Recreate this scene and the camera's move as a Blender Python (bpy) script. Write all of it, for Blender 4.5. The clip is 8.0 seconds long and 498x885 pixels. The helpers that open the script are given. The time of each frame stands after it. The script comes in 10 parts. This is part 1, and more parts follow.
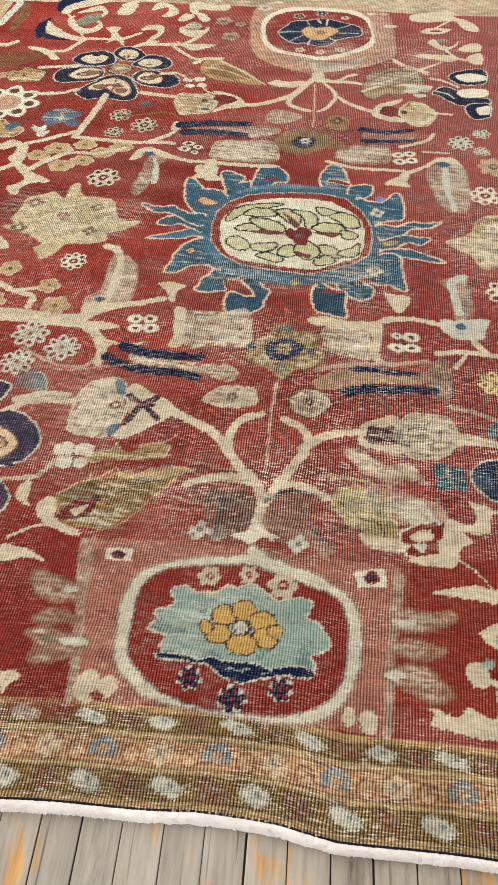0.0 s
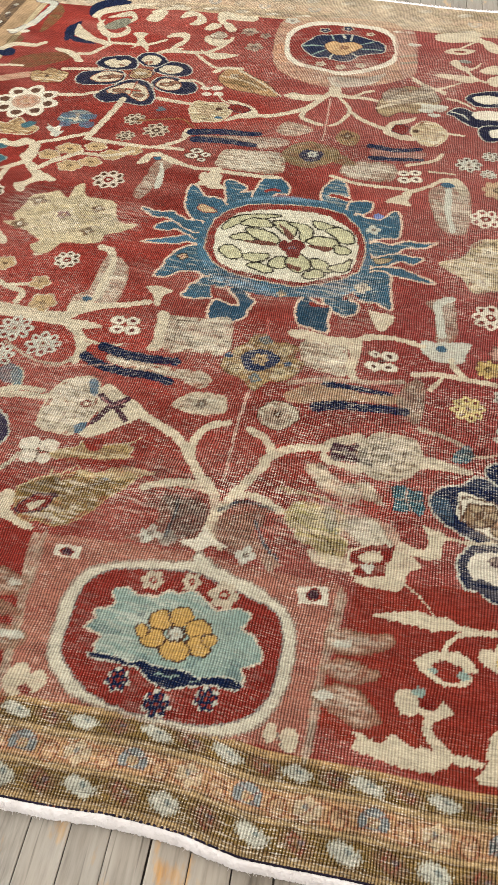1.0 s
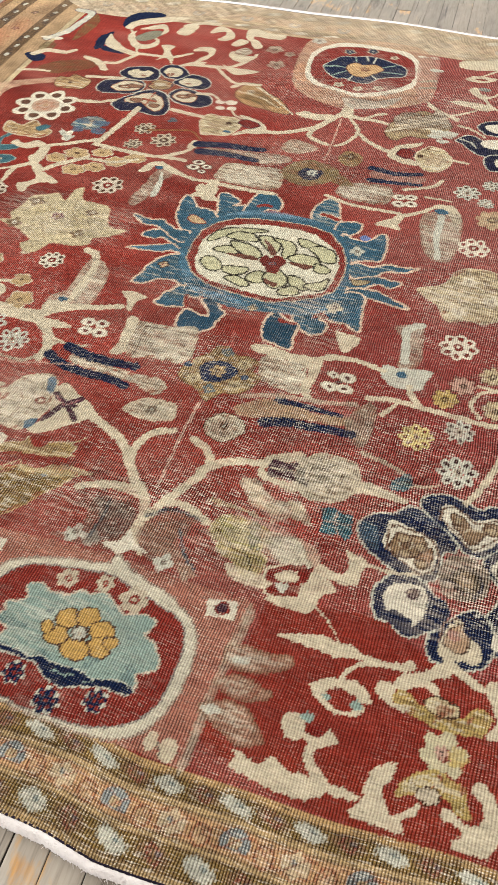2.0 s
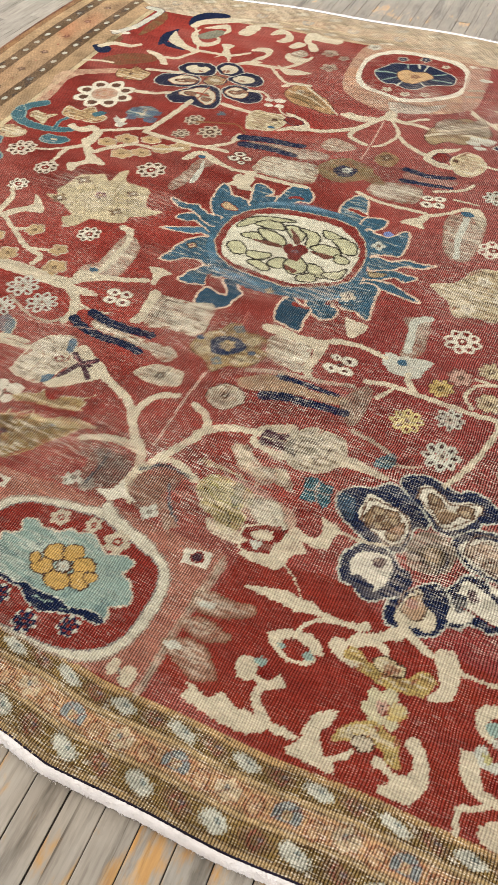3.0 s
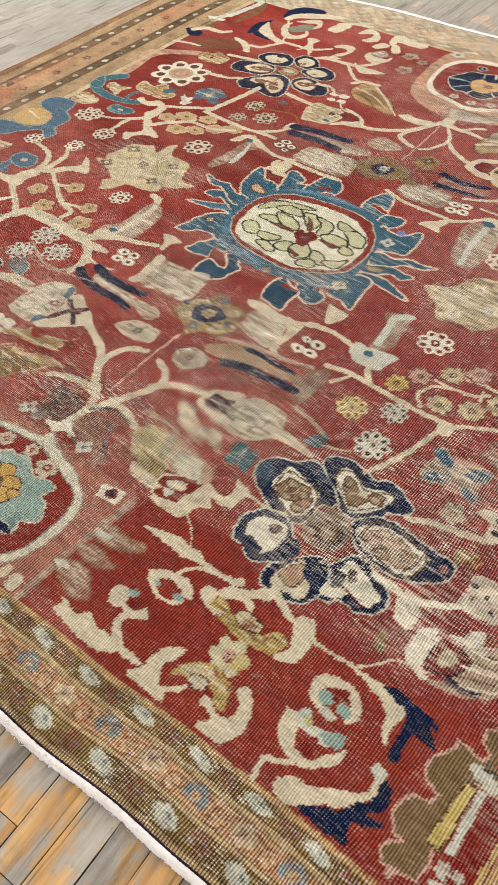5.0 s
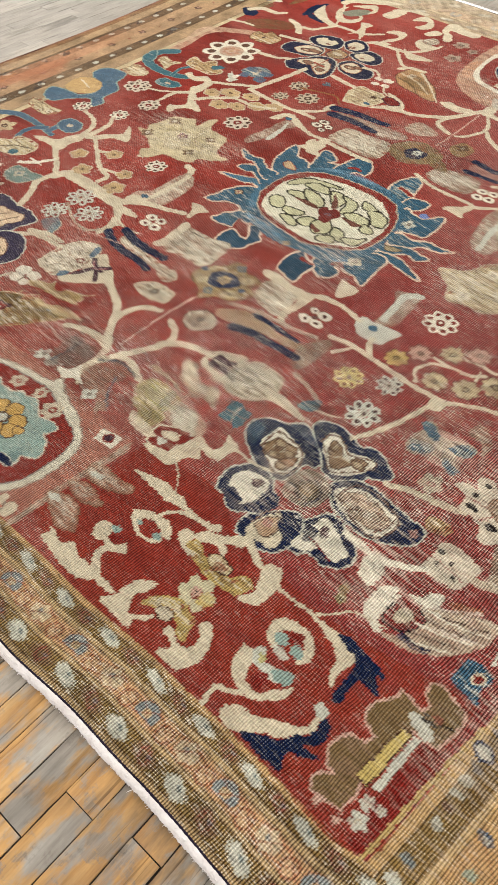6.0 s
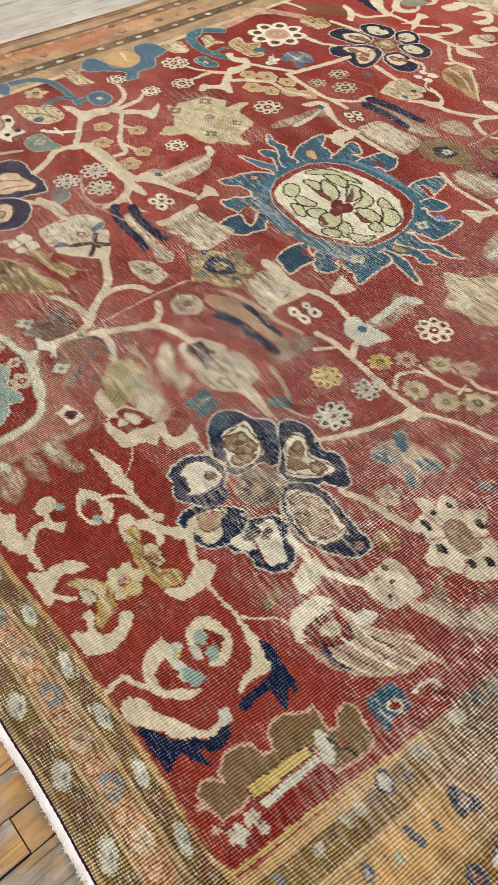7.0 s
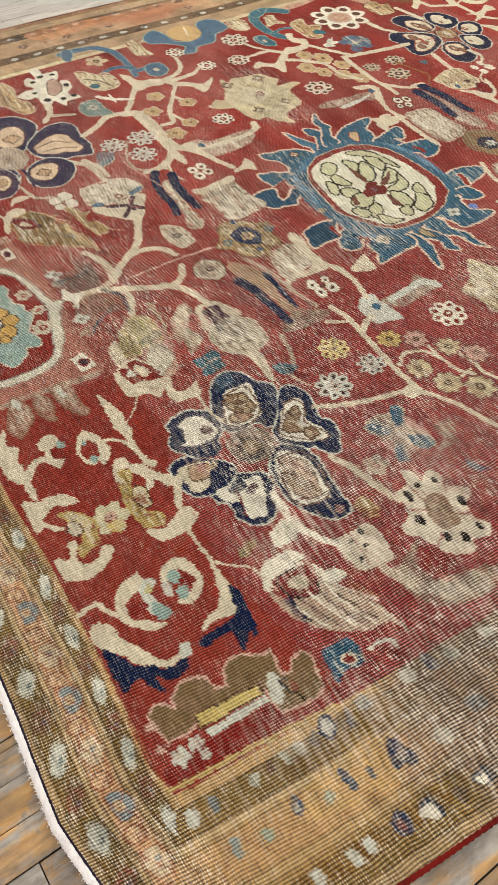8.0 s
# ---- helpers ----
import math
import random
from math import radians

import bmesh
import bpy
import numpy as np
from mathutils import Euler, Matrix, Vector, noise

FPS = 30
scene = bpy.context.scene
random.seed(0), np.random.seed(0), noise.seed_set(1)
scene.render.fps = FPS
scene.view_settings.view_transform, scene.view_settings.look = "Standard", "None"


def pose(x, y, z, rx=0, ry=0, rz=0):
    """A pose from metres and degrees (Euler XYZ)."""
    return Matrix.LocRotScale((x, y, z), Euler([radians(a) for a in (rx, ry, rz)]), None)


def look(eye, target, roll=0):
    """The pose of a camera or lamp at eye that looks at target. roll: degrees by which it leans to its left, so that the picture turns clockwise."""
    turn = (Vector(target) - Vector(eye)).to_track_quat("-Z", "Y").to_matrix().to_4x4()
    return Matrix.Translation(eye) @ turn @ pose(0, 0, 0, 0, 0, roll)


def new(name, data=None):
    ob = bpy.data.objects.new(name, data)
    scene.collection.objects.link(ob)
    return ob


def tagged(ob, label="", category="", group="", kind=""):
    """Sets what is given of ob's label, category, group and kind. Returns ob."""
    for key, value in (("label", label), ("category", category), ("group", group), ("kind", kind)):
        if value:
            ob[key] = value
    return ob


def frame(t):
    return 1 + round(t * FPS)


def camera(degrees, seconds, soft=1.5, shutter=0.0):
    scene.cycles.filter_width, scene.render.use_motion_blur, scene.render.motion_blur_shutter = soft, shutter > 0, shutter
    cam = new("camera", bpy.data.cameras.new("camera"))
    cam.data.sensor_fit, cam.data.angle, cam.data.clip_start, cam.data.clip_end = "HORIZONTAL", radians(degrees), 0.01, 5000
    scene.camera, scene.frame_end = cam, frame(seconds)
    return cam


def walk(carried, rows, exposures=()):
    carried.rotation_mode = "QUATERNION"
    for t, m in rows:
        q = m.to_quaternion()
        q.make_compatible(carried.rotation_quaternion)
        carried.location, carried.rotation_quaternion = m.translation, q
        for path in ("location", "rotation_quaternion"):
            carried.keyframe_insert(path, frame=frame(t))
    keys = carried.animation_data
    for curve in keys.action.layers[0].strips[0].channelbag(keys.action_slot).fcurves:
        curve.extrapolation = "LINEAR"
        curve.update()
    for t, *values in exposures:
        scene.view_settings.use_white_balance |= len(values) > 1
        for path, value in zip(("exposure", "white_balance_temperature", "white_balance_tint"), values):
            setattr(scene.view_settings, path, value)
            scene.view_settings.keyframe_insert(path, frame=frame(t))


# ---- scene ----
cam = camera(37.0, 8.0)
PATH = [
    (0, (0.19, -1.893, 1.35), (-0.057, -0.663, -0.208), -2.5),
    (0.5, (0.265, -1.897, 1.341), (-0.021, -0.668, -0.21), -2.0),
    (1, (0.352, -1.858, 1.348), (0.011, -0.63, -0.194), -1.6),
    (1.5, (0.484, -1.794, 1.342), (0.085, -0.571, -0.189), -1.0),
    (1.7, (0.535, -1.78, 1.342), (0.105, -0.559, -0.182), -1.1),
    (2.8, (0.736, -1.846, 1.347), (0.145, -0.662, -0.153), -1.0),
    (3, (0.781, -1.855, 1.348), (0.163, -0.681, -0.149), -0.9),
    (3.5, (0.873, -1.843, 1.354), (0.179, -0.701, -0.134), -1.0),
    (4, (0.996, -1.77, 1.354), (0.228, -0.67, -0.13), -1.1),
    (4.5, (1.102, -1.732, 1.347), (0.284, -0.674, -0.14), -0.9),
    (4.7, (1.133, -1.735, 1.347), (0.299, -0.692, -0.142), -0.7),
    (5.8, (1.346, -1.747, 1.347), (0.42, -0.803, -0.153), -0.1),
    (6, (1.367, -1.729, 1.353), (0.423, -0.812, -0.153), -0.1),
    (6.5, (1.418, -1.624, 1.34), (0.429, -0.77, -0.174), 0.2),
    (7, (1.484, -1.536, 1.325), (0.46, -0.745, -0.201), 0.9),
    (7.5, (1.552, -1.504, 1.321), (0.494, -0.778, -0.213), 1.4),
    (8, (1.638, -1.48, 1.322), (0.547, -0.817, -0.218), 1.4),
]
walk(cam, [(t, look(eye, target, roll)) for t, eye, target, roll in PATH])

# ---- world and light ----
world = bpy.data.worlds.new("world")
scene.world = world
world.use_nodes = True
_sky = world.node_tree.nodes.new("ShaderNodeTexSky")
_sky.sky_type = "NISHITA"
_sky.sun_disc = False
_sky.sun_elevation = radians(38)
_sky.sun_rotation = radians(-60)
world.node_tree.links.new(_sky.outputs[0], world.node_tree.nodes["Background"].inputs[0])
world.node_tree.nodes["Background"].inputs[1].default_value = 0.1
scene.view_settings.exposure = -0.02

ROOM_W, ROOM_E, ROOM_S, ROOM_N, ROOM_H = -5.2, 4.6, -4.8, 5.6, 3.4


def area_light(name, eye, target, width, height, power, colour):
    lamp = bpy.data.lights.new(name, "AREA")
    lamp.shape, lamp.size, lamp.size_y = "RECTANGLE", width, height
    lamp.energy, lamp.color = power, colour
    ob = new(name, lamp)
    ob.matrix_world = look(eye, target)
    return ob


area_light("window_daylight_north", (-0.6, ROOM_N - 0.02, 1.9), (-0.6, 0, 1.2), 6.0, 2.0, 355, (1.0, 0.985, 0.96))
area_light("window_daylight_west", (ROOM_W + 0.02, 0.4, 1.9), (0, 0.4, 1.2), 6.0, 2.0, 360, (0.99, 0.985, 0.962))
# added fill from east and south to light the rug evenly; no windows known there
area_light("window_daylight_east", (ROOM_E - 0.02, 0.0, 1.9), (0, 0, 1.2), 6.0, 2.0, 178, (1.0, 0.985, 0.96))
area_light("window_daylight_south", (0.4, ROOM_S + 0.02, 1.9), (0.4, 0, 1.0), 6.0, 2.0, 62, (1.0, 0.985, 0.96))


# ---- materials ----
def srgb(r, g, b, k=0.8):
    f = lambda c: (c / 255 / 12.92 if c / 255 <= 0.04045 else ((c / 255 + 0.055) / 1.055) ** 2.4)
    return (f(r) * k, f(g) * k, f(b) * k)


class Nodes:
    """A new node material with short calls for adding and joining nodes."""

    def __init__(self, name):
        self.mat = bpy.data.materials.new(name)
        self.mat.use_nodes = True
        self.tree = self.mat.node_tree
        self.bsdf = self.tree.nodes["Principled BSDF"]

    def add(self, kind, links=None, operation=None, attribute_name=None, data_type=None, blend_type=None, rotation_type=None):
        n = self.tree.nodes.new(kind)
        if operation:
            n.operation = operation
        if attribute_name:
            n.attribute_name = attribute_name
        if data_type:
            n.data_type = data_type
        if blend_type:
            n.blend_type = blend_type
        if rotation_type:
            n.rotation_type = rotation_type
        for k, v in (links or {}).items():
            self.put(n.inputs[k], v)
        return n

    def put(self, socket, v):
        if isinstance(v, bpy.types.NodeSocket):
            self.tree.links.new(v, socket)
        else:
            socket.default_value = v

    def math(self, op, a, b=0.0, c=0.0):
        return self.add("ShaderNodeMath", {0: a, 1: b, 2: c}, operation=op).outputs[0]

    def noise(self, scale, vector=None, detail=4.0, rough=0.55):
        n = self.add("ShaderNodeTexNoise", {"Scale": scale, "Detail": detail, "Roughness": rough})
        if vector is not None:
            self.put(n.inputs["Vector"], vector)
        return n.outputs[0]

    def ramp(self, fac, *stops):
        n = self.add("ShaderNodeValToRGB", {0: fac})
        el = n.color_ramp.elements
        while len(el) < len(stops):
            el.new(0.5)
        for e, (p, c) in zip(el, stops):
            e.position, e.color = p, (*c, 1.0) if len(c) == 3 else c
        return n.outputs[0]

    def mix(self, fac, a, b, blend="MIX"):
        n = self.add("ShaderNodeMix", data_type="RGBA", blend_type=blend)
        self.put(n.inputs[0], fac)
        for s, v in ((n.inputs[6], a), (n.inputs[7], b)):
            self.put(s, (*v, 1.0) if isinstance(v, tuple) and len(v) == 3 else v)
        return n.outputs[2]

    def bump(self, height, strength, distance):
        n = self.add("ShaderNodeBump", {"Height": height, "Strength": strength, "Distance": distance})
        self.put(self.bsdf.inputs["Normal"], n.outputs[0])
        return n


def rug_material(name):
    """Short worn wool pile: the dyed colour, ribs along the warps with their shade in the colour, pale cotton threads
    where the pile is low.
    """
    m = Nodes(name)
    col = m.add("ShaderNodeAttribute", attribute_name="pile")
    low = col.outputs["Alpha"]
    weave = m.add("ShaderNodeAttribute", attribute_name="weave").outputs["Vector"]

    def along(a, b):
        return m.add("ShaderNodeVectorMath", {0: weave, 1: (a, b, 1.0)}, operation="MULTIPLY").outputs[0]

    def threads(a, b, lo, hi, detail=1.5):
        return m.ramp(m.noise(1.0, along(a, b), detail, 0.5), (lo, (0, 0, 0)), (hi, (1, 1, 1)))

    xyz = m.add("ShaderNodeSeparateXYZ", {0: weave})
    tau = 2 * math.pi
    wander = m.math("MULTIPLY", m.noise(7.0, weave, 2.0), 0.02)
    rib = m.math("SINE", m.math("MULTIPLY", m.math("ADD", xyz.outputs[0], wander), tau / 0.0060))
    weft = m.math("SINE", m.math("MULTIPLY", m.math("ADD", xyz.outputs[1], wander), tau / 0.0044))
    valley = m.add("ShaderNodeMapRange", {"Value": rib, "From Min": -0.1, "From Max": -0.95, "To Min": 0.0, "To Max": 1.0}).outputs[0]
    # cotton showing in single spots where rib and weft cross, some in every row, more where the pile is low
    cell = m.add("ShaderNodeCombineXYZ", {0: m.math("FLOOR", m.math("DIVIDE", m.math("ADD", xyz.outputs[0], wander), 0.0060)), 1: m.math("FLOOR", m.math("DIVIDE", m.math("ADD", xyz.outputs[1], wander), 0.0044))}).outputs[0]
    chance = m.add("ShaderNodeTexWhiteNoise", {"Vector": cell}).outputs["Value"]
    crest = m.add("ShaderNodeMapRange", {"Value": rib, "From Min": 0.05, "From Max": 0.85}).outputs[0]
    loop = m.add("ShaderNodeMapRange", {"Value": weft, "From Min": 0.15, "From Max": 0.9}).outputs[0]
    patchy = m.ramp(m.noise(9.0, weave, 4.0, 0.6), (0.38, (0.2, 0.2, 0.2)), (0.64, (1, 1, 1)))
    dots = m.math("MULTIPLY", m.math("MULTIPLY", crest, loop), m.math("POWER", chance, 1.8))
    show = m.math("MULTIPLY", m.math("MULTIPLY", dots, patchy), m.math("MULTIPLY", low, 1.7))
    crosswise = threads(38.0, 320.0, 0.555, 0.625, 2.5)
    bare = m.math("MULTIPLY", m.math("POWER", low, 1.3), m.math("ADD", 0.72, m.math("MULTIPLY", rib, 0.4)))
    show = m.math("ADD", show, m.math("MULTIPLY", m.math("MULTIPLY", crosswise, patchy), bare))
    show = m.math("MULTIPLY", m.add("ShaderNodeClamp", {0: show}).outputs[0], 0.88)
    grain = m.noise(430.0, weave, 3.0, 0.7)
    tone = m.ramp(grain, (0.28, (0.55, 0.55, 0.55)), (0.72, (1.3, 1.3, 1.3)))
    dyed = m.mix(m.math("MINIMUM", m.math("ADD", 0.3, m.math("MULTIPLY", low, 0.95)), 1.0), col.outputs["Color"], tone, "MULTIPLY")
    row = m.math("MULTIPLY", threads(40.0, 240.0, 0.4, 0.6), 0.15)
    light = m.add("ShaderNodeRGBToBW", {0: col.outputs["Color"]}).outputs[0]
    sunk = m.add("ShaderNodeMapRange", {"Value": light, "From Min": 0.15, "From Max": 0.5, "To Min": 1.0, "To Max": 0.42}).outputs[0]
    # shade between ribs and weft rows, multiplied into the dye; weaker on pale wool
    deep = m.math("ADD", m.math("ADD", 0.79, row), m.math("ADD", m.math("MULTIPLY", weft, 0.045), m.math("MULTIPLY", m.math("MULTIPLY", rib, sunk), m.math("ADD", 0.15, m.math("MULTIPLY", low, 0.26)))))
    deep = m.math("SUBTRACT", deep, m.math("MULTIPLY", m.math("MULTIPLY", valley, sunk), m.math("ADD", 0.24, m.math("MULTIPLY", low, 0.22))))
    rib_shade_rgb = m.add("ShaderNodeCombineColor", {0: deep, 1: deep, 2: deep}).outputs[0]
    dyed = m.mix(1.0, dyed, rib_shade_rgb, "MULTIPLY")
    # gaps where knots are gone, their shadow put in as dark brown
    gone = m.math("MULTIPLY", m.math("MULTIPLY", threads(24.0, 300.0, 0.56, 0.64), threads(60.0, 60.0, 0.4, 0.55)), m.math("ADD", 0.1, m.math("MULTIPLY", low, 0.8)))
    dyed = m.mix(m.math("MULTIPLY", gone, 0.8), dyed, srgb(52, 34, 28))
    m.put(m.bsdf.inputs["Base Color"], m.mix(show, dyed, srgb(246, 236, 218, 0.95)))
    m.bsdf.inputs["Roughness"].default_value = 0.95
    m.bsdf.inputs["Specular IOR Level"].default_value = 0.03
    h = m.math("ADD", m.math("ADD", m.math("MULTIPLY", rib, 0.6), m.math("MULTIPLY", weft, 0.08)), m.math("MULTIPLY", grain, 1.0))
    m.bump(h, 0.8, 0.0014)
    return m.mat


def yarn_material(name, colour, dark, strength=0.8):
    m = Nodes(name)
    at = m.add("ShaderNodeTexCoord").outputs["Object"]
    n = m.noise(260.0, at, 4.0, 0.7)
    stain = m.ramp(m.noise(7.0, at), (0.35, dark), (0.6, colour))
    m.put(m.bsdf.inputs["Base Color"], m.mix(m.math("MULTIPLY", n, 0.35), stain, dark))
    m.bsdf.inputs["Roughness"].default_value = 0.9
    m.bsdf.inputs["Specular IOR Level"].default_value = 0.1
    m.bump(n, strength, 0.002)
    return m.mat


def board_material(name, joined):
    """Old factory boards: weathered pale grey wood with rubbed remains of orange varnish, dirt and cracks."""
    m = Nodes(name)
    geo = m.add("ShaderNodeNewGeometry")
    rnd = geo.outputs["Random Per Island"] if joined else m.add("ShaderNodeObjectInfo").outputs["Random"]
    turn = m.add("ShaderNodeVectorRotate", {"Vector": geo.outputs["Position"], "Angle": radians(-BOARD_TURN)}, rotation_type="Z_AXIS").outputs[0]
    shift = m.add("ShaderNodeCombineXYZ", {0: m.math("MULTIPLY", rnd, 31.0), 1: m.math("MULTIPLY", rnd, 17.0)}).outputs[0]
    own = m.add("ShaderNodeVectorMath", {0: turn, 1: shift}, operation="ADD").outputs[0]

    def along(k):
        return m.add("ShaderNodeVectorMath", {0: own, 1: (1.0, k, 1.0)}, operation="MULTIPLY").outputs[0]

    long = along(0.08)
    grain = m.noise(110.0, long, 6.0, 0.65)
    streak = m.noise(26.0, long, 5.0, 0.65)
    blotch = m.noise(13.0, along(0.4), 5.0, 0.65)
    place = geo.outputs["Position"]
    grey = m.ramp(streak, (0.25, srgb(152, 145, 135)), (0.5, srgb(179, 172, 161)), (0.72, srgb(196, 189, 178)))
    grey = m.mix(m.ramp(m.noise(2.6, place, 4.0), (0.42, (0, 0, 0)), (0.68, (0.4, 0.4, 0.4))), grey, srgb(192, 172, 148))
    amber = m.ramp(streak, (0.2, srgb(172, 116, 60)), (0.5, srgb(216, 164, 96)), (0.85, srgb(234, 194, 134)))
    drift = m.add("ShaderNodeTexNoise", {"Vector": place, "Scale": 1.3, "Detail": 3.0}).outputs["Color"]
    sx = m.add("ShaderNodeSeparateXYZ", {0: m.add("ShaderNodeVectorMath", {0: drift, 1: (0.9, 0.9, 0.0), 2: m.add("ShaderNodeVectorMath", {0: place, 1: (0.45, 0.45, 0.0)}, operation="SUBTRACT").outputs[0]}, operation="MULTIPLY_ADD").outputs[0]}).outputs
    east = m.ramp(m.math("SUBTRACT", sx[0], 0.25), (0.0, (0, 0, 0)), (0.8, (1, 1, 1)))
    south = m.ramp(m.math("MULTIPLY", sx[1], -0.6), (0.2, (0, 0, 0)), (0.75, (1, 1, 1)))
    gate = m.math("MULTIPLY", east, south)
    varnish = m.math("ADD", m.noise(17.0, along(0.34), 6.0, 0.6), m.math("MULTIPLY", m.math("SUBTRACT", rnd, 0.5), 0.06))
    varnish = m.math("ADD", varnish, m.math("MULTIPLY", gate, 0.15))
    varnish = m.math("SUBTRACT", varnish, m.ramp(m.math("MULTIPLY", sx[0], -0.5), (0.5, (0, 0, 0)), (0.9, (0.06, 0.06, 0.06))))
    spot = m.add("ShaderNodeVectorMath", {0: place, 1: (0.86, -1.86, 0.0)}, operation="DISTANCE").outputs["Value"]
    spot = m.ramp(spot, (0.12, (1, 1, 1)), (0.34, (0, 0, 0)))
    varnish = m.math("ADD", varnish, m.math("MULTIPLY", spot, 0.05))
    # lone patches where the varnish held
    for px, py, r0, r1, more in ((-0.26, -1.71, 0.02, 0.09, 0.12), (0.15, -1.70, 0.02, 0.07, 0.1), (0.42, -1.74, 0.03, 0.16, 0.05), (0.60, -1.70, 0.05, 0.2, 0.05), (-0.47, 2.03, 0.03, 0.14, 0.1), (-0.05, 2.06, 0.02, 0.1, 0.1)):
        gap = m.add("ShaderNodeVectorMath", {0: place, 1: (px, py, 0.0)}, operation="DISTANCE").outputs["Value"]
        varnish = m.math("ADD", varnish, m.ramp(gap, (r0, (more, more, more)), (r1, (0, 0, 0))))
    keep = m.ramp(m.math("SUBTRACT", varnish, 0.035), (0.55, (0, 0, 0)), (0.65, (0.9, 0.9, 0.9)))
    col = m.mix(keep, grey, amber)
    # towards the west and north sides the colour turns an even, darker grey
    even_grey = m.ramp(m.math("MULTIPLY", sx[0], -0.5), (0.72, (0, 0, 0)), (0.95, (0.92, 0.92, 0.92)))
    col = m.mix(even_grey, col, m.ramp(blotch, (0.3, srgb(132, 123, 110)), (0.7, srgb(164, 156, 144))))
    even_grey = m.math("MULTIPLY", m.ramp(m.math("MULTIPLY", sx[1], 0.4), (0.58, (0, 0, 0)), (0.72, (0.85, 0.85, 0.85))), m.math("SUBTRACT", 1.0, m.math("MULTIPLY", keep, 0.6)))
    col = m.mix(even_grey, col, m.ramp(blotch, (0.3, srgb(108, 98, 84)), (0.7, srgb(146, 135, 119))))
    # worn-in dirt: brown film where the floor is walked most, dark patches and cracks
    foot = m.math("MULTIPLY", m.ramp(m.math("SUBTRACT", sx[0], 0.75), (0.0, (0, 0, 0)), (0.5, (1, 1, 1))), south)
    film = m.math("MULTIPLY", m.ramp(blotch, (0.38, (0, 0, 0)), (0.58, (1, 1, 1))), m.math("ADD", m.math("ADD", 0.12, m.math("MULTIPLY", gate, 0.3)), m.math("MULTIPLY", foot, m.math("SUBTRACT", 0.42, m.math("MULTIPLY", spot, 0.6)))))
    col = m.mix(film, col, srgb(110, 99, 88))
    smear = m.ramp(m.noise(14.0, place, 6.0, 0.7), (0.54, (0, 0, 0)), (0.6, (0.75, 0.75, 0.75)))
    col = m.mix(m.math("MULTIPLY", smear, gate), col, m.ramp(grain, (0.3, srgb(128, 119, 110)), (0.7, srgb(168, 158, 146))))
    dirt = m.ramp(m.noise(9.0, along(0.14), 6.0, 0.72), (0.34, (0.42, 0.4, 0.38)), (0.44, (1, 1, 1)))
    col = m.mix(0.8, col, dirt, "MULTIPLY")
    crack = m.ramp(m.noise(60.0, along(0.03), 3.0, 0.6), (0.32, (0.25, 0.23, 0.21)), (0.385, (1, 1, 1)))
    col = m.mix(0.8, col, crack, "MULTIPLY")
    fine = m.ramp(grain, (0.3, (0.72, 0.71, 0.7)), (0.55, (1.04, 1.04, 1.04)))
    col = m.mix(0.8, col, fine, "MULTIPLY")
    tone = m.math("ADD", 0.86, m.math("MULTIPLY", rnd, 0.24))
    col = m.mix(1.0, col, m.add("ShaderNodeCombineColor", {0: tone, 1: tone, 2: tone}).outputs[0], "MULTIPLY")
    m.put(m.bsdf.inputs["Base Color"], col)
    m.put(m.bsdf.inputs["Roughness"], m.math("ADD", 0.58, m.math("MULTIPLY", streak, 0.26)))
    m.bsdf.inputs["Specular IOR Level"].default_value = 0.18
    m.bump(m.math("ADD", m.math("MULTIPLY", grain, 0.7), streak), 0.5, 0.0015)
    return m.mat


def plaster_material(name, a, b):
    m = Nodes(name)
    at = m.add("ShaderNodeNewGeometry").outputs["Position"]
    m.put(m.bsdf.inputs["Base Color"], m.ramp(m.noise(1.7, at, 6.0), (0.3, a), (0.7, b)))
    m.bsdf.inputs["Roughness"].default_value = 0.85
    m.bump(m.noise(60.0, at), 0.2, 0.003)
    return m.mat


BOARD_TURN = 4.5
RUG = rug_material("rug_wool")
FOUNDATION = yarn_material("rug_backing", srgb(150, 110, 90), srgb(90, 60, 50))
COTTON = yarn_material("white_cotton", srgb(246, 241, 239, 0.95), srgb(230, 222, 218, 0.95), 0.8)
NAVY_YARN = yarn_material("navy_overcast", srgb(42, 34, 52), srgb(25, 20, 30))
RED_YARN = yarn_material("red_overcast", srgb(116, 24, 16), srgb(72, 16, 12))
BOARD = board_material("floorboard", False)
BOARD_REST = board_material("floorboard_far", True)
GAP = plaster_material("dark_joint", srgb(74, 66, 58), srgb(46, 40, 34))
WALL = plaster_material("wall_paint", srgb(222, 216, 206), srgb(232, 228, 220))
CEILING = plaster_material("ceiling_paint", srgb(236, 234, 230), srgb(228, 226, 222))


# ---- helpers for meshes ----
def link_bm(name, bm, material, parent=None, label=""):
    me = bpy.data.meshes.new(name)
    bm.to_mesh(me)
    bm.free()
    me.materials.append(material)
    ob = new(name, me)
    ob.parent = parent
    return tagged(ob, label=label)


def box(bm, x0, x1, y0, y1, z0, z1):
    v = [bm.verts.new((x, y, z)) for z in (z0, z1) for x, y in ((x0, y0), (x1, y0), (x1, y1), (x0, y1))]
    for f in ((3, 2, 1, 0), (4, 5, 6, 7), (0, 1, 5, 4), (1, 2, 6, 5), (2, 3, 7, 6), (3, 0, 4, 7)):
        bm.faces.new([v[i] for i in f])


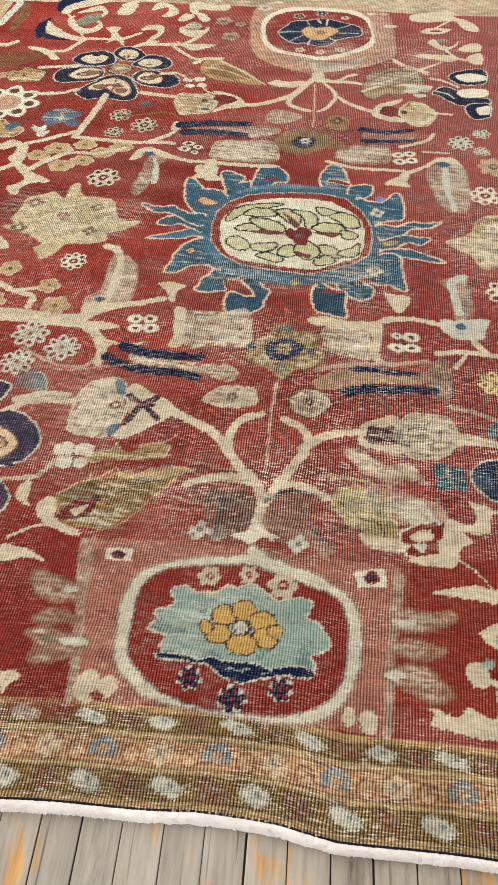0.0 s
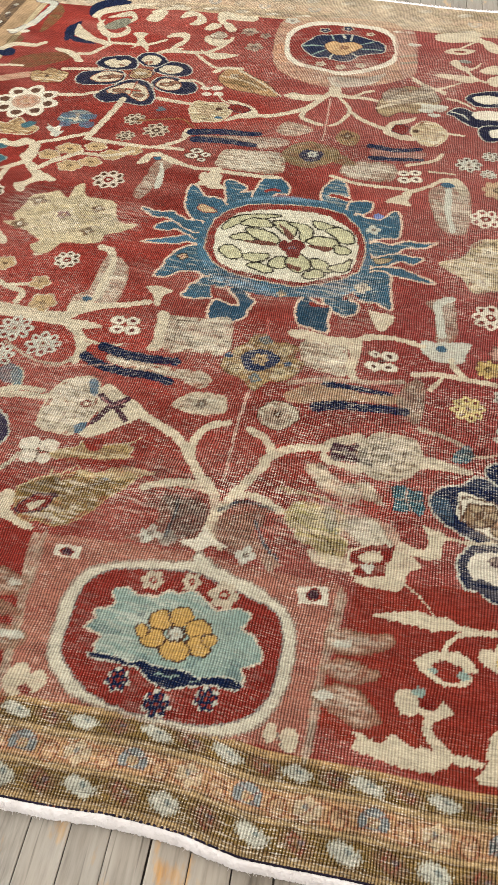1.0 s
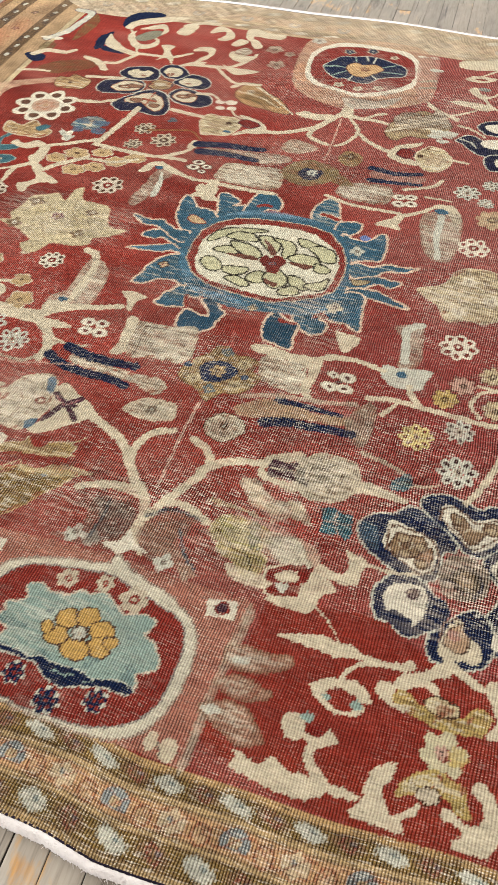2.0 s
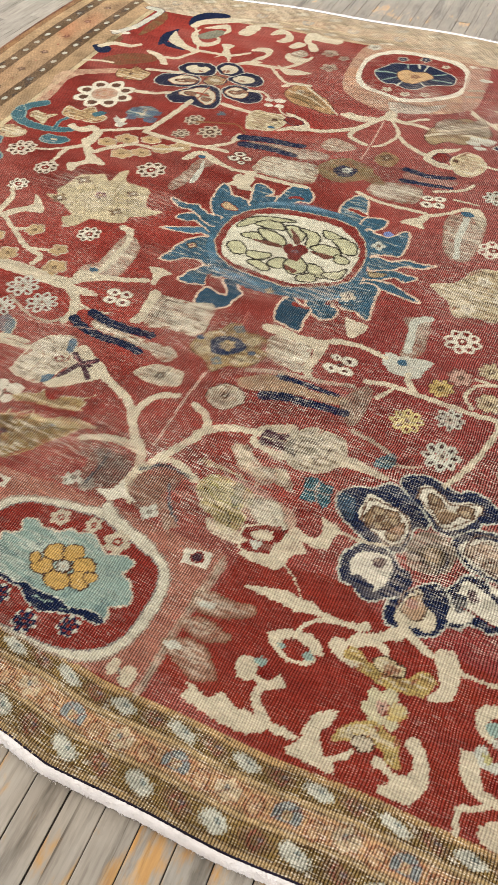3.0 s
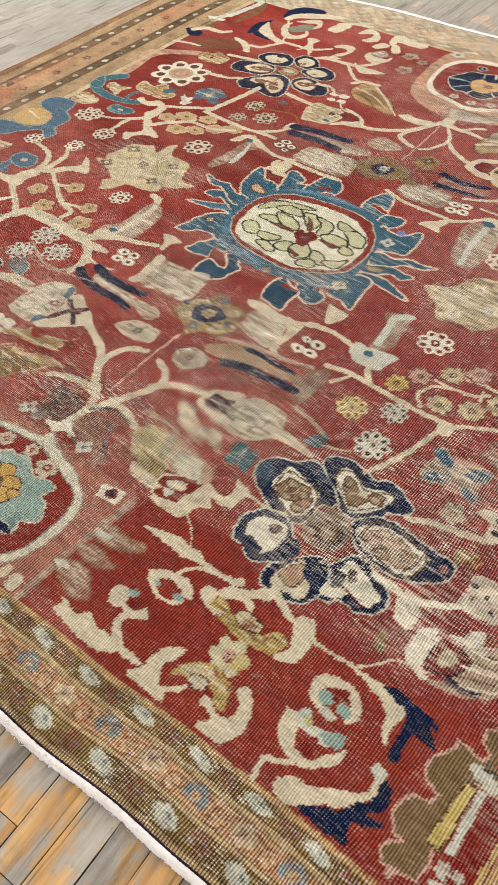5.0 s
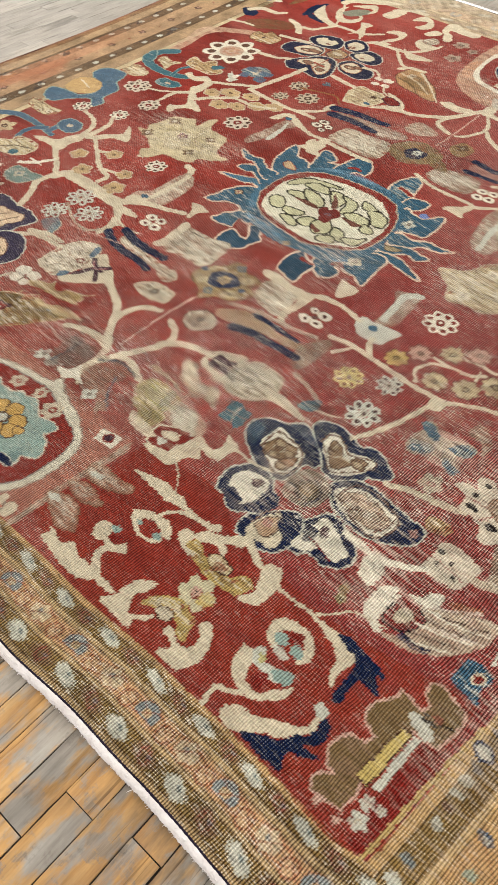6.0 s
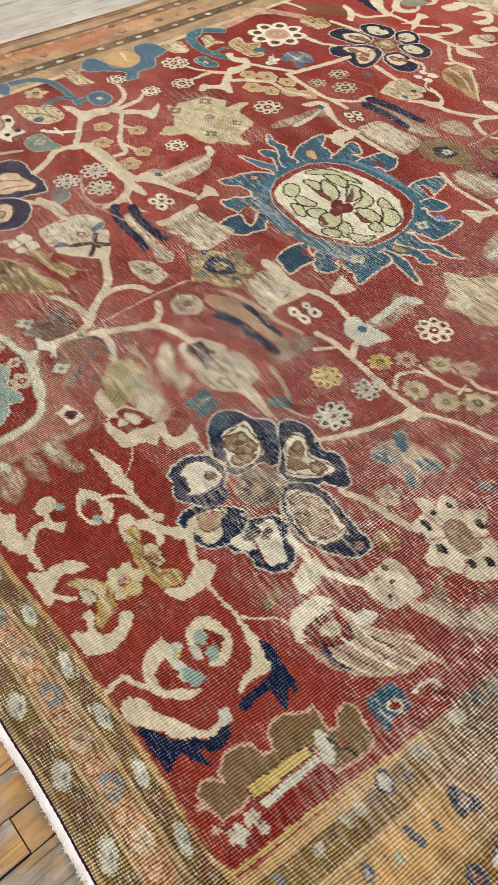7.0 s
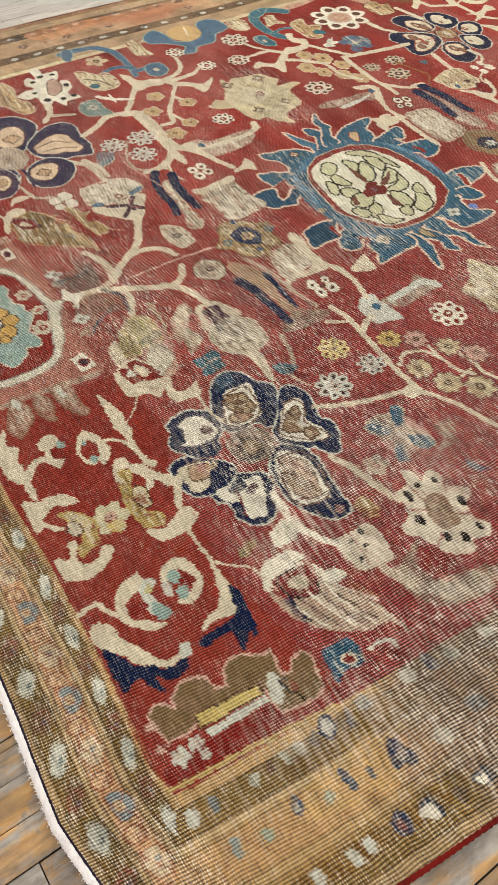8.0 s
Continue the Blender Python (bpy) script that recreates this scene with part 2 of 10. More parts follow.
# ---- room ----
def wall_with_window(name, along_x, at, lo, hi, opening):
    """A wall 0.2 m thick with one wide window opening through it."""
    a, b, z0, z1 = opening
    bm = bmesh.new()
    t0, t1 = (at, at + 0.2) if at > 0 else (at - 0.2, at)
    for s0, s1, h0, h1 in ((lo, a, 0, ROOM_H), (b, hi, 0, ROOM_H), (a, b, 0, z0), (a, b, z1, ROOM_H)):
        if s1 > s0 and h1 > h0:
            box(bm, *((s0, s1, t0, t1) if along_x else (t0, t1, s0, s1)), h0, h1)
    return tagged(link_bm(name, bm, WALL), "plain off-white plastered wall of the showroom", "wall", kind="structure")


# the south and east openings are assumed, made for the added fill lamps
wall_with_window("wall_north", True, ROOM_N, ROOM_W - 0.2, ROOM_E + 0.2, (-3.6, 2.4, 0.9, 2.9))
wall_with_window("wall_south", True, ROOM_S, ROOM_W - 0.2, ROOM_E + 0.2, (-2.6, 3.4, 0.9, 2.9))
wall_with_window("wall_west", False, ROOM_W, ROOM_S, ROOM_N, (-2.6, 3.4, 0.9, 2.9))
wall_with_window("wall_east", False, ROOM_E, ROOM_S, ROOM_N, (-3.0, 3.0, 0.9, 2.9))
_bm = bmesh.new()
box(_bm, ROOM_W - 0.2, ROOM_E + 0.2, ROOM_S - 0.2, ROOM_N + 0.2, ROOM_H, ROOM_H + 0.15)
tagged(link_bm("ceiling", _bm, CEILING), "plain white painted ceiling", "ceiling", kind="structure")

# the ground outside and the sub-floor under the boards
_bm = bmesh.new()
box(_bm, ROOM_W - 0.2, ROOM_E + 0.2, ROOM_S - 0.2, ROOM_N + 0.2, -0.12, -0.0075)
floor = tagged(link_bm("floor", _bm, GAP), "old wooden strip floor, grey with worn orange varnish", "floor", kind="structure")

# ---- rug: woven ground ----
SW, SE, NW, NE = (-1.63, -1.715), (1.562, -1.546), (-1.975, 1.845), (1.697, 1.865)
# how far the near end bows in and out along its width
BOW_AT = (0.0, 0.40, 0.44, 0.475, 0.515, 0.56, 0.59, 0.64, 0.70, 0.75, 0.81, 0.86, 0.90, 0.935, 1.0)
BOW = (0.0, -0.010, -0.005, 0.0, 0.006, 0.0, -0.013, -0.015, -0.014, -0.008, -0.005, -0.014, -0.015, 0.0, 0.004)
NU, NV = int(3.32 / 0.0032), int(3.62 / 0.0029)      # cells across and along


def smooth_noise(p, q, seed, octaves=3):
    """Sum of a few drifting sines, cheap and repeatable, between about -1 and 1."""
    rng = np.random.RandomState(seed)
    out = 0
    for k in range(octaves):
        for _ in range(3):
            a, b, c = rng.uniform(-1, 1, 3)
            out = out + np.sin((a * p + b * q) * 2.0 ** k + c * 9.0) / (1.5 ** k)
    return out / 4.5


def rug_place(u, v):
    """Plan position of the warp u and weft v (0 to 1): an uneven, hand-woven quadrilateral with wavering edges."""
    x = (SW[0] * (1 - u) + SE[0] * u) * (1 - v) + (NW[0] * (1 - u) + NE[0] * u) * v
    y = (SW[1] * (1 - u) + SE[1] * u) * (1 - v) + (NW[1] * (1 - u) + NE[1] * u) * v
    near, far = (1 - v) ** 3, v ** 4
    y = y + near * (np.interp(u, BOW_AT, BOW) + 0.002 * np.sin(u * 61.0)) + far * (0.016 * np.sin(u * 11.0 + 3.4) + 0.010 * np.sin(u * 27.0))
    x = x + (1 - u) ** 4 * 0.012 * np.sin(v * 13.0 + 0.4) + u ** 4 * 0.008 * np.sin(v * 15.0)
    return x, y


def rug_height(u, v):
    """The rug lies on the boards with low ripples."""
    h = 0.0085 + 0.0022 * smooth_noise(u * 14, v * 14, 5)
    return h + 0.004 * np.maximum(0, smooth_noise(u * 9, v * 7, 8)) * (1 - v) ** 2


_ui, _vi = np.meshgrid(np.linspace(0, 1, NU + 1), np.linspace(0, 1, NV + 1))
PX, PY = rug_place(_ui, _vi)
_jit = np.random.RandomState(3)
WX = PX + 0.0022 * smooth_noise(PX * 55, PY * 55, 11) + 0.0026 * smooth_noise(PX * 260, PY * 260, 15) + 0.0009 * _jit.standard_normal(PX.shape)
WY = PY + 0.0022 * smooth_noise(PX * 55, PY * 55, 12) + 0.0026 * smooth_noise(PX * 260, PY * 260, 16) + 0.0009 * _jit.standard_normal(PX.shape)
PILE = np.zeros((NV + 1, NU + 1, 3))
WEAR = np.zeros((NV + 1, NU + 1))
ZONE = np.zeros((NV + 1, NU + 1), int)
WIDTH = np.hypot(PX[:, -1] - PX[:, 0], PY[:, -1] - PY[:, 0]).mean()
LENGTH = np.hypot(PX[-1] - PX[0], PY[-1] - PY[0]).mean()
EAST, NORTH = (1 - _ui) * WIDTH, (1 - _vi) * LENGTH      # metres to each edge
WEST, SOUTH = _ui * WIDTH, _vi * LENGTH

RED, DEEP, ROSE, SALMON = srgb(145, 53, 43), srgb(130, 40, 33), srgb(149, 63, 61), srgb(176, 118, 99)
CREAM, IVORY, STRAW = srgb(216, 202, 173), srgb(230, 221, 198), srgb(206, 188, 148)
BLUE, NAVY, TEAL, SKY = srgb(60, 98, 120), srgb(18, 32, 64), srgb(70, 112, 122), srgb(150, 172, 160)
GOLD, TAN, OLIVE, BROWN = srgb(204, 164, 94), srgb(194, 164, 118), srgb(142, 114, 67), srgb(84, 56, 40)
GREY, MOSS, INK, PLUM = srgb(176, 160, 138), srgb(150, 138, 92), srgb(32, 25, 25), srgb(76, 44, 56)
PINK, STONE, PALE = srgb(208, 168, 148), srgb(200, 186, 160), srgb(204, 202, 184)
MEDAL, MEDAL_LINE = srgb(60, 98, 118), srgb(224, 196, 170)
TENDRIL, TENDRIL_LINE = srgb(204, 200, 160), srgb(44, 40, 30)
ROSETTE, ROSETTE_SE, ROSETTE_W, DUSK, RUST, WORN_LEAF = srgb(30, 32, 58), srgb(22, 34, 66), srgb(62, 54, 76), srgb(86, 112, 132), srgb(150, 78, 56), srgb(174, 136, 114)

LEAF, LEAF_PALE, LEAF_TAN, OCHRE = srgb(142, 116, 68), srgb(178, 150, 96), srgb(178, 150, 104), srgb(188, 162, 98)


def window_of(pts, margin):
    """Rows and columns of the knots that lie round the given places."""
    xs, ys = [p[0] for p in pts], [p[1] for p in pts]
    us, vs = [], []
    for x in (min(xs) - margin, max(xs) + margin):
        for y in (min(ys) - margin, max(ys) + margin):
            u, v = 0.5, 0.5
            for _ in range(6):
                px, py = rug_place(u, v)
                u, v = u + (x - px) / WIDTH, v + (y - py) / LENGTH
            us.append(u), vs.append(v)
    lim = lambda a, n: max(0, min(n + 1, int(a * n)))
    return slice(lim(min(vs) - 0.006, NV), lim(max(vs) + 0.006, NV)), slice(lim(min(us) - 0.006, NU), lim(max(us) + 0.006, NU))


FIGURE = np.zeros(PX.shape, bool)
THIN = np.clip(2.2 * smooth_noise(PX * 70, PY * 190, 17) + 1.2 * smooth_noise(PX * 300, PY * 700, 18) - 0.35, 0, 1)
UNEVEN = 0.5 * smooth_noise(PX * 42, PY * 90, 13) + 0.6 * smooth_noise(PX * 120, PY * 260, 14) + 0.22 * _jit.standard_normal(PX.shape)


def lay(win, mask, colour, alpha=1.0):
    """Knots in one dye; a faded dye (alpha under 1) is patchy and lets the ground through."""
    block, rough = PILE[win], UNEVEN[win][mask][:, None]
    if alpha >= 0.6:
        FIGURE[win][mask] = True
        if min(colour) > 0.3:
            WEAR[win][mask] *= 0.65      # pale wool wore less
        elif max(colour) < 0.16:
            WEAR[win][mask] *= 1.1      # dark wool wore most
    if alpha >= 1.0:
        gone = ((0.45 if max(colour) > 0.16 else 0.06) * THIN[win][mask] * np.clip(WEAR[win][mask] * 1.3, 0.1, 1))[:, None]
        block[mask] = block[mask] * gone + np.array(colour) * (1 - gone) * (1 + 0.13 * rough)
    else:
        a = np.clip(alpha * (1.0 + 0.55 * rough), 0, 1)
        block[mask] = (block[mask] * (1 - a) + np.array(colour) * a) * (1 + 0.16 * np.roll(rough, 7))


def curve(pts, closed=False, steps=6):
    """Points of a smooth line through the given places."""
    p = [np.array(q, float) for q in pts]
    n = len(p)
    if n == 2 and not closed:
        return [tuple(p[0] + (p[1] - p[0]) * k / 4) for k in range(5)]
    out = []
    for i in range(n if closed else n - 1):
        a, b = p[i], p[(i + 1) % n]
        before = p[i - 1] if closed or i else a + a - b
        after = p[(i + 2) % n] if closed or i + 2 < n else b + b - a
        for k in range(steps):
            t = k / steps
            out.append(tuple(0.5 * (2 * a + (b - before) * t + (2 * before - 5 * a + 4 * b - after) * t * t + (3 * a - before - 3 * b + after) * t ** 3)))
    return out if closed else out + [tuple(p[-1])]


def reach(win, line, closed=False):
    """Distance of every knot of the window to a line, and how far along the line the nearest place lies."""
    x, y = WX[win], WY[win]
    best, along = np.full(x.shape, 9.0), np.zeros(x.shape)
    ends = line + line[:1] if closed else line
    for k in range(len(ends) - 1):
        (ax, ay), (bx, by) = ends[k], ends[k + 1]
        dx, dy = bx - ax, by - ay
        t = np.clip(((x - ax) * dx + (y - ay) * dy) / (dx * dx + dy * dy + 1e-12), 0, 1)
        d = np.hypot(x - ax - t * dx, y - ay - t * dy)
        near = d < best
        best[near], along[near] = d[near], (k + t[near]) / (len(ends) - 1)
    return best, along


def inside(win, line):
    x, y = WX[win], WY[win]
    odd = np.zeros(x.shape, bool)
    for (ax, ay), (bx, by) in zip(line, line[1:] + line[:1]):
        if ay != by:
            odd ^= ((ay > y) != (by > y)) & (x < (bx - ax) * (y - ay) / (by - ay) + ax)
    return odd


def vine(colour, w0, w1, *pts, edge=None, rim=0.0045, alpha=1.0):
    """A woven stem, w0 wide at its start and w1 at its end."""
    line = curve(pts)
    win = window_of(line, max(w0, w1) + 0.01)
    d, along = reach(win, line)
    half = 0.5 * (w0 + (w1 - w0) * along)
    if edge is not None:
        lay(win, d < half + rim, edge, alpha)
    lay(win, d < half, colour, alpha)


CURL = smooth_noise(PX * 95, PY * 95, 19, 2) + 0.25 * smooth_noise(PX * 330, PY * 330, 20, 2)
STREAK = smooth_noise(PX * 40, PY * 330, 26) + 0.3 * UNEVEN
TOOTH = smooth_noise(PX * 170, PY * 170, 27, 1)
DETAILED = (STONE, STRAW, MOSS, GREY, TAN, OLIVE, WORN_LEAF, LEAF, LEAF_PALE, LEAF_TAN, OCHRE)


def shape(colour, *pts, edge=None, rim=0.0045, alpha=1.0, zone=0, sharp=False, fresh=1.0):
    """A filled woven figure, with a line of knots round it where edge is given."""
    line = [tuple(p) for p in pts] if sharp else curve(pts, True)
    win = window_of(line, 0.012)
    full = inside(win, line)
    if edge is not None:
        d, _ = reach(win, line, True)
        lay(win, full | (d < rim), edge, alpha)
        full = full & (d > 0.001)
    lay(win, full, colour, alpha)
    WEAR[win][full] *= fresh
    if colour in DETAILED and full.sum() > 120:
        d = reach(win, line, True)[0]
        inner = full & (d > 0.005)
        lay(win, inner & (np.abs(CURL[win]) < 0.09), BROWN, 0.55 * alpha)
        lay(win, inner & (STREAK[win] > 0.22), IVORY, 0.5 * alpha)
        lay(win, inner & (STREAK[win] < -0.25), srgb(120, 84, 58), 0.5 * alpha)
        lay(win, full & (d < 0.012) & (TOOTH[win] > 0.3), RUST, 0.75 * alpha)
    if colour in (SKY, BLUE, TEAL, MEDAL) and full.sum() > 200:
        lay(win, full & (STREAK[win] > 0.3), PALE, 0.4)
        lay(win, full & (CURL[win] < -0.4), srgb(64, 92, 100), 0.4)
    if zone:
        ZONE[win][full] = zone


def round_cells(x, y, r):
    win = window_of([(x - r, y - r), (x + r, y + r)], 0.006)
    dx, dy = WX[win] - x, WY[win] - y
    return win, np.hypot(dx, dy), np.arctan2(dy, dx)


def oval(colour, x, y, rx, ry, turn=0.0, edge=None, rim=0.0045, alpha=1.0):
    win, d, a = round_cells(x, y, max(rx, ry) + 0.012)
    a = a - radians(turn)
    e = np.hypot(d * np.cos(a) / rx, d * np.sin(a) / ry)
    if edge is not None:
        lay(win, e < 1 + rim / min(rx, ry), edge, alpha)
    lay(win, e < 1, colour, alpha)


def blossom(x, y, r, n=8, petal=CREAM, eye=DEEP, hole=None, edge=None, turn=0.0, deep=0.22, alpha=1.0, flat=1.0, core=0.3, tilt=0.0):
    """A round flower of n petals, each with a dot where hole is given, and an eye in the middle."""
    win = window_of([(x - r * 1.2, y - r * 1.2), (x + r * 1.2, y + r * 1.2)], 0.008)
    dx, dy = WX[win] - x, WY[win] - y
    c, s = math.cos(radians(tilt)), math.sin(radians(tilt))
    dx, dy = dx * c + dy * s, (dy * c - dx * s) / flat
    d, a = np.hypot(dx, dy), np.arctan2(dy, dx) + radians(turn)
    lobes = r * (1 - deep + deep * np.abs(np.cos(a * n / 2)))
    if edge is not None:
        lay(win, d < lobes + 0.005, edge, alpha)
    lay(win, d < lobes, petal, alpha)
    if hole is not None:
        step = 2 * math.pi / n
        da = (a + step / 2) % step - step / 2
        lay(win, np.hypot(d * np.cos(da) - 0.68 * r, d * np.sin(da)) < 0.15 * r, hole, alpha)
    if eye is not None:
        lay(win, d < core * r, eye, alpha)
        lay(win, d < core * r * 0.42, petal, alpha)


def posy(x, y, r, n=8, petal=PALE, hole=INK, core=GREY):
    """A round flower of n separate ring-shaped petals about a small core."""
    lobe = 0.64 * r * math.sin(math.pi / n)
    for k in range(n):
        a = 2 * math.pi * (k + 0.3) / n
        cx, cy, turn = x + 0.66 * r * math.cos(a), y + 0.66 * r * math.sin(a), math.degrees(a)
        oval(petal, cx, cy, lobe * 1.45, lobe * 1.05, turn)
        oval(hole, cx, cy, lobe * 0.62, lobe * 0.45, turn)
    oval(petal, x, y, 0.3 * r, 0.3 * r)
    oval(core, x, y, 0.2 * r, 0.2 * r)
    oval(hole, x, y, 0.1 * r, 0.1 * r)


def worn(x, y, rx, ry, amount, turn=0.0):
    """A patch where the pile is rubbed low."""
    d = np.hypot(((PX - x) * math.cos(radians(turn)) + (PY - y) * math.sin(radians(turn))) / rx, ((PY - y) * math.cos(radians(turn)) - (PX - x) * math.sin(radians(turn))) / ry)
    np.maximum(WEAR, amount * np.clip(1.25 - d, 0, 1) , out=WEAR)


# where feet have rubbed the pile low
WEAR[:] = 0.06 + 0.38 * np.clip(0.35 - PY, 0, 1) + 0.14 * smooth_noise(PX * 6, PY * 11, 41)
for _x, _y, _rx, _ry, _amount in ((0.5, -0.75, 0.9, 0.42, 0.85), (0.1, -0.95, 0.6, 0.22, 0.9), (-0.35, -0.95, 0.4, 0.2, 0.6), (0.95, -0.6, 0.6, 0.7, 0.85), (1.4, -0.8, 0.45, 0.5, 0.95),
                                  (0.6, 0.0, 0.5, 0.5, 0.6), (0.0, -0.5, 0.6, 0.2, 0.7), (0.0, 0.55, 0.8, 0.25, 0.5), (0.3, 1.0, 0.6, 0.3, 0.45), (-0.8, -0.35, 0.5, 0.25, 0.4), (-0.1, 0.0, 0.5, 0.3, 0.35), (0.03, -1.29, 0.4, 0.22, 0.5), (0.0, 1.2, 0.8, 0.45, 0.6), (-0.7, 0.9, 0.5, 0.3, 0.4)):
    worn(_x, _y, _rx, _ry, _amount)

# red field, with slow changes of dye from row to row
_abrash = smooth_noise(PX * 3.0, PY * 9.0, 21)[..., None]
PILE[:] = np.array(RED) * (1 + 0.26 * _abrash + 0.3 * smooth_noise(PX * 8, PY * 16, 22)[..., None] + 0.16 * smooth_noise(PX * 30, PY * 70, 23)[..., None])
_faded = np.clip(0.75 * smooth_noise(PX * 5, PY * 14, 24) + 0.5 * smooth_noise(PX * 22, PY * 60, 25) + 0.08 + 0.25 * WEAR, 0, 0.7)[..., None]
PILE[:] = PILE * (1 - _faded) + np.array(srgb(170, 96, 84)) * _faded
_rose = np.clip((PX + 0.25 * PY + 0.1 + 0.25 * smooth_noise(PX * 5, PY * 5, 31)) * 1.4, 0, 1)[..., None] * 0.65
PILE[:] = PILE * (1 - _rose) + np.array(ROSE) * _rose
WEAR[:] = np.where(SOUTH < 0.17, np.maximum(WEAR, 0.7), WEAR)
_bald = (WEAR ** 2 * 0.12 + 0.32 * np.clip(PX * 1.2 + 0.25, 0, 1) * np.clip(PY + 0.45, 0, 1) * (1 + 0.5 * smooth_noise(PX * 7, PY * 13, 32)))[..., None]
PILE[:] = PILE * (1 - _bald) + np.array(srgb(170, 120, 108)) * _bald

# ---- rug: borders ----
NS_WIDTH, N_WIDTH, W_WIDTH, E_WIDTH = 0.172, 0.275, 0.43, 0.292
BANDS = ((0.00, 0.09, srgb(178, 148, 104)), (0.09, 0.33, OLIVE), (0.33, 0.40, TAN), (0.40, 0.66, srgb(204, 162, 118)), (0.66, 0.735, TAN), (0.735, 0.92, OLIVE), (0.92, 1.0, srgb(194, 158, 108)))


SIDE_BROWN, SIDE_TAN = srgb(106, 84, 60), srgb(178, 148, 112)
SIDE_BANDS = ((0.0, 0.07, srgb(150, 112, 78)), (0.07, 0.20, SIDE_TAN), (0.20, 0.325, SIDE_BROWN), (0.325, 0.62, srgb(182, 148, 112)), (0.62, 0.745, SIDE_BROWN), (0.745, 0.93, SIDE_TAN), (0.93, 1.0, STRAW))


def border(edge_gap, along, width, where, zone, bands=BANDS):
    """Guard stripes, a flowered main stripe and guard stripes again, counted from the outer edge inwards."""
    s = edge_gap / width + 0.006 * smooth_noise(along * 4, edge_gap * 9, 51 + zone)
    for lo, hi, colour in bands:
        m = where & (s >= lo) & (s < hi)
        PILE[m] = np.array(colour) * (1 + 0.14 * smooth_noise(along[m] * 14, edge_gap[m] * 60, 60 + zone)[:, None])
    for at in (b[0] for b in bands[1:]):
        m = where & (np.abs(s - at) * width < 0.0026)
        PILE[m] = PILE[m] * 0.55 + np.array(BROWN) * 0.45
    ZONE[where] = zone
    return s


def border_flowers(side, width, start, stop, rows, soft=1.0):
    """Small pale lozenges in the two guard stripes and arched blue and cream flowers in the main stripe."""
    gap_all, along_all, where_all, depth_cells = side
    gap, along, where, pile = gap_all[depth_cells], along_all[depth_cells], where_all[depth_cells], PILE[depth_cells]
    sideways = gap.shape[0] > gap.shape[1]
    total = along.max()

    def dab(a, reach_along, test, colour, alpha):
        n = gap.shape[0] if sideways else gap.shape[1]
        lo, hi = (max(0, min(n, int((a + k * reach_along) / total * n))) for k in (-1, 1))
        cut = (slice(lo, hi), slice(None)) if sideways else (slice(None), slice(lo, hi))
        m = where[cut] & test(along[cut] - a, gap[cut])
        pile[cut][m] = pile[cut][m] * (1 - alpha) + np.array(colour) * alpha

    def row(first, step):
        k = -int((first - start) / step)
        while first + k * step < stop:
            yield k, first + k * step + 0.006 * math.sin(k * 5.1)
            k += 1

    for depth, size, first, step in ((0.215, 0.027, *rows[0]), (0.84, 0.027, *rows[1])):
        tall = size * (0.64 if depth < 0.5 else 0.46) * max(1.0, width / 0.22)
        for k, at in row(first, step):
            lean = 0.4 + 0.2 * math.sin(k * 2.3)
            lozenge = lambda x, g: np.abs(x / size + lean * (g - depth * width) / tall) * 0.8 + ((g - depth * width) / tall) ** 2 * 0.7 + 0.16 * np.sin(x * 700 + g * 500 + k * 9)
            dab(at, 0.05, lambda x, g: lozenge(x, g) < 1.1, srgb(112, 96, 62), 0.3)
            dab(at, 0.05, lambda x, g: lozenge(x, g) < 0.85, PALE, 0.95)
            dab(at, 0.05, lambda x, g: np.abs(x / size - 0.2) + np.abs((g - depth * width) / tall - 0.3 + 0.5 * x / size) * 1.3 < 0.38, srgb(112, 126, 124), 0.75)
            faded = at + step / 2
            dab(faded, 0.05, lambda x, g: lozenge(x, g) < 0.95, srgb(128, 92, 82), 0.45 * soft)
            dab(faded, 0.05, lambda x, g: np.abs(lozenge(x * 1.6, g * 1.0) - 0.55) < 0.16, srgb(150, 70, 64), 0.55 * soft)
            dab(faded, 0.05, lambda x, g: np.hypot(x / size - 0.3, (g - depth * width) / tall - 0.2) < 0.25, srgb(112, 114, 122), 0.55 * soft)
    first, step = rows[2]
    for k, at in row(first, step):
        far = lambda x, g: np.hypot(x / 0.027, (g - 0.53 * width) / (0.125 * width))
        dab(at, 0.05, lambda x, g: (far(x, g) < 1.15) & (g > 0.45 * width), srgb(150, 92, 66), 0.5)
        dab(at, 0.05, lambda x, g: (np.abs(far(x, g) - 0.72) < 0.3) & (g > 0.47 * width), srgb(128, 148, 152), 0.8)
        dab(at, 0.05, lambda x, g: far(x, g) < 0.4, STRAW, 0.7)
        mid = at + step / 2
        dab(mid, 0.05, lambda x, g: far(x, g) < 1.1 + 0.1 * np.cos(x * 300), srgb(158, 100, 74), 0.5)
        dab(mid, 0.05, lambda x, g: far(x, g) < 0.9 + 0.12 * np.cos(x * 300), srgb(214, 192, 156), 0.9)
        dab(mid, 0.05, lambda x, g: far(x + 0.004, g - 0.003) < 0.22, srgb(132, 148, 150), 0.7)
        for part in (0.25, 0.75):
            dab(at + part * step, 0.05, lambda x, g: np.abs(np.hypot(x / 0.021, (g - 0.5 * width) / (0.12 * width)) - 0.8) < 0.14, srgb(158, 98, 70), 0.7)
            dab(at + part * step, 0.05, lambda x, g: np.hypot(x / 0.021, (g - 0.5 * width) / (0.12 * width)) < 0.66, srgb(210, 176, 138), 0.6)
    # thin curling stems along the main stripe
    stem = 0.53 * width + 0.085 * width * np.sin((along - rows[2][0]) / rows[2][1] * 4 * math.pi)
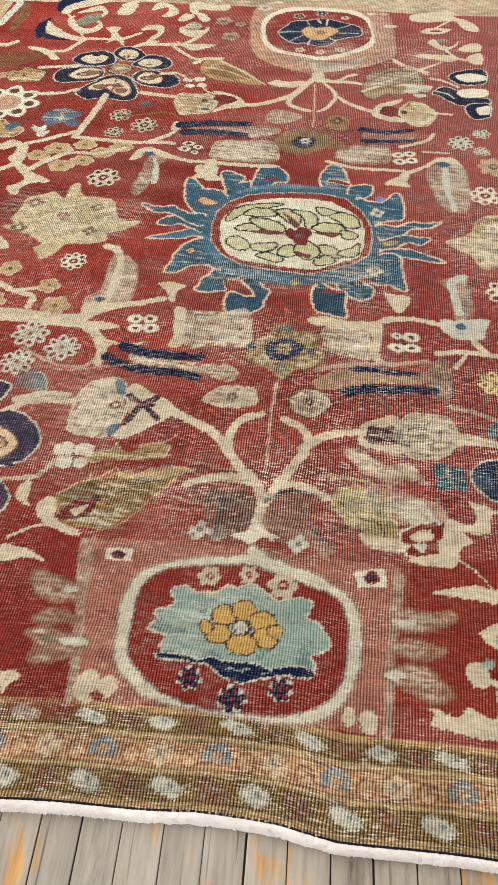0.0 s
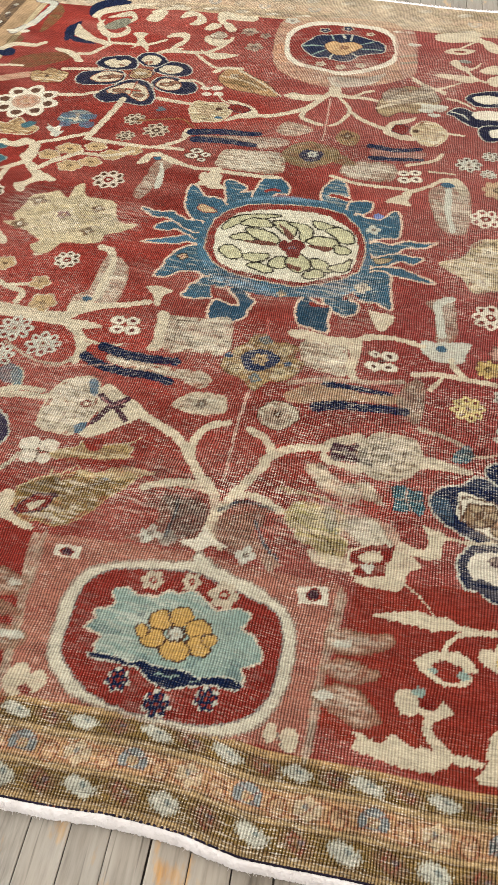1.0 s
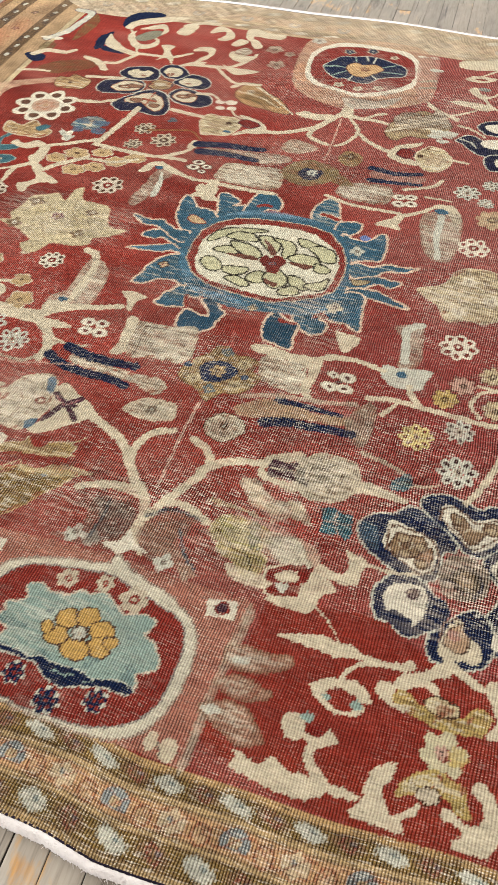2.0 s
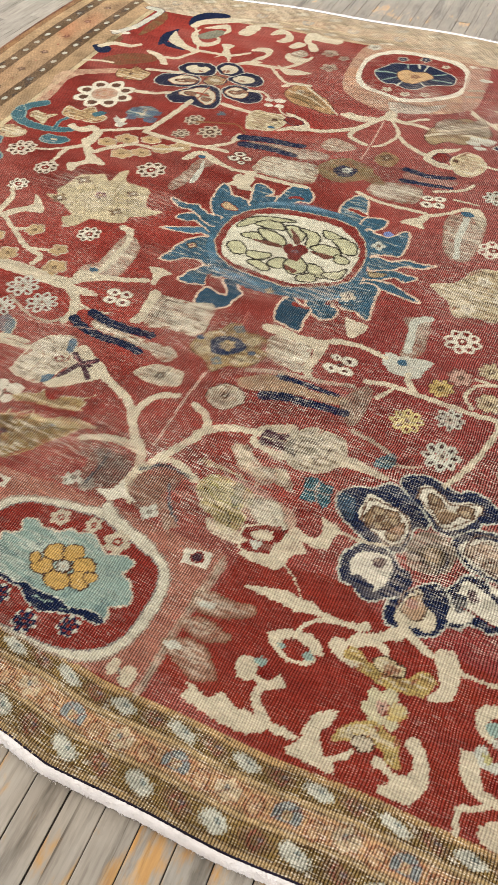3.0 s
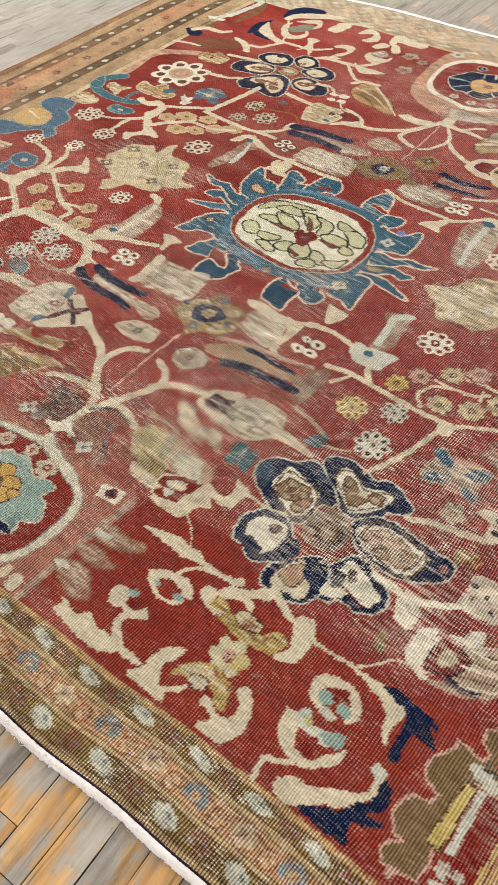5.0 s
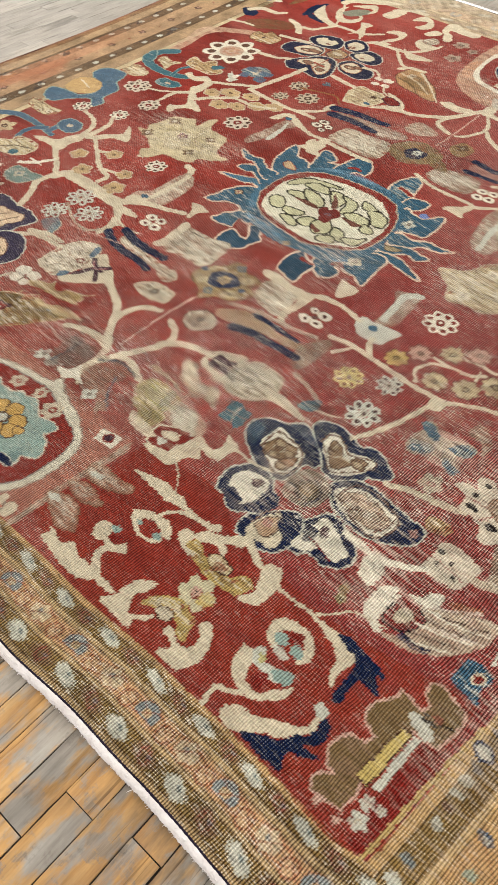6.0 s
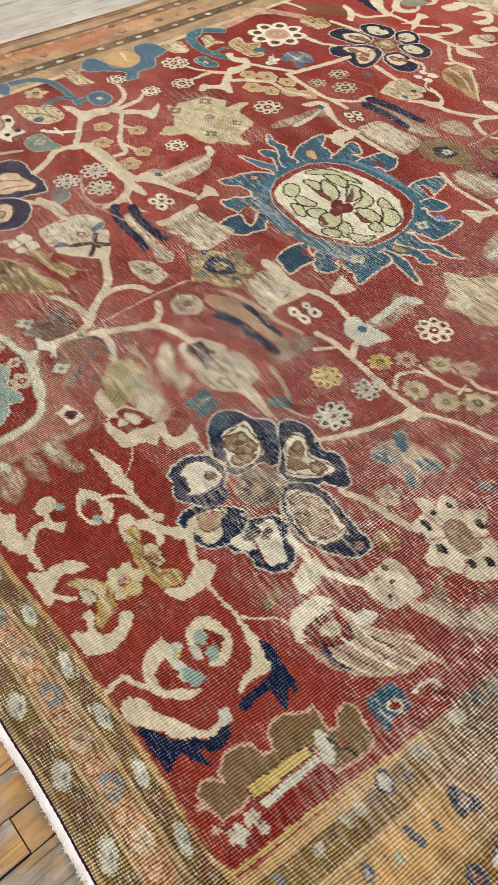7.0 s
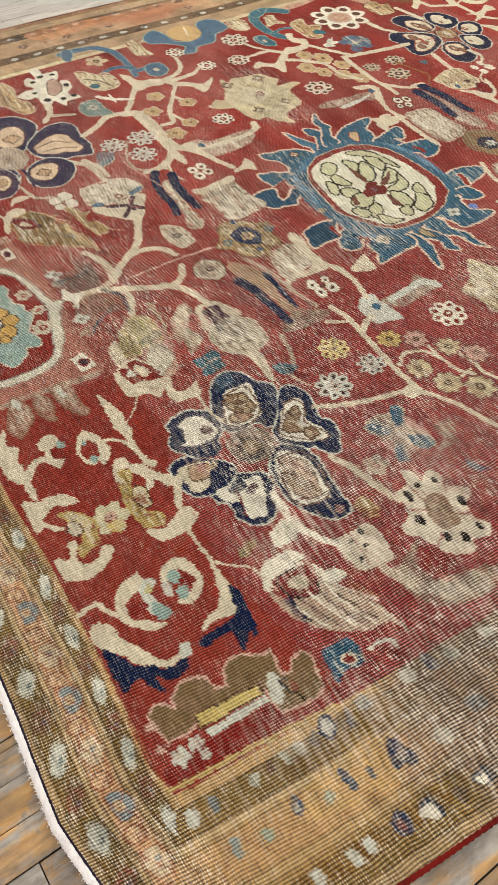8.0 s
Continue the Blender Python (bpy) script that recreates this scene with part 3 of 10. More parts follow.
    for m, alpha in ((np.abs(gap - stem) < 0.0022, 0.55), (np.abs(gap - 1.06 * width + stem) < 0.002, 0.4)):
        m = m & where
        pile[m] = pile[m] * (1 - alpha) + np.array(srgb(164, 92, 66)) * alpha


def mitre(gap, width, *others):
    m = gap < width
    for g, w in others:
        m = m & (gap / width <= g / w)
    return m


_k = WIDTH / (SE[0] - SW[0])
END_ROWS = tuple(((x - SW[0]) * _k, step * _k) for x, step in ((-0.179, 0.1469), (-0.316, 0.1262), (-0.161, 0.2042)))      # first flower and step of the outer, inner and main rows
_s = mitre(SOUTH, NS_WIDTH, (WEST, W_WIDTH), (EAST, E_WIDTH))
_n = mitre(NORTH, N_WIDTH, (WEST, W_WIDTH), (EAST, E_WIDTH))
_w = mitre(WEST, W_WIDTH, (SOUTH, NS_WIDTH), (NORTH, N_WIDTH))
_e = mitre(EAST, E_WIDTH, (SOUTH, NS_WIDTH), (NORTH, N_WIDTH))
border(SOUTH, WEST, NS_WIDTH, _s, 1)
border(NORTH, WEST, N_WIDTH, _n, 2)
border(WEST, SOUTH, W_WIDTH, _w, 3, SIDE_BANDS)
border(EAST, SOUTH, E_WIDTH, _e, 4)
_full = slice(None)
_ns, _nn = int(NS_WIDTH / LENGTH * NV) + 4, int(N_WIDTH / LENGTH * NV) + 4
border_flowers((SOUTH, WEST, _s, (slice(0, _ns), _full)), NS_WIDTH, 0.05, 3.2, END_ROWS)
border_flowers((NORTH, WEST, _n, (slice(NV + 1 - _nn, NV + 1), _full)), N_WIDTH, 0.05, 3.5, END_ROWS)
# west side: rows of white dots in the two dark stripes and small dark flowers between them
for _k in range(39):
    for _gap, _shift in ((0.262, 0.0), (0.683, 0.5)):
        _u, _v = _gap * W_WIDTH / WIDTH, ((_k + _shift) * 0.0955 + 0.05) / LENGTH
        _x, _y = rug_place(_u, _v)
        oval(PALE, _x, _y, 0.0115, 0.0165, 0, edge=BROWN, rim=0.003, alpha=0.9)
    if _k % 2 == 0:
        _x, _y = rug_place(0.472 * W_WIDTH / WIDTH, (_k * 0.0955 + 0.07) / LENGTH)
        blossom(_x, _y, 0.021, 5, srgb(92, 66, 58), PINK, deep=0.4, alpha=0.85)
        oval(ROSE, *rug_place(0.5 * W_WIDTH / WIDTH, (_k * 0.0955 + 0.166) / LENGTH), 0.006, 0.006, 0, alpha=0.7)
border_flowers((EAST, SOUTH, _e, (_full, slice(NU - int(E_WIDTH / WIDTH * NU) - 4, NU + 1))), E_WIDTH, 0.78, 3.6, ((1.0, 0.16), (0.95, 0.14), (0.9, 0.24)))

# west side: a salmon stretch in the main stripe, and general rubbing
_salmon = np.clip(0.75 - np.abs(PY + 0.05 + 0.2 * smooth_noise(PX * 6, PY * 6, 73)) * 1.2, 0, 0.6)[_w][:, None] * ((WEST[_w] > 0.1) & (WEST[_w] < 0.2))[:, None]
PILE[_w] = PILE[_w] * (1 - _salmon) + np.array(srgb(202, 140, 104)) * _salmon
_rub = np.clip(0.1 + 0.25 * smooth_noise(PX * 14, PY * 14, 74), 0, 0.4)[_w][:, None]
PILE[_w] = PILE[_w] * (1 - _rub) + np.array(srgb(186, 156, 124)) * _rub
_spots = smooth_noise(PX * 75, PY * 75, 77)[_w][:, None]
PILE[_w] *= 1 + 0.2 * smooth_noise(PX * 30, PY * 30, 78)[_w][:, None] + 0.22 * np.clip(_spots, -1, 1)
_rust = np.clip(smooth_noise(PX * 9, PY * 9, 79) * 1.6 - 0.2, 0, 0.5)[_w][:, None] * (np.abs(WEST[_w] / W_WIDTH - 0.47) < 0.14)[:, None]
PILE[_w] = PILE[_w] * (1 - _rust) + np.array(srgb(190, 118, 84)) * _rust
_dark = np.clip(_spots * 2.2 - 0.7, 0, 0.7) * (np.abs(np.abs(WEST[_w] / W_WIDTH - 0.472) - 0.21) < 0.065)[:, None]
PILE[_w] = PILE[_w] * (1 - _dark) + np.array(srgb(58, 50, 52)) * _dark
# faded ends: the far border is bleached almost to one tone, the east one rubbed grey
_fade = np.clip(0.72 + 0.25 * smooth_noise(PX * 7, PY * 12, 71), 0, 0.92)[_n][:, None]
PILE[_n] = PILE[_n] * (1 - _fade) + np.array(srgb(198, 180, 154)) * _fade
PILE[_n] *= (1 + 0.26 * smooth_noise(PX * 40, PY * 40, 75) + 0.24 * smooth_noise(PX * 150, PY * 150, 76))[_n][:, None]
_grey = np.clip((PY + 1.02 + 0.05 * smooth_noise(PX * 9, PY * 9, 72)) * 9.0, 0, 0.85)[_e][:, None]
PILE[_e] = PILE[_e] * (1 - _grey) + np.array(srgb(126, 106, 90)) * _grey
_gold = np.clip((-1.02 - PY) * 9.0, 0, 0.55)[_e][:, None] * (EAST[_e] > 0.055)[:, None] * (EAST[_e] < 0.2)[:, None]
PILE[_e] = PILE[_e] * (1 - _gold) + np.array(srgb(184, 146, 92)) * _gold

# deeper red ends
shape(srgb(146, 55, 40), (0.365, -1.067), (0.459, -1.073), (0.587, -1.061), (0.690, -1.112), (0.808, -1.117), (0.963, -1.121), (1.163, -1.085), (1.260, -1.048), (1.284, -1.114), (1.282, -1.208), (1.290, -1.400), (1.067, -1.413), (0.810, -1.422), (0.511, -1.438), (0.282, -1.361), (0.346, -1.244), alpha=0.8, fresh=0.6)
shape(DEEP, (0.327, -1.120), (0.453, -1.074), (0.743, -1.111), (0.762, -1.315), (0.491, -1.341), (0.320, -1.321), (0.338, -1.238), alpha=0.35, fresh=0.6)
shape(DEEP, (-0.507, -1.152), (-0.325, -1.138), (-0.221, -1.471), (-0.375, -1.490), alpha=0.5, fresh=0.6)

# end panel with a round cartouche
shape(SALMON, (-0.325, -1.138), (-0.147, -1.118), (0.007, -1.108), (0.160, -1.112), (0.337, -1.112), (0.329, -1.207), (0.318, -1.323), (0.327, -1.406), (0.324, -1.451), (0.236, -1.453), (0.077, -1.460), (-0.067, -1.460), (-0.251, -1.476), (-0.266, -1.381), (-0.285, -1.265), alpha=0.92, sharp=True)
shape(STONE, (-0.330, -1.160), (-0.307, -1.156), (-0.274, -1.300), (-0.250, -1.412), (-0.243, -1.470), (-0.258, -1.472), (-0.278, -1.360), alpha=0.5)
shape(STONE, (0.321, -1.134), (0.343, -1.133), (0.337, -1.230), (0.332, -1.288), (0.333, -1.445), (0.318, -1.445), (0.316, -1.290), alpha=0.45)
shape(srgb(214, 206, 182), (0.014, -1.131), (-0.089, -1.153), (-0.155, -1.177), (-0.186, -1.201), (-0.200, -1.235), (-0.207, -1.275), (-0.199, -1.323), (-0.192, -1.368), (-0.177, -1.400), (-0.149, -1.423), (-0.117, -1.445), (-0.066, -1.454), (-0.013, -1.456), (0.060, -1.460), (0.120, -1.458), (0.170, -1.452), (0.200, -1.442), (0.229, -1.422), (0.252, -1.388), (0.265, -1.342), (0.268, -1.286), (0.261, -1.240), (0.242, -1.200), (0.217, -1.179), (0.168, -1.154), (0.120, -1.142), (0.072, -1.128), (0.046, -1.113), (0.028, -1.102), (0.021, -1.118), edge=srgb(170, 150, 132), rim=0.004, zone=5)
shape(srgb(140, 50, 41), (0.035, -1.151), (-0.017, -1.159), (-0.085, -1.171), (-0.140, -1.188), (-0.166, -1.214), (-0.178, -1.246), (-0.176, -1.295), (-0.167, -1.364), (-0.153, -1.390), (-0.123, -1.412), (-0.079, -1.437), (-0.025, -1.449), (0.058, -1.451), (0.129, -1.445), (0.177, -1.426), (0.214, -1.402), (0.236, -1.368), (0.242, -1.324), (0.241, -1.267), (0.228, -1.223), (0.205, -1.196), (0.153, -1.178), (0.101, -1.167), (0.059, -1.154), edge=srgb(150, 140, 130), rim=0.003, zone=5)
shape(SKY, (-0.141, -1.314), (-0.125, -1.293), (-0.136, -1.282), (-0.110, -1.267), (-0.101, -1.252), (-0.114, -1.229), (-0.086, -1.218), (-0.067, -1.227), (-0.028, -1.223), (-0.008, -1.204), (0.020, -1.203), (0.036, -1.193), (0.055, -1.199), (0.079, -1.213), (0.097, -1.224), (0.130, -1.213), (0.165, -1.212), (0.165, -1.237), (0.157, -1.250), (0.180, -1.258), (0.200, -1.279), (0.208, -1.301), (0.192, -1.316), (0.176, -1.328), (0.185, -1.351), (0.148, -1.361), (0.074, -1.362), (0.020, -1.359), (-0.044, -1.363), (-0.087, -1.364), (-0.108, -1.350), (-0.101, -1.326), (-0.121, -1.320), edge=srgb(214, 200, 176), rim=0.0035, zone=15)
shape(NAVY, (-0.114, -1.363), (-0.077, -1.360), (-0.028, -1.362), (-0.013, -1.356), (0.020, -1.359), (0.063, -1.356), (0.106, -1.360), (0.147, -1.350), (0.187, -1.355), (0.176, -1.369), (0.129, -1.371), (0.088, -1.382), (0.069, -1.391), (0.048, -1.394), (0.014, -1.388), (-0.010, -1.372), (-0.053, -1.370), (-0.103, -1.372), edge=PALE, rim=0.002)
vine(SKY, 0.0040, 0.0031, (0.028, -1.371), (0.050, -1.373), (0.065, -1.366))
vine(SKY, 0.0021, 0.0020, (0.091, -1.369), (0.117, -1.365))
oval(GOLD, -0.001, -1.267, 0.0240, 0.0200, edge=BROWN, rim=0.003)
oval(GOLD, 0.038, -1.253, 0.0230, 0.0200, edge=BROWN, rim=0.003)
oval(GOLD, 0.077, -1.270, 0.0240, 0.0190, edge=BROWN, rim=0.003)
oval(GOLD, 0.087, -1.302, 0.0240, 0.0200, edge=BROWN, rim=0.003)
oval(GOLD, 0.044, -1.320, 0.0280, 0.0224, edge=BROWN, rim=0.003)
oval(GOLD, -0.006, -1.307, 0.0240, 0.0180, edge=BROWN, rim=0.003)
oval(GOLD, -0.031, -1.296, 0.0120, 0.0120, edge=BROWN, rim=0.003)
oval(GOLD, 0.104, -1.285, 0.0134, 0.0112, edge=BROWN, rim=0.003)
blossom(0.037, -1.289, 0.0140, 6, PALE, STONE, edge=BROWN, deep=0.3)
blossom(-0.041, -1.401, 0.0243, 7, PALE, RED, deep=0.3)
posy(-0.041, -1.401, 0.0198, 6, NAVY, RED, RED)
blossom(0.044, -1.427, 0.0286, 7, PALE, RED, deep=0.3)
posy(0.044, -1.427, 0.0233, 6, NAVY, RED, RED)
blossom(0.129, -1.397, 0.0243, 7, PALE, RED, deep=0.3)
posy(0.129, -1.397, 0.0198, 6, NAVY, RED, RED)
blossom(-0.045, -1.188, 0.0230, 6, STONE, RED, deep=0.25, core=0.35)
blossom(0.033, -1.172, 0.0210, 6, STONE, RED, deep=0.25, core=0.35)
blossom(0.105, -1.187, 0.0315, 6, STONE, RED, deep=0.25, core=0.35)
shape(IVORY, (-0.274, -1.155), (-0.215, -1.149), (-0.212, -1.178), (-0.264, -1.182), sharp=True)
shape(PLUM, (-0.256, -1.169), (-0.244, -1.158), (-0.228, -1.165), (-0.239, -1.176), edge=RED, rim=0.002)
shape(IVORY, (0.244, -1.131), (0.303, -1.120), (0.309, -1.161), (0.252, -1.169), sharp=True)
shape(PLUM, (0.266, -1.146), (0.277, -1.131), (0.291, -1.141), (0.280, -1.155), edge=RED, rim=0.003)
oval(CREAM, -0.224, -1.444, 0.0253, 0.0316)
oval(CREAM, -0.185, -1.439, 0.0179, 0.0224)
shape(DEEP, (-0.215, -1.461), (-0.203, -1.449), (-0.185, -1.459), (-0.198, -1.467))
oval(CREAM, 0.256, -1.427, 0.0140, 0.0170)
oval(CREAM, 0.291, -1.432, 0.0179, 0.0212)
vine(srgb(120, 112, 104), 0.0036, 0.0031, (0.270, -1.425), (0.279, -1.443))
shape(WORN_LEAF, (-0.409, -1.242), (-0.394, -1.224), (-0.341, -1.237), (-0.303, -1.245), (-0.283, -1.262), (-0.301, -1.286), (-0.347, -1.289), (-0.384, -1.276), alpha=0.62, edge=srgb(140, 118, 92), rim=0.003)
oval(PALE, -0.317, -1.259, 0.0157, 0.0089, alpha=0.8)
shape(WORN_LEAF, (-0.372, -1.329), (-0.342, -1.303), (-0.306, -1.308), (-0.275, -1.324), (-0.311, -1.329), (-0.341, -1.341), alpha=0.62, edge=srgb(140, 118, 92), rim=0.003)
shape(WORN_LEAF, (-0.378, -1.359), (-0.340, -1.345), (-0.304, -1.349), (-0.254, -1.355), (-0.247, -1.378), (-0.286, -1.402), (-0.340, -1.416), (-0.355, -1.405), (-0.351, -1.381), alpha=0.62, edge=srgb(140, 118, 92), rim=0.003)
oval(srgb(130, 124, 104), -0.325, -1.368, 0.0134, 0.0089, alpha=0.7)
shape(PALE, (-0.307, -1.365), (-0.285, -1.355), (-0.256, -1.357), (-0.254, -1.371), (-0.290, -1.374), alpha=0.85)
shape(WORN_LEAF, (0.315, -1.220), (0.349, -1.204), (0.393, -1.205), (0.437, -1.195), (0.444, -1.213), (0.404, -1.239), (0.362, -1.249), (0.329, -1.249), alpha=0.62, edge=srgb(140, 118, 92), rim=0.003)
shape(PALE, (0.335, -1.234), (0.352, -1.224), (0.369, -1.224), (0.366, -1.236), (0.342, -1.242), alpha=0.8)
shape(WORN_LEAF, (0.319, -1.285), (0.351, -1.263), (0.394, -1.266), (0.428, -1.278), (0.394, -1.300), (0.353, -1.303), alpha=0.62, edge=srgb(140, 118, 92), rim=0.003)
shape(WORN_LEAF, (0.311, -1.341), (0.353, -1.316), (0.394, -1.316), (0.427, -1.344), (0.438, -1.364), (0.405, -1.380), (0.365, -1.366), (0.333, -1.356), alpha=0.62, edge=srgb(140, 118, 92), rim=0.003)
shape(PALE, (0.313, -1.341), (0.333, -1.330), (0.354, -1.335), (0.346, -1.346), (0.324, -1.348), alpha=0.8)
vine(GREY, 0.0098, 0.0089, (-0.306, -1.132), (-0.293, -1.199), (-0.284, -1.249), alpha=0.5)
vine(GREY, 0.0099, 0.0099, (-0.262, -1.396), (-0.259, -1.439), (-0.254, -1.474), alpha=0.5)
vine(GREY, 0.0100, 0.0100, (0.329, -1.119), (0.331, -1.181), alpha=0.5)
vine(GREY, 0.0111, 0.0110, (0.326, -1.394), (0.328, -1.438), alpha=0.5)

# cream leaf ends south-west of the medallion
shape(CREAM, (-0.370, -0.304), (-0.340, -0.293), (-0.289, -0.305), (-0.307, -0.332), (-0.306, -0.368), (-0.322, -0.371), (-0.335, -0.336))
shape(CREAM, (-0.704, -0.194), (-0.719, -0.228), (-0.749, -0.240), (-0.742, -0.185))

# central medallion: blue leaves round a ring, an octagon of ivory with outlined tendrils
shape(MEDAL, (-0.310, 0.020), (-0.365, 0.081), (-0.390, 0.145), (-0.399, 0.207), (-0.392, 0.227), (-0.367, 0.214), (-0.334, 0.172), (-0.298, 0.170), (-0.270, 0.156), (-0.250, 0.126), (-0.276, 0.075), (-0.297, 0.034), edge=MEDAL_LINE, rim=0.0065, zone=7)
shape(MEDAL, (-0.240, 0.139), (-0.272, 0.195), (-0.292, 0.259), (-0.284, 0.279), (-0.250, 0.271), (-0.215, 0.243), (-0.231, 0.215), (-0.176, 0.234), (-0.149, 0.176), edge=MEDAL_LINE, rim=0.0065, zone=7)
shape(MEDAL, (-0.184, 0.206), (-0.183, 0.271), (-0.169, 0.319), (-0.141, 0.333), (-0.108, 0.316), (-0.083, 0.279), (-0.079, 0.241), (-0.113, 0.233), (-0.143, 0.186), (-0.166, 0.168), edge=MEDAL_LINE, rim=0.0065, zone=7)
shape(MEDAL, (0.042, 0.215), (0.027, 0.270), (0.033, 0.316), (0.051, 0.357), (0.079, 0.354), (0.104, 0.311), (0.118, 0.253), (0.134, 0.223), (0.127, 0.190), (0.074, 0.201), edge=MEDAL_LINE, rim=0.0065, zone=7)
shape(MEDAL, (0.124, 0.189), (0.131, 0.240), (0.188, 0.254), (0.194, 0.208), (0.173, 0.180), (0.175, 0.142), (0.148, 0.136), edge=MEDAL_LINE, rim=0.0065, zone=7)
shape(MEDAL, (0.153, 0.174), (0.185, 0.165), (0.233, 0.163), (0.258, 0.208), (0.280, 0.211), (0.296, 0.132), (0.292, 0.080), (0.261, 0.075), (0.230, 0.059), (0.200, 0.061), edge=MEDAL_LINE, rim=0.0065, zone=7)
shape(MEDAL, (0.202, 0.019), (0.239, 0.047), (0.278, 0.040), (0.322, 0.068), (0.375, 0.071), (0.407, 0.081), (0.373, 0.051), (0.323, 0.039), (0.298, 0.008), (0.249, -0.029), edge=MEDAL_LINE, rim=0.0065, zone=7)
shape(MEDAL, (0.227, -0.046), (0.293, -0.001), (0.337, -0.001), (0.377, -0.004), (0.354, -0.034), (0.312, -0.030), (0.260, -0.080), edge=MEDAL_LINE, rim=0.0055, zone=7)
shape(MEDAL, (0.231, -0.094), (0.273, -0.068), (0.325, -0.066), (0.379, -0.088), (0.420, -0.108), (0.374, -0.108), (0.338, -0.102), (0.297, -0.099), (0.261, -0.128), edge=MEDAL_LINE, rim=0.0065, zone=7)
shape(MEDAL, (0.240, -0.099), (0.289, -0.096), (0.300, -0.145), (0.307, -0.199), (0.316, -0.245), (0.295, -0.239), (0.276, -0.226), (0.244, -0.230), (0.213, -0.217), (0.183, -0.178), edge=MEDAL_LINE, rim=0.0065, zone=7)
shape(MEDAL, (0.127, -0.221), (0.144, -0.271), (0.173, -0.294), (0.204, -0.301), (0.224, -0.282), (0.228, -0.252), (0.209, -0.239), (0.197, -0.231), (0.196, -0.187), edge=MEDAL_LINE, rim=0.0065, zone=7)
shape(srgb(40, 72, 92), (0.078, -0.245), (0.063, -0.282), (0.072, -0.335), (0.083, -0.358), (0.108, -0.365), (0.162, -0.376), (0.156, -0.341), (0.155, -0.308), (0.151, -0.276), (0.115, -0.265), edge=MEDAL_LINE, rim=0.0065, zone=7)
shape(srgb(46, 80, 102), (-0.137, -0.261), (-0.103, -0.253), (-0.075, -0.282), (-0.057, -0.297), (-0.065, -0.337), (-0.065, -0.360), (-0.088, -0.386), (-0.121, -0.393), (-0.163, -0.385), (-0.169, -0.331), (-0.159, -0.315), (-0.127, -0.326), (-0.093, -0.324), (-0.103, -0.296), edge=MEDAL_LINE, rim=0.0065, zone=7)
shape(MEDAL, (-0.205, -0.198), (-0.232, -0.247), (-0.249, -0.269), (-0.252, -0.295), (-0.260, -0.315), (-0.229, -0.321), (-0.199, -0.313), (-0.179, -0.306), (-0.187, -0.276), (-0.183, -0.258), (-0.152, -0.252), (-0.168, -0.222), edge=MEDAL_LINE, rim=0.0065, zone=7)
shape(MEDAL, (-0.264, -0.091), (-0.308, -0.096), (-0.334, -0.122), (-0.350, -0.165), (-0.355, -0.209), (-0.363, -0.250), (-0.326, -0.241), (-0.300, -0.215), (-0.266, -0.205), (-0.240, -0.206), (-0.215, -0.219), (-0.201, -0.180), edge=MEDAL_LINE, rim=0.0065, zone=7)
shape(srgb(78, 118, 140), (-0.295, -0.035), (-0.342, -0.047), (-0.395, -0.073), (-0.452, -0.101), (-0.398, -0.096), (-0.344, -0.088), (-0.321, -0.073), (-0.298, -0.076), (-0.265, -0.074), edge=MEDAL_LINE, rim=0.0055, zone=7)
shape(MEDAL, (-0.289, -0.007), (-0.348, 0.013), (-0.394, 0.017), (-0.427, 0.001), (-0.437, -0.027), (-0.398, -0.031), (-0.373, -0.018), (-0.340, -0.032), (-0.293, -0.052), edge=MEDAL_LINE, rim=0.0055, zone=7)
shape(MEDAL, (-0.303, 0.035), (-0.345, 0.033), (-0.386, 0.052), (-0.413, 0.070), (-0.451, 0.059), (-0.496, 0.069), (-0.514, 0.068), (-0.461, 0.031), (-0.426, 0.036), (-0.389, 0.020), (-0.349, -0.006), (-0.299, -0.019), edge=MEDAL_LINE, rim=0.0055, zone=7)
shape(srgb(66, 106, 126), (-0.299, -0.008), (-0.293, 0.067), (-0.267, 0.118), (-0.234, 0.157), (-0.198, 0.191), (-0.144, 0.210), (-0.085, 0.218), (-0.028, 0.227), (0.033, 0.226), (0.090, 0.209), (0.141, 0.179), (0.180, 0.127), (0.208, 0.055), (0.221, -0.004), (0.235, -0.062), (0.232, -0.124), (0.211, -0.180), (0.174, -0.219), (0.128, -0.236), (0.071, -0.249), (0.014, -0.262), (-0.040, -0.265), (-0.101, -0.258), (-0.158, -0.240), (-0.210, -0.210), (-0.251, -0.171), (-0.277, -0.115), (-0.293, -0.060), zone=7)
vine(RED, 0.0178, 0.0138, (-0.149, 0.243), (-0.131, 0.255), (-0.110, 0.254))
vine(RED, 0.0194, 0.0120, (0.062, 0.264), (0.087, 0.261), (0.119, 0.250), edge=MEDAL_LINE, rim=0.0035)
vine(RED, 0.0160, 0.0103, (0.099, -0.270), (0.123, -0.276), (0.146, -0.273))
vine(RED, 0.0160, 0.0108, (0.186, -0.227), (0.197, -0.210), (0.218, -0.220))
vine(RED, 0.0092, 0.0070, (-0.184, -0.256), (-0.178, -0.287), (-0.163, -0.307))
shape(srgb(122, 162, 186), (-0.210, -0.210), (-0.160, -0.218), (-0.091, -0.222), (-0.012, -0.230), (0.027, -0.232), (-0.013, -0.245), (-0.096, -0.249), (-0.158, -0.240), alpha=0.55)
shape(srgb(132, 168, 188), (-0.234, 0.157), (-0.165, 0.211), (-0.050, 0.232), (0.058, 0.216), (-0.020, 0.208), (-0.136, 0.194), alpha=0.45)
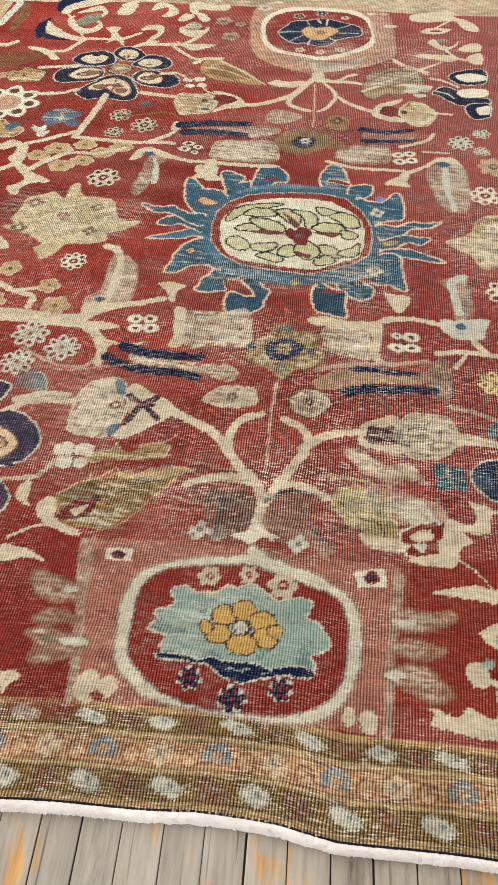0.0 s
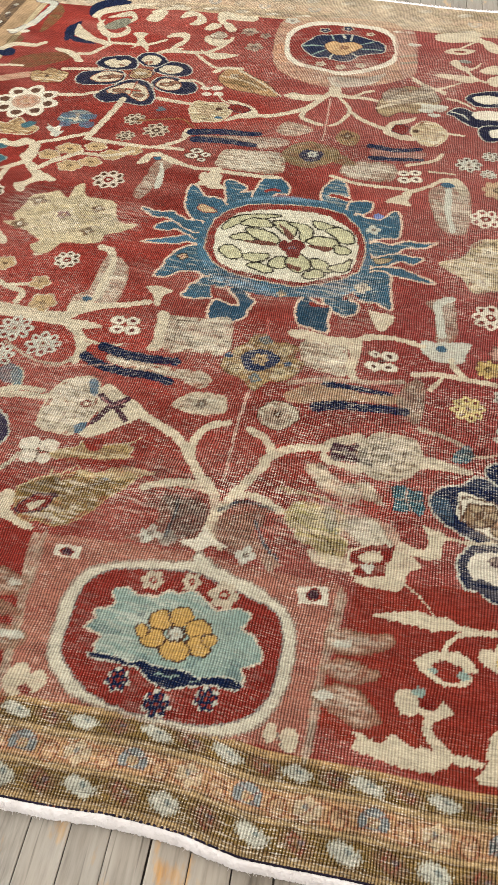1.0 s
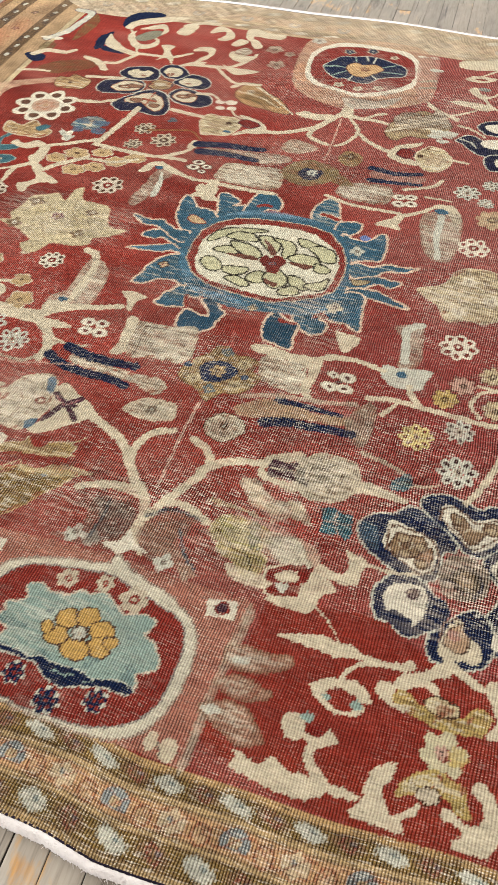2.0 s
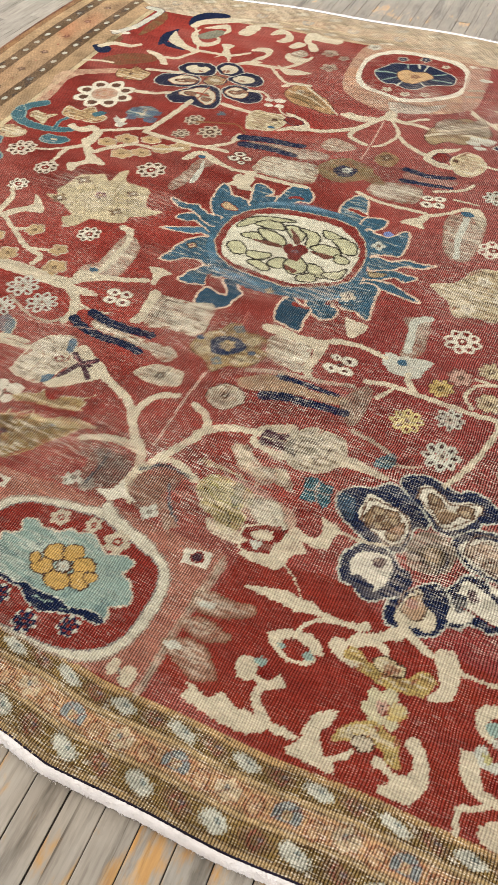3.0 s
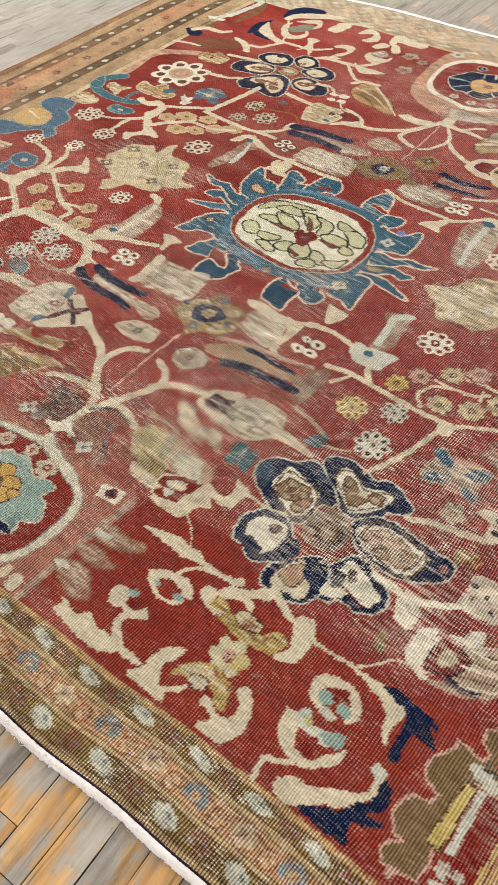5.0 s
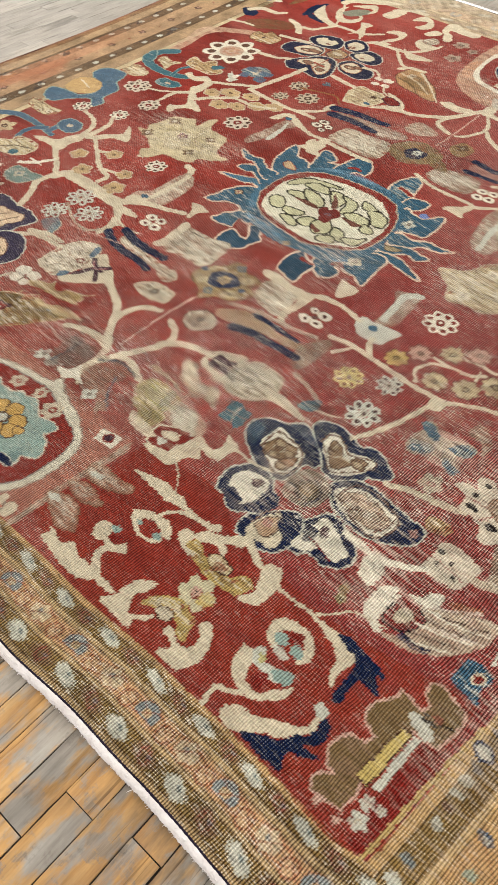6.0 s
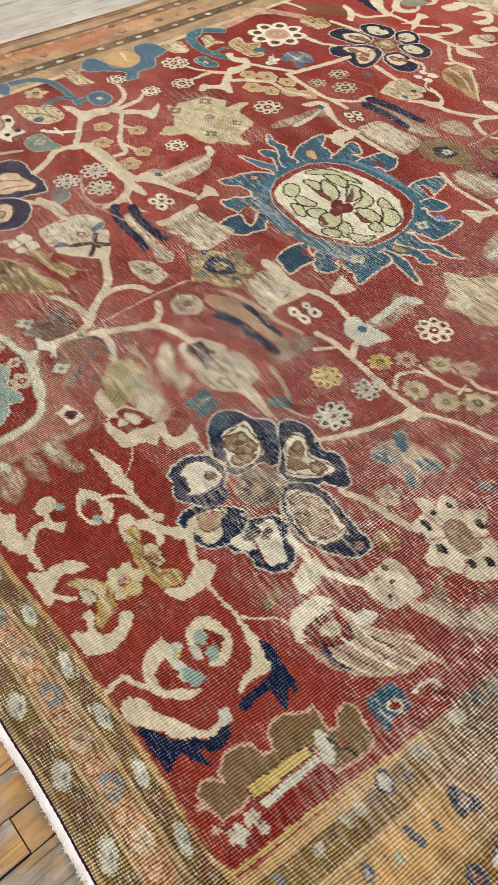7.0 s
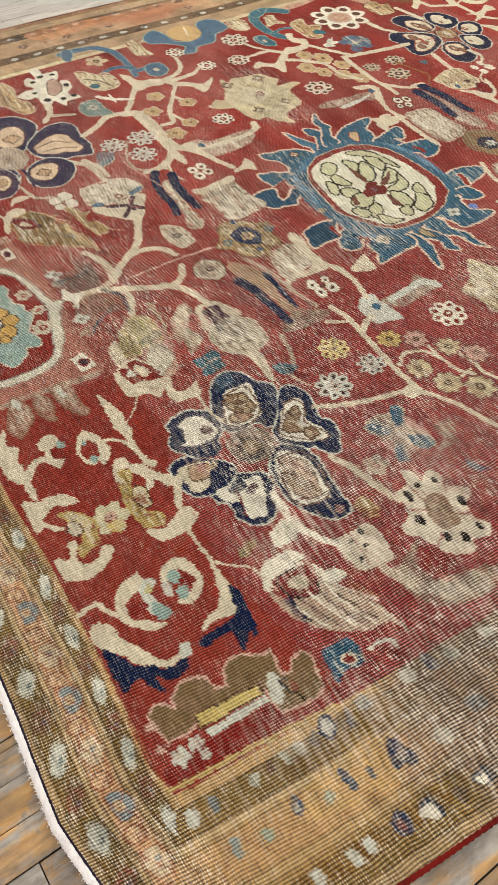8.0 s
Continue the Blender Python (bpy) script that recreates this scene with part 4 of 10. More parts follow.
shape(srgb(128, 164, 184), (0.068, -0.242), (0.148, -0.220), (0.213, -0.164), (0.230, -0.110), (0.206, -0.191), (0.138, -0.239), alpha=0.45)
shape(srgb(104, 146, 168), (-0.293, -0.060), (-0.257, -0.140), (-0.209, -0.200), (-0.208, -0.167), (-0.253, -0.103), alpha=0.45)
blossom(-0.311, -0.146, 0.0142, 4, srgb(206, 180, 146), ROSE, deep=0.4, edge=BROWN)
shape(srgb(206, 176, 136), (-0.341, 0.105), (-0.331, 0.126), (-0.294, 0.112), (-0.276, 0.094), (-0.298, 0.087), (-0.320, 0.088), edge=srgb(150, 70, 50), rim=0.003)
blossom(0.218, 0.107, 0.0237, 4, PALE, BROWN, deep=0.35, tilt=20)
oval(srgb(120, 140, 190), 0.223, 0.180, 0.0162, 0.0144)
blossom(0.227, -0.172, 0.0252, 4, STONE, PLUM, deep=0.4, alpha=0.9)
blossom(0.011, -0.246, 0.0158, 4, TAN, GREY, deep=0.4, alpha=0.8)
shape(srgb(176, 156, 120), (0.237, -0.035), (0.263, -0.028), (0.291, -0.027), (0.271, -0.050), (0.248, -0.055), edge=BROWN, rim=0.002)
shape(srgb(140, 48, 40), (-0.257, -0.095), (-0.272, -0.020), (-0.270, 0.055), (-0.241, 0.108), (-0.189, 0.152), (-0.116, 0.172), (-0.029, 0.184), (0.050, 0.186), (0.118, 0.168), (0.172, 0.105), (0.203, 0.033), (0.211, -0.042), (0.204, -0.102), (0.162, -0.150), (0.112, -0.180), (0.043, -0.209), (-0.023, -0.207), (-0.092, -0.201), (-0.157, -0.188), (-0.209, -0.154), edge=srgb(206, 186, 160), rim=0.0035, zone=7, sharp=True)
shape(srgb(226, 220, 194), (-0.219, -0.121), (-0.236, -0.074), (-0.250, 0.005), (-0.235, 0.057), (-0.206, 0.102), (-0.149, 0.133), (-0.075, 0.151), (0.013, 0.156), (0.076, 0.147), (0.137, 0.106), (0.176, 0.056), (0.187, -0.005), (0.188, -0.075), (0.176, -0.118), (0.120, -0.155), (0.061, -0.188), (-0.013, -0.190), (-0.084, -0.180), (-0.155, -0.173), (-0.195, -0.150), zone=14, sharp=True)
shape(TENDRIL, (-0.232, 0.014), (-0.224, 0.066), (-0.178, 0.100), (-0.119, 0.114), (-0.072, 0.118), (-0.111, 0.096), (-0.163, 0.077), (-0.197, 0.042), (-0.216, 0.018), edge=TENDRIL_LINE, rim=0.0048)
shape(TENDRIL, (-0.185, 0.052), (-0.160, 0.083), (-0.113, 0.087), (-0.086, 0.057), (-0.118, 0.048), (-0.157, 0.044), edge=TENDRIL_LINE, rim=0.0048)
shape(TENDRIL, (-0.088, 0.081), (-0.068, 0.091), (-0.046, 0.091), (-0.011, 0.058), (-0.016, 0.017), (-0.050, 0.031), edge=TENDRIL_LINE, rim=0.0048)
shape(TENDRIL, (-0.040, 0.086), (0.004, 0.086), (0.035, 0.069), (0.041, 0.024), (0.015, 0.000), (0.001, 0.053), edge=TENDRIL_LINE, rim=0.0048)
shape(TENDRIL, (0.031, 0.110), (0.084, 0.104), (0.139, 0.079), (0.098, 0.069), (0.052, 0.078), edge=TENDRIL_LINE, rim=0.0048)
shape(TENDRIL, (0.078, 0.073), (0.112, 0.093), (0.157, 0.070), (0.167, 0.031), (0.138, 0.020), (0.108, 0.046), edge=TENDRIL_LINE, rim=0.0048)
shape(TENDRIL, (0.032, 0.009), (0.065, 0.035), (0.112, 0.028), (0.132, -0.002), (0.094, -0.011), (0.056, -0.010), edge=TENDRIL_LINE, rim=0.0048)
shape(TENDRIL, (0.120, 0.005), (0.163, -0.007), (0.160, -0.031), (0.130, -0.033), edge=TENDRIL_LINE, rim=0.0044)
shape(TENDRIL, (0.060, -0.084), (0.084, -0.075), (0.125, -0.100), (0.125, -0.125), (0.086, -0.122), edge=TENDRIL_LINE, rim=0.0048)
shape(TENDRIL, (0.116, -0.104), (0.158, -0.074), (0.173, -0.054), (0.173, -0.101), (0.149, -0.119), edge=TENDRIL_LINE, rim=0.0048)
shape(TENDRIL, (0.052, -0.158), (0.078, -0.123), (0.108, -0.130), (0.108, -0.149), (0.079, -0.166), edge=TENDRIL_LINE, rim=0.0048)
shape(TENDRIL, (-0.054, -0.108), (-0.026, -0.083), (0.000, -0.113), (-0.018, -0.139), (-0.052, -0.132), edge=TENDRIL_LINE, rim=0.0048)
shape(TENDRIL, (-0.011, -0.099), (0.011, -0.059), (0.050, -0.079), (0.065, -0.111), (0.041, -0.144), (0.011, -0.134), edge=TENDRIL_LINE, rim=0.0048)
shape(TENDRIL, (-0.145, -0.102), (-0.103, -0.085), (-0.062, -0.085), (-0.078, -0.116), (-0.113, -0.123), edge=TENDRIL_LINE, rim=0.0044)
shape(TENDRIL, (-0.116, -0.144), (-0.081, -0.127), (-0.037, -0.151), (-0.056, -0.167), edge=TENDRIL_LINE, rim=0.0044)
shape(TENDRIL, (-0.213, -0.091), (-0.203, -0.065), (-0.171, -0.067), (-0.142, -0.104), (-0.165, -0.125), (-0.189, -0.117), edge=TENDRIL_LINE, rim=0.0045)
shape(TENDRIL, (-0.198, -0.023), (-0.168, 0.006), (-0.126, 0.001), (-0.124, -0.022), (-0.160, -0.030), edge=TENDRIL_LINE, rim=0.0048)
shape(TENDRIL, (-0.161, 0.024), (-0.122, 0.035), (-0.079, 0.021), (-0.050, -0.011), (-0.069, -0.034), (-0.104, -0.023), edge=TENDRIL_LINE, rim=0.0048)
shape(srgb(116, 70, 56), (-0.157, -0.032), (-0.118, -0.023), (-0.071, -0.021), (-0.049, -0.034), (-0.092, -0.042), (-0.129, -0.039))
shape(srgb(116, 70, 56), (0.036, -0.016), (0.078, -0.009), (0.116, -0.010), (0.099, -0.032), (0.069, -0.027))
shape(srgb(116, 70, 56), (-0.071, 0.071), (-0.047, 0.058), (-0.010, 0.016), (-0.023, 0.003), (-0.048, 0.036))
shape(srgb(116, 70, 56), (-0.007, -0.110), (0.019, -0.117), (0.043, -0.124), (0.037, -0.140), (0.013, -0.133))
shape(srgb(118, 44, 38), (-0.048, -0.024), (-0.039, -0.002), (-0.018, -0.012), (-0.008, 0.007), (0.016, 0.001), (0.035, -0.020), (0.024, -0.046), (0.025, -0.078), (-0.002, -0.081), (-0.021, -0.061), (-0.036, -0.048))
oval(srgb(120, 112, 120), -0.005, -0.036, 0.0111, 0.0079)
oval(srgb(150, 70, 60), -0.005, -0.036, 0.0047, 0.0047)

# near field: stems, bars, palmettes and leaves
oval(IVORY, -0.394, -0.457, 0.0206, 0.0158, edge=STONE, rim=0.002)
oval(IVORY, -0.355, -0.452, 0.0195, 0.0150, edge=STONE, rim=0.002)
oval(IVORY, -0.385, -0.492, 0.0195, 0.0150, edge=STONE, rim=0.002)
oval(IVORY, -0.345, -0.487, 0.0206, 0.0158, edge=STONE, rim=0.002)
oval(srgb(110, 50, 46), -0.394, -0.457, 0.0079, 0.0063)
oval(srgb(110, 50, 46), -0.355, -0.452, 0.0075, 0.0060)
oval(srgb(110, 50, 46), -0.385, -0.492, 0.0075, 0.0060)
oval(srgb(110, 50, 46), -0.345, -0.487, 0.0079, 0.0063)
vine(CREAM, 0.0272, 0.0222, (-0.813, -0.498), (-0.668, -0.494), (-0.587, -0.499), (-0.521, -0.497))
vine(CREAM, 0.0180, 0.0143, (-0.572, -0.497), (-0.534, -0.465), (-0.481, -0.430), (-0.437, -0.405))
shape(CREAM, (-0.530, -0.489), (-0.483, -0.478), (-0.429, -0.489), (-0.451, -0.505), (-0.497, -0.507))
vine(CREAM, 0.0237, 0.0173, (-0.522, -0.504), (-0.492, -0.526), (-0.461, -0.546))
shape(CREAM, (-0.489, -0.546), (-0.464, -0.553), (-0.428, -0.561), (-0.437, -0.575), (-0.436, -0.606), (-0.442, -0.640), (-0.463, -0.630), (-0.464, -0.587))
vine(CREAM, 0.0095, 0.0082, (-0.454, -0.547), (-0.405, -0.558), (-0.353, -0.544))
shape(STONE, (-0.288, -0.432), (-0.266, -0.406), (-0.174, -0.398), (-0.097, -0.383), (-0.073, -0.515), (-0.163, -0.531), (-0.239, -0.541), alpha=0.9)
vine(BROWN, 0.0041, 0.0031, (-0.239, -0.421), (-0.218, -0.522), alpha=0.5)
vine(BROWN, 0.0050, 0.0040, (-0.239, -0.421), (-0.110, -0.408), alpha=0.5)
shape(CREAM, (-0.298, -0.401), (-0.268, -0.404), (-0.252, -0.494), (-0.251, -0.545), (-0.282, -0.549), (-0.280, -0.498))
shape(STONE, (-0.371, -0.585), (-0.283, -0.593), (-0.165, -0.597), (-0.119, -0.591), (-0.084, -0.618), (-0.111, -0.653), (-0.173, -0.631), (-0.261, -0.627), (-0.355, -0.616), alpha=0.8)
vine(NAVY, 0.0325, 0.0283, (-0.395, -0.563), (-0.332, -0.579), (-0.271, -0.581), (-0.196, -0.575))
vine(NAVY, 0.0307, 0.0264, (-0.431, -0.605), (-0.386, -0.628), (-0.317, -0.639), (-0.243, -0.638), (-0.188, -0.648))
posy(-0.657, -0.549, 0.0522, 8, PALE, DEEP, GREY)
posy(-0.557, -0.589, 0.0480, 8, PALE, DEEP, GREY)
posy(-0.656, -0.655, 0.0465, 8, PALE, DEEP, GREY)
vine(PINK, 0.0059, 0.0063, (-0.608, -0.661), (-0.516, -0.666), (-0.448, -0.647), (-0.350, -0.623), alpha=0.7)
shape(srgb(110, 132, 136), (-0.592, -0.707), (-0.585, -0.684), (-0.562, -0.702), (-0.545, -0.751), (-0.554, -0.763), (-0.574, -0.735), edge=STONE, rim=0.003)
vine(CREAM, 0.0239, 0.0181, (-0.652, -0.856), (-0.602, -0.800), (-0.553, -0.774), (-0.484, -0.765), (-0.417, -0.763))
shape(STONE, (-0.458, -0.831), (-0.462, -0.775), (-0.459, -0.735), (-0.445, -0.704), (-0.414, -0.684), (-0.378, -0.679), (-0.347, -0.711), (-0.335, -0.740), (-0.333, -0.786), (-0.342, -0.832), (-0.360, -0.862), (-0.395, -0.867), (-0.426, -0.861), (-0.450, -0.856), edge=CREAM, rim=0.004)
vine(srgb(150, 116, 92), 0.0036, 0.0030, (-0.447, -0.744), (-0.408, -0.776), (-0.404, -0.839), alpha=0.7)
vine(srgb(150, 116, 92), 0.0021, 0.0029, (-0.421, -0.712), (-0.389, -0.746), (-0.375, -0.817), alpha=0.7)
shape(srgb(84, 112, 130), (-0.385, -0.688), (-0.366, -0.683), (-0.348, -0.723), (-0.362, -0.734))
shape(srgb(84, 112, 130), (-0.364, -0.835), (-0.338, -0.819), (-0.337, -0.849), (-0.355, -0.858))
shape(CREAM, (-0.349, -0.714), (-0.330, -0.688), (-0.295, -0.706), (-0.266, -0.721), (-0.234, -0.735), (-0.211, -0.767), (-0.239, -0.800), (-0.263, -0.821), (-0.285, -0.841), (-0.320, -0.865), (-0.345, -0.860), (-0.330, -0.830), (-0.317, -0.802), (-0.337, -0.757))
oval(srgb(130, 60, 50), -0.362, -0.764, 0.0142, 0.0126)
oval(CREAM, -0.362, -0.764, 0.0063, 0.0063)
vine(PLUM, 0.0156, 0.0152, (-0.338, -0.729), (-0.302, -0.752), (-0.253, -0.793))
vine(PLUM, 0.0184, 0.0150, (-0.270, -0.727), (-0.300, -0.757), (-0.313, -0.790), (-0.325, -0.817))
vine(PLUM, 0.0153, 0.0134, (-0.300, -0.757), (-0.273, -0.754))
vine(srgb(170, 110, 110), 0.0044, 0.0057, (-0.332, -0.734), (-0.300, -0.757), (-0.275, -0.733), alpha=0.8)
vine(CREAM, 0.0244, 0.0223, (-0.237, -0.756), (-0.168, -0.788), (-0.107, -0.819), (-0.064, -0.868), (-0.030, -0.912), (-0.001, -0.933))
vine(CREAM, 0.0189, 0.0214, (-0.067, -0.855), (-0.069, -0.804), (-0.049, -0.766), (-0.009, -0.744))
oval(IVORY, -0.443, -0.914, 0.0253, 0.0221)
oval(IVORY, -0.398, -0.909, 0.0240, 0.0210)
oval(IVORY, -0.432, -0.947, 0.0240, 0.0210)
oval(IVORY, -0.396, -0.947, 0.0179, 0.0157)
vine(BROWN, 0.0022, 0.0029, (-0.425, -0.903), (-0.410, -0.958))
vine(BROWN, 0.0031, 0.0031, (-0.456, -0.934), (-0.380, -0.925))
vine(STONE, 0.0133, 0.0121, (-0.457, -0.949), (-0.472, -0.984), (-0.499, -1.003), (-0.573, -1.021))
shape(CREAM, (-0.512, -1.046), (-0.507, -1.020), (-0.493, -1.009), (-0.483, -1.033), (-0.479, -1.063), (-0.466, -1.079), (-0.486, -1.074), (-0.509, -1.061))
shape(CREAM, (-0.453, -1.083), (-0.447, -1.056), (-0.429, -1.046), (-0.410, -1.060), (-0.407, -1.089), (-0.388, -1.109), (-0.354, -1.118), (-0.335, -1.132), (-0.362, -1.136), (-0.398, -1.126), (-0.425, -1.115))
vine(CREAM, 0.0084, 0.0064, (-0.395, -1.114), (-0.442, -1.124), (-0.467, -1.142), (-0.489, -1.161))
shape(LEAF, (-0.414, -1.047), (-0.401, -1.019), (-0.377, -1.009), (-0.357, -0.989), (-0.326, -0.983), (-0.300, -0.962), (-0.266, -0.963), (-0.236, -0.953), (-0.210, -0.952), (-0.187, -0.941), (-0.168, -0.955), (-0.187, -0.982), (-0.197, -1.000), (-0.215, -1.024), (-0.233, -1.058), (-0.261, -1.091), (-0.295, -1.112), (-0.333, -1.109), (-0.372, -1.113), (-0.401, -1.083), edge=srgb(190, 160, 110), rim=0.003, alpha=0.9)
vine(srgb(96, 74, 44), 0.0042, 0.0045, (-0.381, -1.078), (-0.331, -1.033), (-0.264, -0.996), (-0.194, -0.964))
vine(srgb(190, 166, 116), 0.0035, 0.0031, (-0.370, -1.032), (-0.345, -1.008), (-0.306, -0.986))
vine(srgb(190, 166, 116), 0.0028, 0.0028, (-0.312, -1.097), (-0.277, -1.063), (-0.238, -1.020))
vine(srgb(96, 74, 44), 0.0031, 0.0031, (-0.348, -0.997), (-0.308, -1.022))
vine(srgb(96, 74, 44), 0.0022, 0.0031, (-0.290, -0.973), (-0.250, -0.999))
vine(srgb(96, 74, 44), 0.0014, 0.0022, (-0.296, -1.088), (-0.316, -1.061))
shape(DEEP, (-0.382, -1.068), (-0.359, -1.047), (-0.330, -1.045), (-0.334, -1.064), (-0.355, -1.079))
shape(PALE, (-0.376, -1.079), (-0.355, -1.060), (-0.342, -1.073), (-0.359, -1.088))
oval(srgb(96, 116, 130), -0.232, -0.969, 0.0078, 0.0056)
oval(PLUM, -0.332, -1.040, 0.0158, 0.0063)
shape(LEAF_PALE, (-0.391, -0.933), (-0.361, -0.910), (-0.332, -0.896), (-0.323, -0.878), (-0.299, -0.891), (-0.269, -0.878), (-0.238, -0.866), (-0.202, -0.869), (-0.204, -0.889), (-0.218, -0.916), (-0.268, -0.931), (-0.312, -0.939), (-0.351, -0.943), edge=CREAM, rim=0.002, alpha=0.85)
vine(srgb(120, 92, 56), 0.0032, 0.0032, (-0.356, -0.929), (-0.299, -0.915), (-0.220, -0.883), alpha=0.7)
shape(STONE, (-0.156, -0.713), (-0.129, -0.679), (-0.094, -0.665), (-0.040, -0.668), (-0.030, -0.712), (-0.082, -0.734), (-0.127, -0.729), edge=CREAM, rim=0.003, alpha=0.9)
blossom(-0.086, -0.701, 0.0158, 5, BROWN, PALE, deep=0.4, alpha=0.8)
vine(CREAM, 0.0188, 0.0269, (-0.144, -0.969), (-0.107, -0.951), (-0.058, -0.939), (0.004, -0.941))
shape(srgb(126, 104, 88), (-0.093, -0.999), (-0.069, -0.978), (0.007, -0.982), (0.024, -1.086), (-0.028, -1.101), (-0.094, -1.110), (-0.141, -1.102), (-0.082, -1.071), alpha=0.5)
blossom(-0.096, -1.093, 0.0168, 4, PALE, BROWN, deep=0.4, alpha=0.75)
blossom(-0.049, -1.085, 0.0221, 4, PALE, BROWN, deep=0.4, alpha=0.75)
shape(LEAF_TAN, (-0.077, -0.534), (-0.055, -0.489), (-0.033, -0.466), (-0.022, -0.439), (0.006, -0.424), (0.033, -0.444), (0.076, -0.443), (0.103, -0.457), (0.097, -0.489), (0.130, -0.506), (0.111, -0.551), (0.091, -0.574), (0.050, -0.590), (0.026, -0.625), (-0.006, -0.598), (-0.045, -0.583), (-0.071, -0.566), edge=srgb(130, 100, 66), rim=0.003)
shape(srgb(26, 44, 78), (-0.035, -0.518), (-0.015, -0.487), (0.014, -0.477), (0.046, -0.486), (0.065, -0.510), (0.046, -0.544), (0.018, -0.560), (-0.013, -0.558))
blossom(0.015, -0.517, 0.0237, 6, TAN, BROWN, deep=0.4)
oval(srgb(60, 84, 110), -0.067, -0.520, 0.0120, 0.0090)
oval(srgb(60, 84, 110), 0.087, -0.516, 0.0120, 0.0090)
blossom(0.015, -0.442, 0.0174, 4, srgb(110, 120, 120), TAN, deep=0.4)
blossom(0.017, -0.586, 0.0174, 4, srgb(110, 120, 120), TAN, deep=0.4)
blossom(-0.050, -0.499, 0.0130, 5, STRAW, BROWN, deep=0.3, alpha=0.8)
blossom(0.072, -0.471, 0.0206, 5, STRAW, BROWN, deep=0.3, alpha=0.8)
blossom(0.074, -0.554, 0.0206, 5, STRAW, BROWN, deep=0.3, alpha=0.8)
blossom(-0.036, -0.561, 0.0206, 5, STRAW, BROWN, deep=0.3, alpha=0.8)
shape(STONE, (0.103, -0.448), (0.123, -0.408), (0.146, -0.400), (0.216, -0.398), (0.235, -0.470), (0.239, -0.526), (0.186, -0.525), (0.133, -0.507), alpha=0.9)
shape(CREAM, (0.060, -0.396), (0.099, -0.378), (0.175, -0.390), (0.252, -0.384), (0.263, -0.446), (0.260, -0.508), (0.274, -0.531), (0.249, -0.530), (0.232, -0.492), (0.232, -0.428), (0.148, -0.416), (0.085, -0.417))
vine(CREAM, 0.0169, 0.0153, (0.252, -0.382), (0.322, -0.361), (0.395, -0.367), (0.442, -0.380))
oval(IVORY, 0.298, -0.430, 0.0140, 0.0100, edge=STONE, rim=0.002)
oval(IVORY, 0.336, -0.429, 0.0210, 0.0150, edge=STONE, rim=0.002)
oval(IVORY, 0.301, -0.472, 0.0210, 0.0150, edge=STONE, rim=0.002)
oval(IVORY, 0.340, -0.469, 0.0210, 0.0150, edge=STONE, rim=0.002)
oval(srgb(96, 60, 52), 0.298, -0.430, 0.0050, 0.0040)
oval(srgb(96, 60, 52), 0.336, -0.429, 0.0075, 0.0060)
oval(srgb(96, 60, 52), 0.301, -0.472, 0.0075, 0.0060)
oval(srgb(96, 60, 52), 0.340, -0.469, 0.0075, 0.0060)
blossom(0.319, -0.451, 0.0101, 4, INK, None, deep=0.5, alpha=0.7)
shape(srgb(184, 154, 122), (0.101, -0.622), (0.161, -0.570), (0.231, -0.561), (0.287, -0.575), (0.386, -0.561), (0.364, -0.595), (0.289, -0.602), (0.221, -0.615), (0.138, -0.646), alpha=0.85)
shape(GREY, (0.383, -0.532), (0.411, -0.496), (0.434, -0.515), (0.441, -0.601), (0.426, -0.644), (0.397, -0.628), (0.374, -0.593), alpha=0.65)
vine(NAVY, 0.0200, 0.0140, (0.194, -0.562), (0.273, -0.561), (0.359, -0.561))
vine(NAVY, 0.0313, 0.0249, (0.186, -0.646), (0.235, -0.626), (0.303, -0.621), (0.395, -0.611))
vine(STONE, 0.0154, 0.0138, (0.106, -0.580), (0.188, -0.549), (0.300, -0.533), (0.383, -0.512), alpha=0.6)
shape(STONE, (0.054, -0.693), (0.073, -0.660), (0.099, -0.647), (0.136, -0.661), (0.154, -0.688), (0.136, -0.720), (0.103, -0.740), (0.065, -0.726), edge=BROWN, rim=0.002, alpha=0.9)
blossom(0.101, -0.692, 0.0330, 8, srgb(150, 116, 96), None, deep=0.4, alpha=0.5)
blossom(0.101, -0.690, 0.0135, 5, BROWN, PALE, deep=0.3)
shape(STONE, (0.293, -0.750), (0.320, -0.717), (0.359, -0.693), (0.400, -0.693), (0.434, -0.729), (0.446, -0.761), (0.434, -0.798), (0.401, -0.820), (0.356, -0.827), (0.322, -0.805), (0.301, -0.782), edge=CREAM, rim=0.003)
vine(srgb(150, 116, 96), 0.0028, 0.0022, (0.353, -0.714), (0.380, -0.753), (0.368, -0.814), alpha=0.7)
vine(srgb(150, 116, 96), 0.0026, 0.0019, (0.399, -0.707), (0.418, -0.756), (0.406, -0.800), alpha=0.7)
shape(CREAM, (0.227, -0.749), (0.261, -0.725), (0.300, -0.702), (0.317, -0.719), (0.289, -0.742), (0.244, -0.757), (0.239, -0.782), (0.266, -0.795), (0.298, -0.799), (0.333, -0.804), (0.312, -0.825), (0.273, -0.814), (0.231, -0.803))
shape(PLUM, (0.247, -0.748), (0.282, -0.747), (0.307, -0.738), (0.301, -0.765), (0.313, -0.790), (0.278, -0.793), (0.250, -0.797))
vine(STONE, 0.0071, 0.0059, (0.253, -0.772), (0.299, -0.765))
blossom(0.344, -0.760, 0.0100, 5, BROWN, STONE, deep=0.3)
shape(srgb(84, 112, 130), (0.324, -0.711), (0.343, -0.696), (0.351, -0.716), (0.333, -0.729))
